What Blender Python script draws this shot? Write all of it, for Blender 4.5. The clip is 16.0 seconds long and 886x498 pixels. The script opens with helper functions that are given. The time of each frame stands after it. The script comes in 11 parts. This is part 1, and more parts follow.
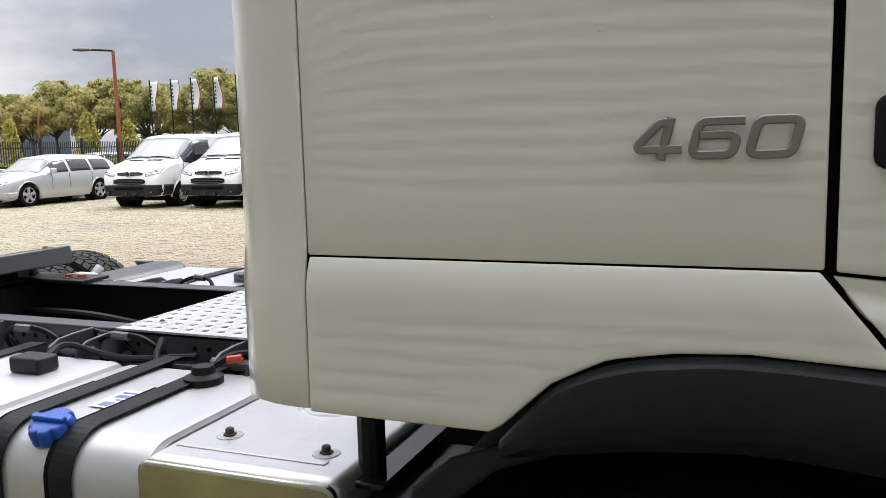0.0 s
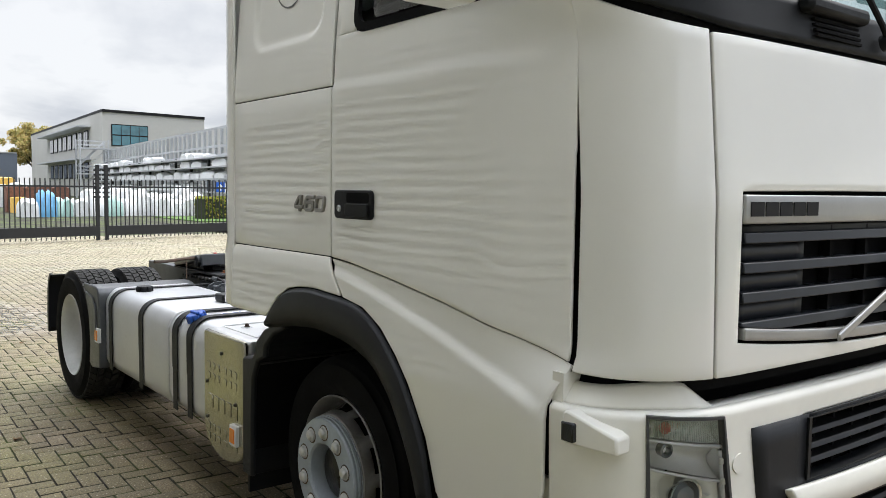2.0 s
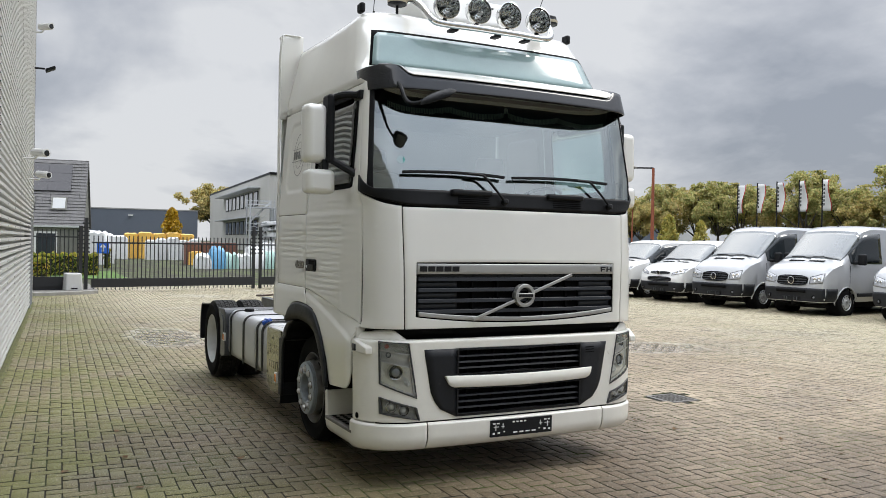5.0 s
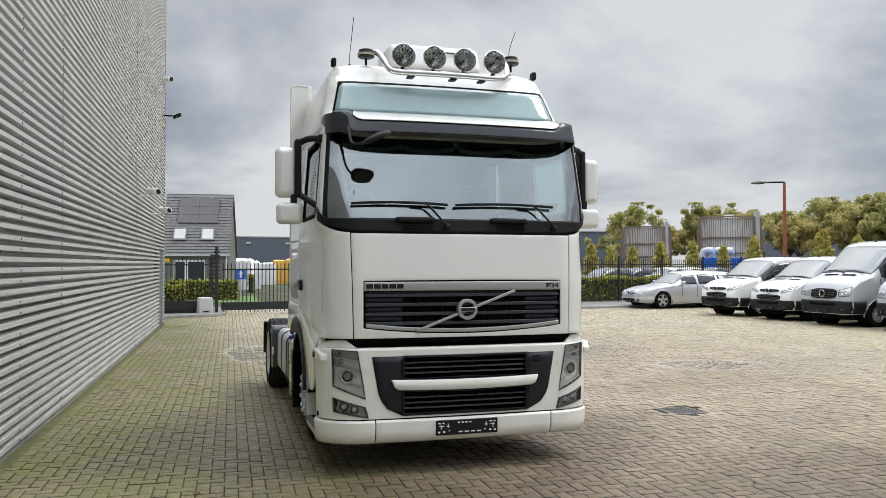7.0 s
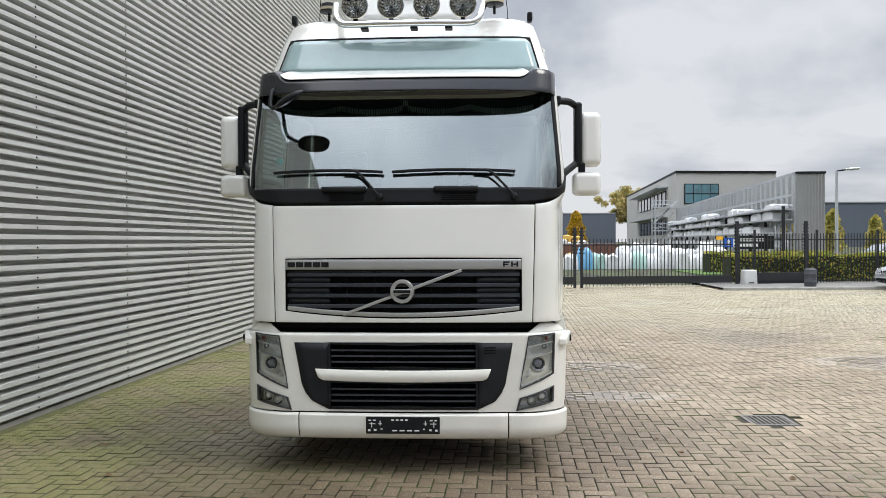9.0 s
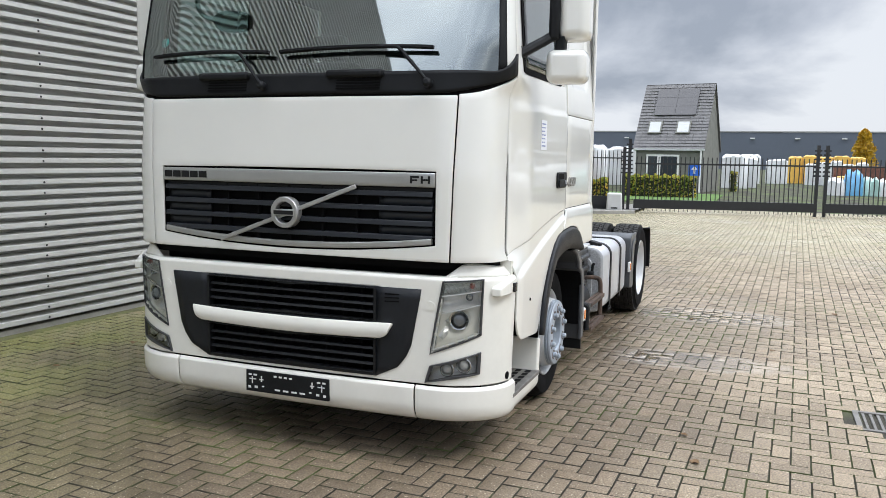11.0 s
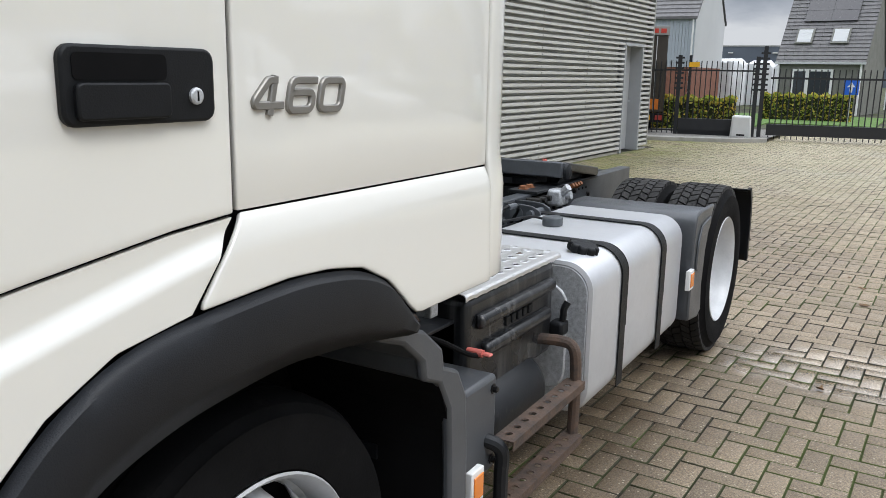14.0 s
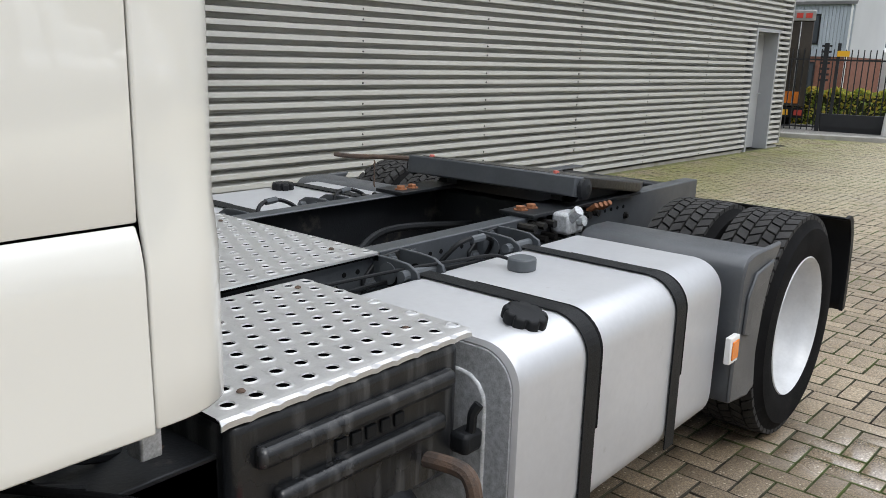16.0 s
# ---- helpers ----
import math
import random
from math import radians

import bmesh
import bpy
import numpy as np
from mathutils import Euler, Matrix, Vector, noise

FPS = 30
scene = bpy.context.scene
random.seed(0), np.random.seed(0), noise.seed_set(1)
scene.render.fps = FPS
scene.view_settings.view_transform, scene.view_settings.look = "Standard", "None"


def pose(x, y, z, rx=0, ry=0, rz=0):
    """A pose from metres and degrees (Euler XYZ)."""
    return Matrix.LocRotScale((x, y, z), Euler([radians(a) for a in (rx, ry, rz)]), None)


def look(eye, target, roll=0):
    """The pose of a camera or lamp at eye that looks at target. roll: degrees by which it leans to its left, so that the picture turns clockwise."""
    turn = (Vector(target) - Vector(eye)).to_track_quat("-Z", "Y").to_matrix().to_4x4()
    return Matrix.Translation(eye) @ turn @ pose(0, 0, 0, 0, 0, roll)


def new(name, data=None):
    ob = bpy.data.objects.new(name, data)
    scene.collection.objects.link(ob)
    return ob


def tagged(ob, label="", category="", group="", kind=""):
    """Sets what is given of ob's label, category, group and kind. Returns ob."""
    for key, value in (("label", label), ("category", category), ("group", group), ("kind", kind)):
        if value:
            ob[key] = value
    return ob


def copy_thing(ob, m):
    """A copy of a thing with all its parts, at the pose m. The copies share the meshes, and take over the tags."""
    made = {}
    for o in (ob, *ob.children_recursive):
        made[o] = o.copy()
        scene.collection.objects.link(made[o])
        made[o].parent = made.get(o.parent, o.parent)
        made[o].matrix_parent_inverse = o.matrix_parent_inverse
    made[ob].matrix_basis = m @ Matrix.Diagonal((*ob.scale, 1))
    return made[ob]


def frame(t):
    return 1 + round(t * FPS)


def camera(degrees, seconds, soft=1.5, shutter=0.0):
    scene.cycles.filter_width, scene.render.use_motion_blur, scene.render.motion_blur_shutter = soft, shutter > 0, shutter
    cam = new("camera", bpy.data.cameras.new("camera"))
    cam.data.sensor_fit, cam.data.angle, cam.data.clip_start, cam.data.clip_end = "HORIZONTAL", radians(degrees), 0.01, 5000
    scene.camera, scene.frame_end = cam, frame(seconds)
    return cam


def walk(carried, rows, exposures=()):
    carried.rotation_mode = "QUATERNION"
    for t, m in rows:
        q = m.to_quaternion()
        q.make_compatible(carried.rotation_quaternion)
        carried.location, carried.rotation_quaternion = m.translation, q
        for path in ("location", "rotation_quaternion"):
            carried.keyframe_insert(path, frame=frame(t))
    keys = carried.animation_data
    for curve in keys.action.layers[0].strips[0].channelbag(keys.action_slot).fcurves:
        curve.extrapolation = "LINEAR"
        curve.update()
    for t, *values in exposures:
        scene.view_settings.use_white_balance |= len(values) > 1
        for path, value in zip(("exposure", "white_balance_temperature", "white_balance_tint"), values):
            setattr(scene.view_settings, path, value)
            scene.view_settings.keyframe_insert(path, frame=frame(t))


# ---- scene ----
cam = camera(57.1, 16.0, soft=0.7)
PATH = [
    (0, (0.034, -2.515, 1.552), (-0.698, -0.672, 1.293), -1.5),
    (0.3, (0.361, -2.554, 1.542), (-0.628, -0.832, 1.307), -1.0),
    (0.5, (0.604, -2.577, 1.561), (-0.513, -0.933, 1.334), -0.7),
    (1, (1.285, -2.619, 1.586), (-0.057, -1.149, 1.384), -0.7),
    (1.5, (1.995, -2.72, 1.597), (0.515, -1.385, 1.431), -0.1),
    (2, (2.752, -2.772, 1.607), (1.181, -1.542, 1.462), 0.7),
    (2.5, (3.463, -2.917, 1.622), (1.837, -1.759, 1.495), 1.2),
    (3, (4.224, -3.051, 1.638), (2.552, -1.957, 1.551), 1.2),
    (3.5, (4.935, -3.236, 1.685), (3.231, -2.191, 1.637), 1.3),
    (4, (5.637, -3.372, 1.69), (3.905, -2.372, 1.678), 1.7),
    (4.2, (5.894, -3.405, 1.719), (4.154, -2.418, 1.701), 1.5),
    (6.3, (7.967, -2.953, 1.772), (6.105, -2.224, 1.809), 0.8),
    (6.5, (8.08, -2.732, 1.777), (6.203, -2.042, 1.815), 0.6),
    (7, (8.214, -2.18, 1.749), (6.298, -1.608, 1.787), -0.0),
    (7.5, (8.245, -1.521, 1.783), (6.289, -1.103, 1.804), -0.4),
    (8, (8.213, -0.814, 1.793), (6.23, -0.557, 1.806), -0.2),
    (8.2, (8.116, -0.532, 1.776), (6.125, -0.343, 1.79), -0.1),
    (10.3, (6.508, 2.009, 1.725), (4.586, 1.473, 1.578), -0.2),
    (10.5, (6.258, 2.149, 1.722), (4.356, 1.554, 1.553), 0.1),
    (11, (5.544, 2.486, 1.69), (3.694, 1.76, 1.465), 0.9),
    (11.5, (4.802, 2.631, 1.636), (2.999, 1.807, 1.372), 1.5),
    (12, (4.044, 2.699, 1.627), (2.279, 1.809, 1.326), 1.65),
    (12.5, (3.244, 2.629, 1.613), (1.492, 1.72, 1.29), 1.2),
    (13, (2.484, 2.503, 1.61), (0.753, 1.566, 1.253), 0.7),
    (13.5, (1.735, 2.367, 1.582), (0.027, 1.403, 1.191), 0.5),
    (14, (1.045, 2.163, 1.575), (-0.639, 1.172, 1.151), 1.0),
    (14.4, (0.561, 2.023, 1.546), (-1.116, 1.024, 1.109), 1.3),
    (14.5, (0.439, 1.999, 1.552), (-1.235, 0.996, 1.113), 1.5),
    (15, (-0.054, 1.846, 1.565), (-1.721, 0.84, 1.105), 2.0),
    (15.4, (-0.234, 1.888, 1.563), (-1.864, 0.833, 1.086), 2.3),
    (15.5, (-0.224, 1.955, 1.564), (-1.837, 0.869, 1.093), 2.0),
    (16, (-0.189, 2.201, 1.577), (-1.68, 0.951, 1.115), 1.7),
]
walk(cam, [(t, look(eye, target, roll)) for t, eye, target, roll in PATH],
     [(0.0, 0.5, 6560, 12), (1.5, 0.58, 6470, 10), (2.5, 0.58, 6460, 10), (3.5, 0.46, 6450, 10), (4.2, 0.32, 6450, 10), (6.5, 0.17, 6430, 10), (8.0, 0.18, 6420, 10), (10.5, 0.44, 6260, 10), (12.5, 0.30, 6150, 10), (13.3, 0.17, 6200, 10), (14.5, 0.12, 6330, 10), (16.0, 0.11, 6400, 10)])

# ---------------------------------------------------------------- light
world = bpy.data.worlds.new("overcast_sky")
scene.world = world
world.use_nodes = True
SUN_ELEVATION, SUN_ROTATION = radians(52), radians(12)


def build_sky():
    nt = world.node_tree
    nt.nodes.clear()
    N, L = nt.nodes.new, nt.links.new
    out = N("ShaderNodeOutputWorld")
    back = N("ShaderNodeBackground")
    back.inputs["Strength"].default_value = 0.1
    sky = N("ShaderNodeTexSky")
    sky.sky_type = "NISHITA"
    sky.sun_disc = False
    sky.sun_elevation, sky.sun_rotation = SUN_ELEVATION, SUN_ROTATION
    sky.air_density, sky.dust_density = 1.0, 2.0
    coord = N("ShaderNodeTexCoord")
    sep = N("ShaderNodeSeparateXYZ")
    L(coord.outputs["Generated"], sep.inputs[0])
    # clouds lie on a flat layer overhead: direction divided by height
    lift = N("ShaderNodeMath"); lift.operation = "MAXIMUM"; lift.inputs[1].default_value = 0.0
    L(sep.outputs["Z"], lift.inputs[0])
    add = N("ShaderNodeMath"); add.operation = "ADD"; add.inputs[1].default_value = 0.27
    L(lift.outputs[0], add.inputs[0])
    dx = N("ShaderNodeMath"); dx.operation = "DIVIDE"
    dy = N("ShaderNodeMath"); dy.operation = "DIVIDE"
    L(sep.outputs["X"], dx.inputs[0]); L(add.outputs[0], dx.inputs[1])
    L(sep.outputs["Y"], dy.inputs[0]); L(add.outputs[0], dy.inputs[1])
    layer = N("ShaderNodeCombineXYZ")
    L(dx.outputs[0], layer.inputs[0]); L(dy.outputs[0], layer.inputs[1])
    big = N("ShaderNodeTexNoise"); big.inputs["Scale"].default_value = 0.75
    big.inputs["Detail"].default_value = 8.0; big.inputs["Roughness"].default_value = 0.55; big.inputs["Distortion"].default_value = 0.4
    fine = N("ShaderNodeTexNoise"); fine.inputs["Scale"].default_value = 1.9
    fine.inputs["Detail"].default_value = 6.0; fine.inputs["Roughness"].default_value = 0.5
    L(layer.outputs[0], big.inputs["Vector"]); L(layer.outputs[0], fine.inputs["Vector"])
    mixn = N("ShaderNodeMath"); mixn.operation = "MULTIPLY_ADD"; mixn.inputs[1].default_value = 0.4
    L(fine.outputs["Fac"], mixn.inputs[0]); L(big.outputs["Fac"], mixn.inputs[2])
    ramp = N("ShaderNodeValToRGB")
    e = ramp.color_ramp.elements
    e[0].position, e[0].color = 0.58, (2.85, 3.1, 3.55, 1)
    e[1].position, e[1].color = 0.80, (6.4, 6.5, 6.65, 1)
    m = ramp.color_ramp.elements.new(0.69); m.color = (4.4, 4.6, 5.0, 1)
    L(mixn.outputs[0], ramp.inputs[0])
    # an overcast sky is far brighter overhead than near the horizon
    zen = N("ShaderNodeMapRange"); zen.inputs["From Min"].default_value = 0.34; zen.inputs["From Max"].default_value = 0.85
    zen.inputs["To Min"].default_value = 1.0; zen.inputs["To Max"].default_value = 5.3
    L(sep.outputs["Z"], zen.inputs["Value"])
    bright = N("ShaderNodeMixRGB"); bright.blend_type = "MULTIPLY"; bright.inputs[0].default_value = 1.0
    L(ramp.outputs[0], bright.inputs[1]); L(zen.outputs[0], bright.inputs[2])
    mix = N("ShaderNodeMixRGB"); mix.inputs[0].default_value = 0.93
    L(sky.outputs[0], mix.inputs[1]); L(bright.outputs[0], mix.inputs[2])
    L(mix.outputs[0], back.inputs["Color"])
    L(back.outputs[0], out.inputs["Surface"])


build_sky()
sun = new("sun", bpy.data.lights.new("sun", "SUN"))
sun.data.energy, sun.data.angle, sun.data.color = 1.1, radians(20), (1.0, 0.96, 0.88)
sun.matrix_world = look((math.sin(SUN_ROTATION) * 30, math.cos(SUN_ROTATION) * 30, 38), (0, 0, 0))

# ---------------------------------------------------------------- materials


def material(name, col, rough=0.5, metal=0.0, col2=None, scale=6.0, fine=60.0, amount=0.35, bump=0.0, bump_scale=80.0,
             coat=0.0, rough_var=0.1, dirt=None, dirt_scale=2.5, dirt_at=0.62, ior=None, island=0.0, obj_random=0.0):
    """A procedural surface: base colour varied at two scales, uneven roughness, fine relief, optional patches of dirt."""
    m = bpy.data.materials.new(name)
    m.use_nodes = True
    nt = m.node_tree
    N, L = nt.nodes.new, nt.links.new
    b = nt.nodes["Principled BSDF"]
    b.inputs["Metallic"].default_value = metal
    if ior:
        b.inputs["IOR"].default_value = ior
    if coat:
        b.inputs["Coat Weight"].default_value = coat
        b.inputs["Coat Roughness"].default_value = 0.03
    co = N("ShaderNodeTexCoord")
    n1 = N("ShaderNodeTexNoise"); n1.inputs["Scale"].default_value = scale; n1.inputs["Detail"].default_value = 6
    n2 = N("ShaderNodeTexNoise"); n2.inputs["Scale"].default_value = fine; n2.inputs["Detail"].default_value = 4
    L(co.outputs["Object"], n1.inputs["Vector"]); L(co.outputs["Object"], n2.inputs["Vector"])
    s = N("ShaderNodeMath"); s.operation = "MULTIPLY_ADD"; s.inputs[1].default_value = 0.5
    L(n2.outputs["Fac"], s.inputs[0]); L(n1.outputs["Fac"], s.inputs[2])
    mr = N("ShaderNodeMapRange"); mr.inputs["From Min"].default_value = 0.5; mr.inputs["From Max"].default_value = 1.0
    L(s.outputs[0], mr.inputs["Value"])
    mix = N("ShaderNodeMixRGB")
    c2 = col2 if col2 else tuple(c * (1 - amount) for c in col)
    mix.inputs[1].default_value, mix.inputs[2].default_value = (*col, 1), (*c2, 1)
    L(mr.outputs[0], mix.inputs[0])
    last = mix.outputs[0]
    if island or obj_random:
        src = N("ShaderNodeNewGeometry").outputs["Random Per Island"] if island else N("ShaderNodeObjectInfo").outputs["Random"]
        k = island or obj_random
        v = N("ShaderNodeMapRange"); v.inputs["To Min"].default_value = 1 - k; v.inputs["To Max"].default_value = 1 + k
        L(src, v.inputs["Value"])
        hv = N("ShaderNodeHueSaturation")
        L(v.outputs[0], hv.inputs["Value"]); L(last, hv.inputs["Color"])
        last = hv.outputs[0]
    if dirt:
        n3 = N("ShaderNodeTexNoise"); n3.inputs["Scale"].default_value = dirt_scale; n3.inputs["Detail"].default_value = 8
        n3.inputs["Roughness"].default_value = 0.65
        L(co.outputs["Object"], n3.inputs["Vector"])
        r3 = N("ShaderNodeMapRange"); r3.inputs["From Min"].default_value = dirt_at; r3.inputs["From Max"].default_value = dirt_at + 0.14
        L(n3.outputs["Fac"], r3.inputs["Value"])
        md = N("ShaderNodeMixRGB"); md.inputs[2].default_value = (*dirt, 1)
        L(r3.outputs[0], md.inputs[0]); L(last, md.inputs[1])
        last = md.outputs[0]
    L(last, b.inputs["Base Color"])
    rr = N("ShaderNodeMapRange")
    rr.inputs["To Min"].default_value = max(0.02, rough - rough_var); rr.inputs["To Max"].default_value = min(1, rough + rough_var)
    L(n1.outputs["Fac"], rr.inputs["Value"]); L(rr.outputs[0], b.inputs["Roughness"])
    if bump:
        nb = N("ShaderNodeTexNoise"); nb.inputs["Scale"].default_value = bump_scale; nb.inputs["Detail"].default_value = 5
        L(co.outputs["Object"], nb.inputs["Vector"])
        bp = N("ShaderNodeBump"); bp.inputs["Strength"].default_value = bump; bp.inputs["Distance"].default_value = 0.01
        L(nb.outputs["Fac"], bp.inputs["Height"]); L(bp.outputs[0], b.inputs["Normal"])
    return m


def glass(name, tint, ior=1.5, rough=0.0):
    m = bpy.data.materials.new(name)
    m.use_nodes = True
    b = m.node_tree.nodes["Principled BSDF"]
    b.inputs["Base Color"].default_value = (*tint, 1)
    b.inputs["Transmission Weight"].default_value = 1.0
    b.inputs["Roughness"].default_value = rough
    b.inputs["IOR"].default_value = ior
    return m


def thin_glass(name, tint, ior, rough=0.0):
    """One sheet of tinted glass: it lets light through straight, and mirrors more at a slant."""
    m = bpy.data.materials.new(name)
    m.use_nodes = True
    nt = m.node_tree
    nt.nodes.clear()
    N, L = nt.nodes.new, nt.links.new
    out, mix, clear, shine, fr = N("ShaderNodeOutputMaterial"), N("ShaderNodeMixShader"), N("ShaderNodeBsdfTransparent"), N("ShaderNodeBsdfGlossy"), N("ShaderNodeFresnel")
    fr.inputs["IOR"].default_value = ior
    clear.inputs["Color"].default_value = (*tint, 1)
    shine.inputs["Color"].default_value = (0.90, 0.97, 0.96, 1)
    shine.inputs["Roughness"].default_value = rough
    L(fr.outputs[0], mix.inputs[0]); L(clear.outputs[0], mix.inputs[1]); L(shine.outputs[0], mix.inputs[2]); L(mix.outputs[0], out.inputs["Surface"])
    return m


def streaked(name, col, streak):
    """Glossy dark plastic with pale streaks that water has drawn down it."""
    m = material(name, col, 0.32, amount=0.3, bump=0.08, bump_scale=200, rough_var=0.2)
    nt = m.node_tree
    N, L = nt.nodes.new, nt.links.new
    b = nt.nodes["Principled BSDF"]
    last = b.inputs["Base Color"].links[0].from_socket
    co, mp, nz, mr, mx = N("ShaderNodeTexCoord"), N("ShaderNodeMapping"), N("ShaderNodeTexNoise"), N("ShaderNodeMapRange"), N("ShaderNodeMixRGB")
    mp.inputs["Scale"].default_value = (26, 26, 2.2)
    nz.inputs["Scale"].default_value = 1.0; nz.inputs["Detail"].default_value = 5
    mr.inputs["From Min"].default_value = 0.52; mr.inputs["From Max"].default_value = 0.72
    mx.inputs[2].default_value = (*streak, 1)
    L(co.outputs["Object"], mp.inputs["Vector"]); L(mp.outputs[0], nz.inputs["Vector"]); L(nz.outputs["Fac"], mr.inputs["Value"])
    L(mr.outputs[0], mx.inputs[0]); L(last, mx.inputs[1]); L(mx.outputs[0], b.inputs["Base Color"])
    return m


M = {}
M["paint"] = material("white_paint", (0.80, 0.79, 0.735), 0.30, scale=2.0, fine=9, amount=0.03, coat=1.0, rough_var=0.05, bump=0.012, bump_scale=14)
M["paint_low"] = material("white_bumper_paint", (0.80, 0.785, 0.715), 0.33, scale=3.0, fine=30, amount=0.06, coat=0.35, bump=0.01, bump_scale=30)


def wavy_coat(m):
    """Clear coat that mirrors strongly, over faintly wavy sheet metal."""
    nt = m.node_tree
    N, L = nt.nodes.new, nt.links.new
    b = nt.nodes["Principled BSDF"]
    b.inputs["Coat IOR"].default_value = 1.8
    co, nz, bp = N("ShaderNodeTexCoord"), N("ShaderNodeTexNoise"), N("ShaderNodeBump")
    nz.inputs["Scale"].default_value = 4.5; nz.inputs["Detail"].default_value = 2
    bp.inputs["Strength"].default_value = 0.07; bp.inputs["Distance"].default_value = 0.012
    L(co.outputs["Object"], nz.inputs["Vector"]); L(nz.outputs["Fac"], bp.inputs["Height"]); L(bp.outputs[0], b.inputs["Coat Normal"])


wavy_coat(M["paint"])
# near-black for rubber seals, and for shade painted into gaps, holes and recesses
M["gap"] = material("seal_rubber_and_gap_shade", (0.006, 0.006, 0.0065), 0.85, ior=1.2)
M["black"] = material("black_plastic", (0.010, 0.011, 0.0125), 0.5, ior=1.30, amount=0.3, bump=0.12, bump_scale=400, rough_var=0.12)
M["black_gloss"] = material("smoked_acrylic", (0.013, 0.014, 0.017), 0.14, rough_var=0.04)
M["grey_plastic"] = material("grey_plastic", (0.0135, 0.0152, 0.0185), 0.48, ior=1.36, amount=0.3, bump=0.16, bump_scale=420, dirt=(0.035, 0.034, 0.034), dirt_scale=9, dirt_at=0.66)
M["silver"] = material("silver_trim", (0.42, 0.42, 0.41), 0.38, metal=0.6, amount=0.1, fine=120)
M["chrome"] = material("chrome", (0.75, 0.75, 0.75), 0.08, metal=1.0, rough_var=0.04, amount=0.08)
M["alu"] = material("bare_aluminium", (0.72, 0.72, 0.72), 0.36, metal=0.75, scale=5, fine=160, amount=0.18, rough_var=0.14, bump=0.03, bump_scale=200)
M["alu_paint"] = material("silver_tank_paint", (0.60, 0.61, 0.63), 0.36, metal=0.4, scale=4, fine=50, amount=0.1, rough_var=0.08, dirt=(0.42, 0.42, 0.42), dirt_scale=9, dirt_at=0.66)
M["galv"] = material("galvanised_steel", (0.60, 0.62, 0.64), 0.5, metal=0.35, scale=60, fine=240, amount=0.45)
M["wet_plastic"] = material("wet_grey_plastic", (0.05, 0.05, 0.053), 0.3, amount=0.3, bump=0.05, bump_scale=200, rough_var=0.15)
M["brass_sheet"] = material("weathered_aluminium_cover", (0.56, 0.54, 0.45), 0.2, metal=0.95, scale=7, fine=40, amount=0.35, rough_var=0.12, bump=0.35, bump_scale=5)
M["rubber"] = material("tyre_rubber", (0.009, 0.009, 0.0095), 0.85, ior=1.18, amount=0.3, scale=9, fine=90, bump=0.15, bump_scale=160, dirt=(0.020, 0.019, 0.018), dirt_scale=6, dirt_at=0.62)
M["rim"] = material("painted_rim", (0.62, 0.63, 0.64), 0.42, metal=0.1, amount=0.15, scale=12, fine=70, dirt=(0.24, 0.2, 0.16), dirt_scale=14, dirt_at=0.68)
M["rim_grey"] = material("bare_grey_rim", (0.27, 0.265, 0.26), 0.42, metal=0.3, amount=0.3, scale=12, fine=70, dirt=(0.09, 0.075, 0.06), dirt_scale=14, dirt_at=0.6)
M["rim_blue"] = material("painted_hub_ring", (0.40, 0.45, 0.51), 0.4, metal=0.15, amount=0.2, scale=12, fine=70, dirt=(0.16, 0.13, 0.10), dirt_scale=16, dirt_at=0.68)
M["chassis"] = material("chassis_paint", (0.012, 0.0135, 0.016), 0.45, ior=1.4, amount=0.35, scale=8, fine=70, bump=0.08, bump_scale=120, dirt=(0.085, 0.075, 0.065), dirt_scale=7, dirt_at=0.6)
# blue-grey rail paint, its colour lightened for the sky sheen on it
M["rail_paint"] = material("rail_paint_with_sheen", (0.062, 0.069, 0.078), 0.36, amount=0.3, scale=8, fine=70, bump=0.06, bump_scale=120, dirt=(0.09, 0.085, 0.08), dirt_scale=6, dirt_at=0.66)
M["guard"] = material("grey_guard_plastic", (0.080, 0.086, 0.094), 0.36, amount=0.25, bump=0.1, bump_scale=300, rough_var=0.14, dirt=(0.13, 0.125, 0.12), dirt_scale=7, dirt_at=0.64)
M["grease"] = material("greasy_steel", (0.02, 0.019, 0.018), 0.3, metal=0.3, amount=0.4, bump=0.15, bump_scale=60, dirt=(0.1, 0.085, 0.07), dirt_scale=8, dirt_at=0.62)
M["rust"] = material("rusty_steel", (0.115, 0.07, 0.045), 0.8, amount=0.5, scale=20, fine=120, col2=(0.045, 0.036, 0.032), bump=0.3, bump_scale=150)
M["blue_cap"] = material("blue_plastic", (0.015, 0.10, 0.52), 0.4, amount=0.2)
M["red"] = material("red_plastic", (0.6, 0.06, 0.04), 0.35, amount=0.15)
M["pinkred"] = material("faded_red_plastic", (0.62, 0.16, 0.13), 0.45, amount=0.2)
M["amber"] = material("amber_reflector", (0.85, 0.24, 0.02), 0.2, amount=0.15, coat=0.5, fine=300)
M["white"] = material("white_plastic", (0.78, 0.78, 0.76), 0.4, amount=0.05)
M["paper"] = material("paper", (0.78, 0.79, 0.82), 0.6, amount=0.04)
M["ink"] = material("blue_ink", (0.2, 0.25, 0.5), 0.6)
M["dark_ink"] = material("dark_lettering", (0.014, 0.014, 0.015), 0.5, ior=1.3)
M["decal_grey"] = material("grey_decal", (0.12, 0.12, 0.12), 0.4)
M["badge"] = material("grey_badge", (0.27, 0.26, 0.24), 0.42, metal=0.6, amount=0.1)
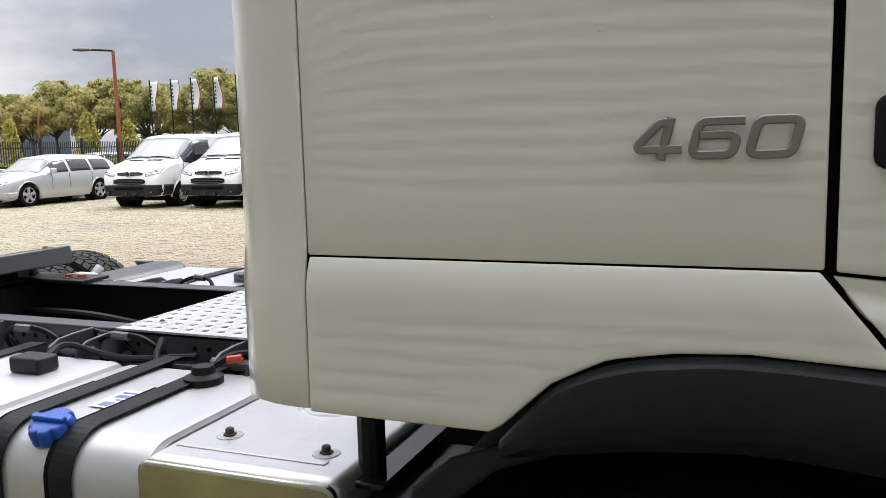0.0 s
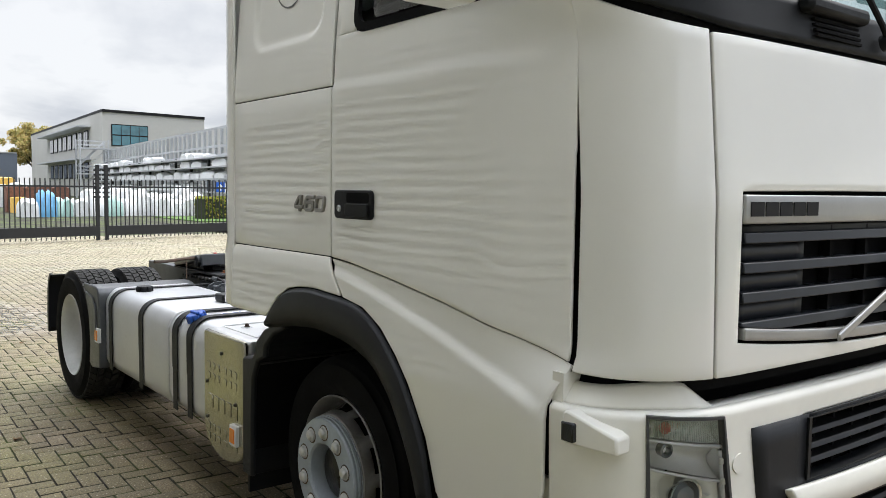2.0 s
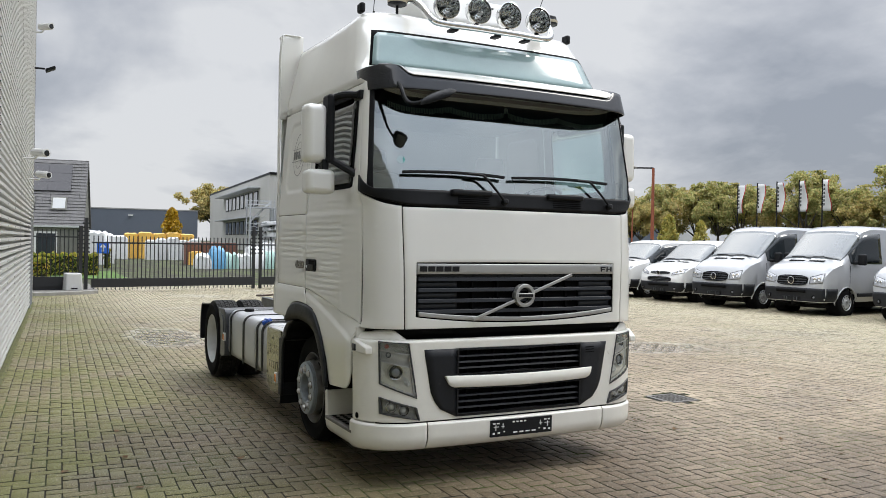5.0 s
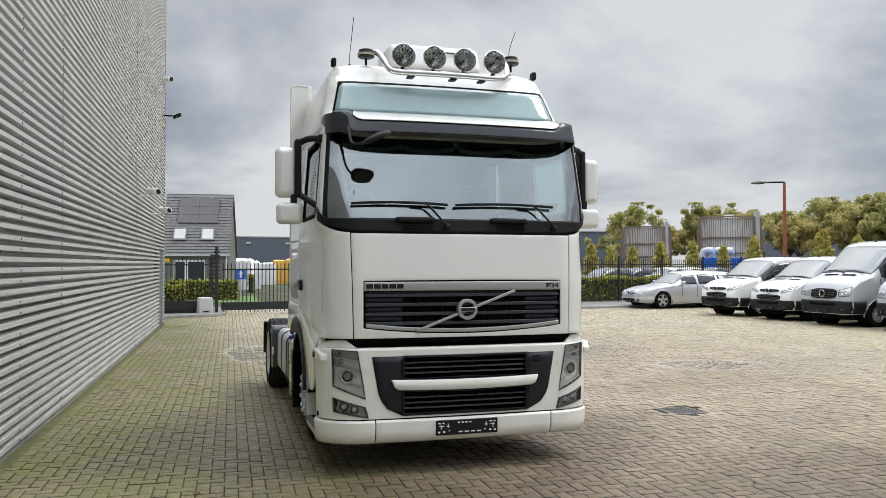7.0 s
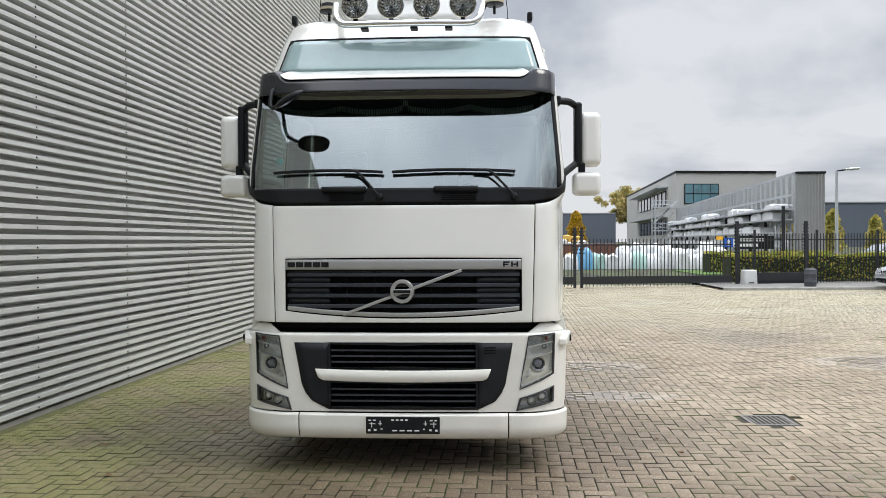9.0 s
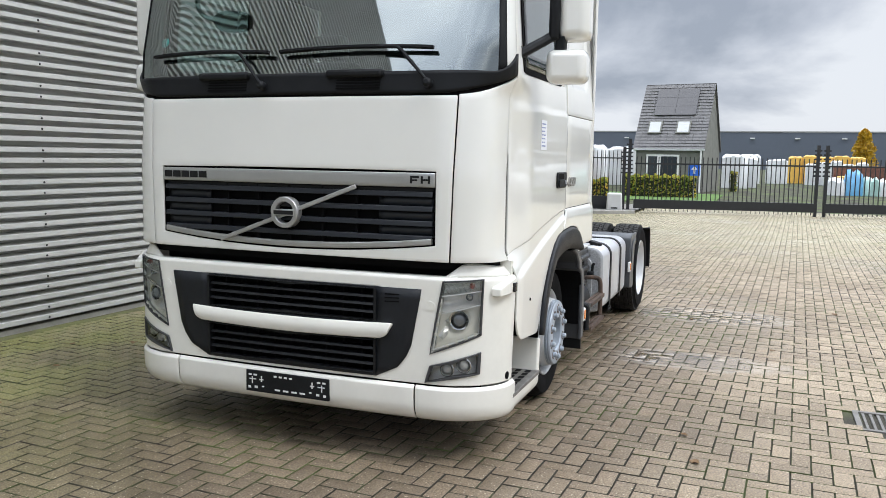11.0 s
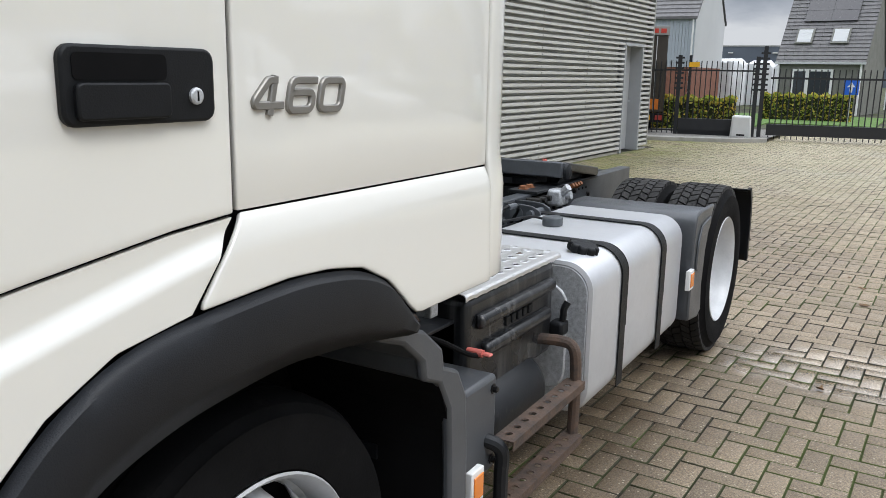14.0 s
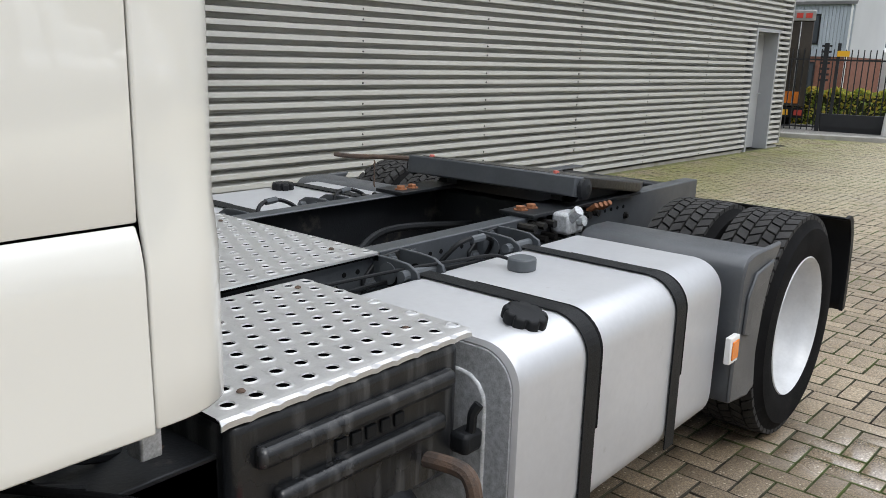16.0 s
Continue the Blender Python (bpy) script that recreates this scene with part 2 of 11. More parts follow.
M["mesh_dark"] = material("dark_grille_plastic", (0.010, 0.011, 0.0125), 0.45, ior=1.35, amount=0.3)
M["grille_slat"] = material("grille_slat_plastic", (0.016, 0.019, 0.025), 0.38, ior=1.48, amount=0.25)
M["glass_ws"] = thin_glass("tinted_windscreen_glass", (0.50, 0.66, 0.64), 3.3)
M["glass_side"] = glass("side_window_glass", (0.5, 0.6, 0.6), 1.75)
M["reflector"] = material("lamp_reflector", (0.74, 0.74, 0.73), 0.12, metal=0.9, rough_var=0.08, amount=0.25, scale=12, fine=30, bump=0.9, bump_scale=16)
M["lens"] = thin_glass("clear_lens", (0.95, 0.96, 0.96), 1.5)
M["battery_cover"] = streaked("streaked_black_cover", (0.011, 0.012, 0.0135), (0.075, 0.075, 0.075))
M["grate"] = material("worn_grate_iron", (0.20, 0.19, 0.175), 0.55, metal=0.2, amount=0.4, scale=15, bump=0.2, bump_scale=150)
M["tread"] = material("dusty_tread_rubber", (0.026, 0.025, 0.024), 0.85, amount=0.5, scale=14, fine=120, bump=0.2, bump_scale=200)
M["interior"] = material("cab_trim", (0.10, 0.105, 0.11), 0.7, amount=0.2)
M["interior_light"] = material("cab_trim_light", (0.36, 0.37, 0.36), 0.8, amount=0.15)
M["curtain"] = material("cream_fringe", (0.80, 0.79, 0.66), 0.85, amount=0.2)

# ---------------------------------------------------------------- mesh helpers


def part(name, bm, mat, parent=None, label="", smooth=False, solid=0.0, bevel=0.0, seg=2, angle=35, offset=-1.0):
    """Links a bmesh as one mesh object, under a thing or a part."""
    me = bpy.data.meshes.new(name)
    bm.to_mesh(me)
    bm.free()
    mats = mat if isinstance(mat, (list, tuple)) else [mat]
    for one in mats:
        me.materials.append(M[one] if isinstance(one, str) else one)
    ob = new(name, me)
    if smooth:
        for p in me.polygons:
            p.use_smooth = True
        me.set_sharp_from_angle(angle=radians(angle))
    if solid:
        md = ob.modifiers.new("thickness", "SOLIDIFY")
        md.thickness, md.offset, md.use_even_offset = solid, offset, False
    if bevel:
        md = ob.modifiers.new("edges", "BEVEL")
        md.width, md.segments, md.limit_method, md.angle_limit = bevel, seg, "ANGLE", radians(30)
        md.harden_normals = False
        for p in me.polygons:
            p.use_smooth = True
        me.set_sharp_from_angle(angle=radians(angle))
    if parent is not None:
        ob.parent = parent
    if label:
        tagged(ob, label)
    return ob


def thing(name, label, category, group="", kind="", at=None):
    ob = new(name)
    ob.empty_display_size = 0.2
    tagged(ob, label, category, group, kind)
    if at is not None:
        ob.matrix_world = at
    return ob


def box(bm, x0, x1, y0, y1, z0, z1, m=None):
    v = [bm.verts.new((x, y, z)) for z in (z0, z1) for y in (y0, y1) for x in (x0, x1)]
    fs = [bm.faces.new([v[i] for i in q]) for q in ((0, 2, 3, 1), (4, 5, 7, 6), (0, 1, 5, 4), (2, 6, 7, 3), (0, 4, 6, 2), (1, 3, 7, 5))]
    if m is not None:
        for one in v:
            one.co = m @ one.co
    return fs


def boxbm(*a):
    bm = bmesh.new()
    box(bm, *a)
    return bm


def prism(bm, pts, d0, d1, axis="y"):
    """A flat outline pushed through from d0 to d1 along an axis; the outline gives the two other coordinates in order."""
    def put(p, d):
        return {"x": (d, p[0], p[1]), "y": (p[0], d, p[1]), "z": (p[0], p[1], d)}[axis]
    a = [bm.verts.new(put(p, d0)) for p in pts]
    b = [bm.verts.new(put(p, d1)) for p in pts]
    n = len(pts)
    f = [bm.faces.new(a), bm.faces.new(b[::-1])]
    for i in range(n):
        f.append(bm.faces.new((a[i], a[(i + 1) % n], b[(i + 1) % n], b[i])))
    bmesh.ops.recalc_face_normals(bm, faces=f)
    return f


def ring(c, axis, r, seg=24, ph=0.0):
    c, axis = Vector(c), Vector(axis).normalized()
    u = axis.orthogonal().normalized()
    if abs(axis.y) > 0.9:
        u = Vector((1, 0, 0))
    w = axis.cross(u)
    return [c + r * (math.cos(ph + 2 * math.pi * i / seg) * u + math.sin(ph + 2 * math.pi * i / seg) * w) for i in range(seg)]


def loft(bm, rings, cap=True, close=True):
    vs = [[bm.verts.new(p) for p in r] for r in rings]
    fs = []
    for a, b in zip(vs, vs[1:]):
        n = len(a)
        for i in range(n if close else n - 1):
            fs.append(bm.faces.new((a[i], a[(i + 1) % n], b[(i + 1) % n], b[i])))
    if cap:
        fs += [bm.faces.new(vs[0][::-1]), bm.faces.new(vs[-1])]
    return fs


def lathe(bm, c, axis, profile, seg=32, cap=True):
    """profile: pairs of distance along the axis and radius."""
    c, axis = Vector(c), Vector(axis).normalized()
    f = loft(bm, [ring(c + axis * d, axis, max(r, 1e-4), seg) for d, r in profile], cap)
    bmesh.ops.recalc_face_normals(bm, faces=f)


def rod(bm, p0, p1, r, seg=12):
    a = Vector(p1) - Vector(p0)
    lathe(bm, p0, a, [(0, r), (a.length, r)], seg)


def tube(bm, pts, r, seg=10):
    pts = [Vector(p) for p in pts]
    rings = []
    up = None
    for i, p in enumerate(pts):
        d = (pts[min(i + 1, len(pts) - 1)] - pts[max(i - 1, 0)]).normalized()
        if up is None:
            up = d.orthogonal().normalized()
        up = (up - d * up.dot(d)).normalized()
        w = d.cross(up)
        rings.append([p + r * (math.cos(2 * math.pi * k / seg) * up + math.sin(2 * math.pi * k / seg) * w) for k in range(seg)])
    f = loft(bm, rings)
    bmesh.ops.recalc_face_normals(bm, faces=f)


def bend(pts, n=8):
    """A smooth line through the points (Catmull-Rom)."""
    p = [Vector(q) for q in pts]
    p = [2 * p[0] - p[1]] + p + [2 * p[-1] - p[-2]]
    out = []
    for i in range(1, len(p) - 2):
        for k in range(n):
            t = k / n
            out.append(0.5 * (2 * p[i] + (p[i + 1] - p[i - 1]) * t + (2 * p[i - 1] - 5 * p[i] + 4 * p[i + 1] - p[i + 2]) * t * t
                              + (3 * p[i] - p[i - 1] - 3 * p[i + 1] + p[i + 2]) * t ** 3))
    out.append(p[-2])
    return out


def sheet(bm, fn, us, vs):
    """A grid of faces over a surface fn(u, v)."""
    rows = [[bm.verts.new(fn(u, v)) for u in us] for v in vs]
    return [bm.faces.new((rows[j][i], rows[j][i + 1], rows[j + 1][i + 1], rows[j + 1][i]))
            for j in range(len(vs) - 1) for i in range(len(us) - 1)]


def columns(bm, fn, xs, low, high, n=8):
    """A grid between two edges low(x) and high(x)."""
    rows = [[bm.verts.new(fn(x, low(x) + (high(x) - low(x)) * j / n)) for x in xs] for j in range(n + 1)]
    return [bm.faces.new((rows[j][i], rows[j][i + 1], rows[j + 1][i + 1], rows[j + 1][i])) for j in range(n) for i in range(len(xs) - 1)]


def outward(bm, centre=(0, 0, 1.8)):
    """Turns all faces of an open shell away from a centre."""
    bm.normal_update()
    c = Vector(centre)
    if sum(f.normal.dot(f.calc_center_median() - c) * f.calc_area() for f in bm.faces) < 0:
        bmesh.ops.reverse_faces(bm, faces=bm.faces[:])
    return bm


def span(a, b, n):
    return [a + (b - a) * i / n for i in range(n + 1)]


def lerp(x, xs, ys):
    return float(np.interp(x, xs, ys))


def rounded(x0, x1, z0, z1, r, n=6):
    """A rounded rectangle as an outline."""
    out = []
    for cx, cz, a0 in ((x1 - r, z1 - r, 0), (x0 + r, z1 - r, 90), (x0 + r, z0 + r, 180), (x1 - r, z0 + r, 270)):
        for k in range(n + 1):
            a = radians(a0 + 90 * k / n)
            out.append((cx + r * math.cos(a), cz + r * math.sin(a)))
    return out

# ---------------------------------------------------------------- yard: ground, paving, building wall
M["joint"] = material("sandy_joint", (0.046, 0.040, 0.027), 0.95, amount=0.45, scale=1.5, fine=40, dirt=(0.075, 0.10, 0.025), dirt_scale=0.9, dirt_at=0.46, bump=0.4, bump_scale=120)
M["clad"] = material("grey_cladding_sheet", (0.60, 0.60, 0.575), 0.45, metal=0.1, amount=0.12, scale=1.2, fine=25, rough_var=0.08)
M["clad_top"] = material("plain_cladding_sheet", (0.36, 0.36, 0.345), 0.45, metal=0.3, amount=0.1, scale=1.2, fine=25)
M["concrete"] = material("concrete", (0.38, 0.37, 0.34), 0.85, amount=0.3, scale=4, fine=60, bump=0.2, bump_scale=80, dirt=(0.2, 0.21, 0.12), dirt_scale=2, dirt_at=0.58)
M["door_grey"] = material("grey_door_paint", (0.36, 0.37, 0.38), 0.4, amount=0.08)
M["leaf_dry"] = material("dry_leaf", (0.22, 0.13, 0.06), 0.8, amount=0.5, scale=30)


def brick_material():
    """Grey-brown concrete pavers: each brick has its own tone; damp patches shine, moss creeps along the building."""
    m = material("paving_brick", (0.360, 0.290, 0.205), 0.62, col2=(0.240, 0.191, 0.131), scale=0.6, fine=260, island=0.17, bump=0.5, bump_scale=300)
    nt = m.node_tree
    N, L = nt.nodes.new, nt.links.new
    b = nt.nodes["Principled BSDF"]
    base, rough = b.inputs["Base Color"].links[0].from_socket, b.inputs["Roughness"].links[0].from_socket
    co = N("ShaderNodeTexCoord")
    wet = N("ShaderNodeTexNoise"); wet.inputs["Scale"].default_value = 0.33; wet.inputs["Detail"].default_value = 5
    L(co.outputs["Object"], wet.inputs["Vector"])
    w = N("ShaderNodeMapRange"); w.inputs["From Min"].default_value = 0.5; w.inputs["From Max"].default_value = 0.66
    L(wet.outputs["Fac"], w.inputs["Value"])
    dark = N("ShaderNodeMixRGB"); dark.blend_type = "MULTIPLY"; dark.inputs[2].default_value = (0.80, 0.78, 0.76, 1)
    L(w.outputs[0], dark.inputs[0]); L(base, dark.inputs[1])
    moss = N("ShaderNodeTexNoise"); moss.inputs["Scale"].default_value = 1.1; moss.inputs["Detail"].default_value = 8
    L(co.outputs["Object"], moss.inputs["Vector"])
    sep = N("ShaderNodeSeparateXYZ"); L(co.outputs["Object"], sep.inputs[0])
    near = N("ShaderNodeMapRange"); near.inputs["From Min"].default_value = 0.0; near.inputs["From Max"].default_value = -2.8
    L(sep.outputs["Y"], near.inputs["Value"])
    mm = N("ShaderNodeMath"); mm.operation = "MULTIPLY"
    mo = N("ShaderNodeMapRange"); mo.inputs["From Min"].default_value = 0.25; mo.inputs["From Max"].default_value = 0.58
    L(moss.outputs["Fac"], mo.inputs["Value"]); L(mo.outputs[0], mm.inputs[0]); L(near.outputs[0], mm.inputs[1])
    half = N("ShaderNodeMath"); half.operation = "MULTIPLY"; half.inputs[1].default_value = 0.95
    L(mm.outputs[0], half.inputs[0])
    g = N("ShaderNodeMixRGB"); g.inputs[2].default_value = (0.235, 0.235, 0.075, 1)
    L(half.outputs[0], g.inputs[0]); L(dark.outputs[0], g.inputs[1]); L(g.outputs[0], b.inputs["Base Color"])
    # paving darker in ragged ellipses round and before the truck, and nearer the building
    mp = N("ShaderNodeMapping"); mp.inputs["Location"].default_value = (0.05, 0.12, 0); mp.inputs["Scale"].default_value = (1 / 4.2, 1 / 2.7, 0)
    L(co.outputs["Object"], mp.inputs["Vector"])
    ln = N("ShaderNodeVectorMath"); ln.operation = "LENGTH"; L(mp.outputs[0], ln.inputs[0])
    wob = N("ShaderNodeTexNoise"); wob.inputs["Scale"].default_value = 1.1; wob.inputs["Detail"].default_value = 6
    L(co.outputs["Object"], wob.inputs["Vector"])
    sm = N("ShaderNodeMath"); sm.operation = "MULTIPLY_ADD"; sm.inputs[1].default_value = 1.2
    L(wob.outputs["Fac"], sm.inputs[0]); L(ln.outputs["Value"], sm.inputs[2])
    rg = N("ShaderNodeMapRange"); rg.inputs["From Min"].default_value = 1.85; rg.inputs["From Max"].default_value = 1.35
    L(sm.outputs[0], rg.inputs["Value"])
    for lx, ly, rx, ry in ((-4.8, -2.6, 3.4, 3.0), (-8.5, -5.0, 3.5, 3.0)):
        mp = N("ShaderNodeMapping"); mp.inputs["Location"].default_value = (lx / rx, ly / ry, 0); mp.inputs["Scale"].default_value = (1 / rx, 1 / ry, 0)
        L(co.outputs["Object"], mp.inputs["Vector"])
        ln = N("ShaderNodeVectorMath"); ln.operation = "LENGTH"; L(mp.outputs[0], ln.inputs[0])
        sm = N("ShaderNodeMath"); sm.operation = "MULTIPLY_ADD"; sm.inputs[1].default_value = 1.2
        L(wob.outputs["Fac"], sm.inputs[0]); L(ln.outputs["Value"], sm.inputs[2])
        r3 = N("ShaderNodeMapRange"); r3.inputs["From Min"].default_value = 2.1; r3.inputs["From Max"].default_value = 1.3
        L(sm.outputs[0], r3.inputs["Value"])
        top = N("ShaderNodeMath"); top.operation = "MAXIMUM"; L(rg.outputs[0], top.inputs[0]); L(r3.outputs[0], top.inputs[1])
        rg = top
    # plain gradient, darker towards the wall
    wall_dark = N("ShaderNodeMapRange"); wall_dark.inputs["From Min"].default_value = -0.4; wall_dark.inputs["From Max"].default_value = -2.2; wall_dark.inputs["To Max"].default_value = 0.55
    L(sep.outputs["Y"], wall_dark.inputs["Value"])
    mx = N("ShaderNodeMath"); mx.operation = "MAXIMUM"; L(rg.outputs[0], mx.inputs[0]); L(wall_dark.outputs[0], mx.inputs[1])
    zone_dark = N("ShaderNodeMixRGB"); zone_dark.blend_type = "MULTIPLY"; zone_dark.inputs[2].default_value = (0.58, 0.55, 0.52, 1)
    L(mx.outputs[0], zone_dark.inputs[0]); L(g.outputs[0], zone_dark.inputs[1])
    # blown sand lies over the far side of the yard, thinning out towards the truck
    far_y = N("ShaderNodeMapRange"); far_y.inputs["From Min"].default_value = 5.5; far_y.inputs["From Max"].default_value = 12.0
    far_x = N("ShaderNodeMapRange"); far_x.inputs["From Min"].default_value = -7.0; far_x.inputs["From Max"].default_value = -13.0
    L(sep.outputs["Y"], far_y.inputs["Value"]); L(sep.outputs["X"], far_x.inputs["Value"])
    far = N("ShaderNodeMath"); far.operation = "MAXIMUM"; L(far_y.outputs[0], far.inputs[0])
    off_wall = N("ShaderNodeMapRange"); off_wall.inputs["From Min"].default_value = -2.6; off_wall.inputs["From Max"].default_value = -0.4
    L(sep.outputs["Y"], off_wall.inputs["Value"])
    west = N("ShaderNodeMath"); west.operation = "MULTIPLY"; L(far_x.outputs[0], west.inputs[0]); L(off_wall.outputs[0], west.inputs[1]); L(west.outputs[0], far.inputs[1])
    thick = N("ShaderNodeMapRange"); thick.inputs["From Min"].default_value = 0.3; thick.inputs["From Max"].default_value = 0.6
    thick.inputs["To Min"].default_value = 0.45; thick.inputs["To Max"].default_value = 0.9
    L(wob.outputs["Fac"], thick.inputs["Value"])
    cover = N("ShaderNodeMath"); cover.operation = "MULTIPLY"; L(far.outputs[0], cover.inputs[0]); L(thick.outputs[0], cover.inputs[1])
    sand = N("ShaderNodeMixRGB"); sand.inputs[2].default_value = (0.385, 0.345, 0.235, 1)
    L(cover.outputs[0], sand.inputs[0]); L(zone_dark.outputs[0], sand.inputs[1])
    # sand grains and pits in the concrete face
    last = sand.outputs[0]
    for sc, lo, hi, dark_to, light_to in ((95.0, 0.36, 0.64, 0.68, 1.30), (330.0, 0.40, 0.60, 0.72, 1.36)):
        nz = N("ShaderNodeTexNoise"); nz.inputs["Scale"].default_value = sc; nz.inputs["Detail"].default_value = 2
        L(co.outputs["Object"], nz.inputs["Vector"])
        mr = N("ShaderNodeMapRange"); mr.inputs["From Min"].default_value = lo; mr.inputs["From Max"].default_value = hi
        mr.inputs["To Min"].default_value = dark_to; mr.inputs["To Max"].default_value = light_to
        L(nz.outputs["Fac"], mr.inputs["Value"])
        mu = N("ShaderNodeMixRGB"); mu.blend_type = "MULTIPLY"; mu.inputs[0].default_value = 1.0
        L(last, mu.inputs[1]); L(mr.outputs[0], mu.inputs[2])
        last = mu.outputs[0]
    # pale grains of stone worn free in the face
    vo = N("ShaderNodeTexVoronoi"); vo.inputs["Scale"].default_value = 62.0
    L(co.outputs["Object"], vo.inputs["Vector"])
    dot = N("ShaderNodeMapRange"); dot.inputs["From Min"].default_value = 0.30; dot.inputs["From Max"].default_value = 0.18
    L(vo.outputs["Distance"], dot.inputs["Value"])
    pick = N("ShaderNodeSeparateColor"); L(vo.outputs["Color"], pick.inputs[0])
    some = N("ShaderNodeMapRange"); some.inputs["From Min"].default_value = 0.72; some.inputs["From Max"].default_value = 0.80; some.inputs["To Max"].default_value = 0.75
    L(pick.outputs[0], some.inputs["Value"])
    gr = N("ShaderNodeMath"); gr.operation = "MULTIPLY"; L(dot.outputs[0], gr.inputs[0]); L(some.outputs[0], gr.inputs[1])
    pale = N("ShaderNodeMixRGB"); pale.inputs[2].default_value = (0.60, 0.54, 0.42, 1)
    L(gr.outputs[0], pale.inputs[0]); L(last, pale.inputs[1]); last = pale.outputs[0]
    L(last, b.inputs["Base Color"])
    r = N("ShaderNodeMixRGB"); r.inputs[2].default_value = (0.34, 0.34, 0.34, 1)
    L(w.outputs[0], r.inputs[0]); L(rough, r.inputs[1])
    # films of rain water left in shallow hollows
    film = None
    for px, py, rx, ry in ((-8.3, -1.1, 1.7, 0.75), (-4.15, 6.35, 0.8, 1.15), (-3.7, 2.0, 0.5, 0.9), (-1.55, 2.0, 0.35, 0.8)):
        mp = N("ShaderNodeMapping")
        mp.inputs["Location"].default_value = (-px / rx, -py / ry, 0)
        mp.inputs["Scale"].default_value = (1 / rx, 1 / ry, 0)
        L(co.outputs["Object"], mp.inputs["Vector"])
        ln = N("ShaderNodeVectorMath"); ln.operation = "LENGTH"; L(mp.outputs[0], ln.inputs[0])
        ed = N("ShaderNodeTexNoise"); ed.inputs["Scale"].default_value = 2.6; ed.inputs["Detail"].default_value = 4
        L(co.outputs["Object"], ed.inputs["Vector"])
        sm = N("ShaderNodeMath"); sm.operation = "MULTIPLY_ADD"; sm.inputs[1].default_value = 0.9
        L(ed.outputs["Fac"], sm.inputs[0]); L(ln.outputs["Value"], sm.inputs[2])
        rg = N("ShaderNodeMapRange"); rg.inputs["From Min"].default_value = 1.5; rg.inputs["From Max"].default_value = 1.0
        L(sm.outputs[0], rg.inputs["Value"])
        if film is None:
            film = rg.outputs[0]
        else:
            mx = N("ShaderNodeMath"); mx.operation = "MAXIMUM"; L(film, mx.inputs[0]); L(rg.outputs[0], mx.inputs[1]); film = mx.outputs[0]
    r2 = N("ShaderNodeMixRGB"); r2.inputs[2].default_value = (0.1, 0.1, 0.1, 1)
    L(film, r2.inputs[0]); L(r.outputs[0], r2.inputs[1]); L(r2.outputs[0], b.inputs["Roughness"])
    gloss = N("ShaderNodeMath"); gloss.operation = "MULTIPLY_ADD"; gloss.inputs[1].default_value = 0.65; gloss.inputs[2].default_value = 1.42
    L(film, gloss.inputs[0]); L(gloss.outputs[0], b.inputs["IOR"])
    flat = N("ShaderNodeMath"); flat.operation = "MULTIPLY_ADD"; flat.inputs[1].default_value = -0.46; flat.inputs[2].default_value = 0.5
    L(film, flat.inputs[0])
    for n in nt.nodes:
        if n.bl_idname == "ShaderNodeBump":
            L(flat.outputs[0], n.inputs["Strength"])
    return m


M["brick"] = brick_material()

GROUND = boxbm(-900, 700, -700, 900, -0.4, -0.011)
ground = tagged(part("ground", GROUND, "joint"), "sandy ground under the paved yard and street", "ground", kind="structure")

# the long wall beside the truck runs almost along x; s is the distance from its near end, out is off the wall
WALL_A, WALL_B = Vector((9.5, -4.19, 0)), Vector((-16.75, -3.22, 0))
WALL_D = (WALL_B - WALL_A).normalized()
WALL_N = Vector((-WALL_D.y, WALL_D.x, 0))
if WALL_N.y < 0:
    WALL_N = -WALL_N
WALL_LEN = (WALL_B - WALL_A).length
WALL_H, RIB = 10.2, 0.0985


def on_wall(s, out, z):
    p = WALL_A + WALL_D * s + WALL_N * out
    return Vector((p.x, p.y, z))


DOOR_S0, DOOR_S1, DOOR_H = WALL_LEN - 1.62, WALL_LEN - 0.55, 2.22


def rib_rows(z0, z1):
    rows, z = [], z0
    while z < z1 - 1e-6:
        for dz, out in ((0.0, -0.09), (0.036, -0.09), (0.039, 0.050), (0.080, 0.052), (0.0985, -0.089)):
            zz = min(z + dz, z1)
            if not rows or abs(rows[-1][0] - zz) > 1e-5:
                rows.append((zz, out))
        z += RIB
    return rows


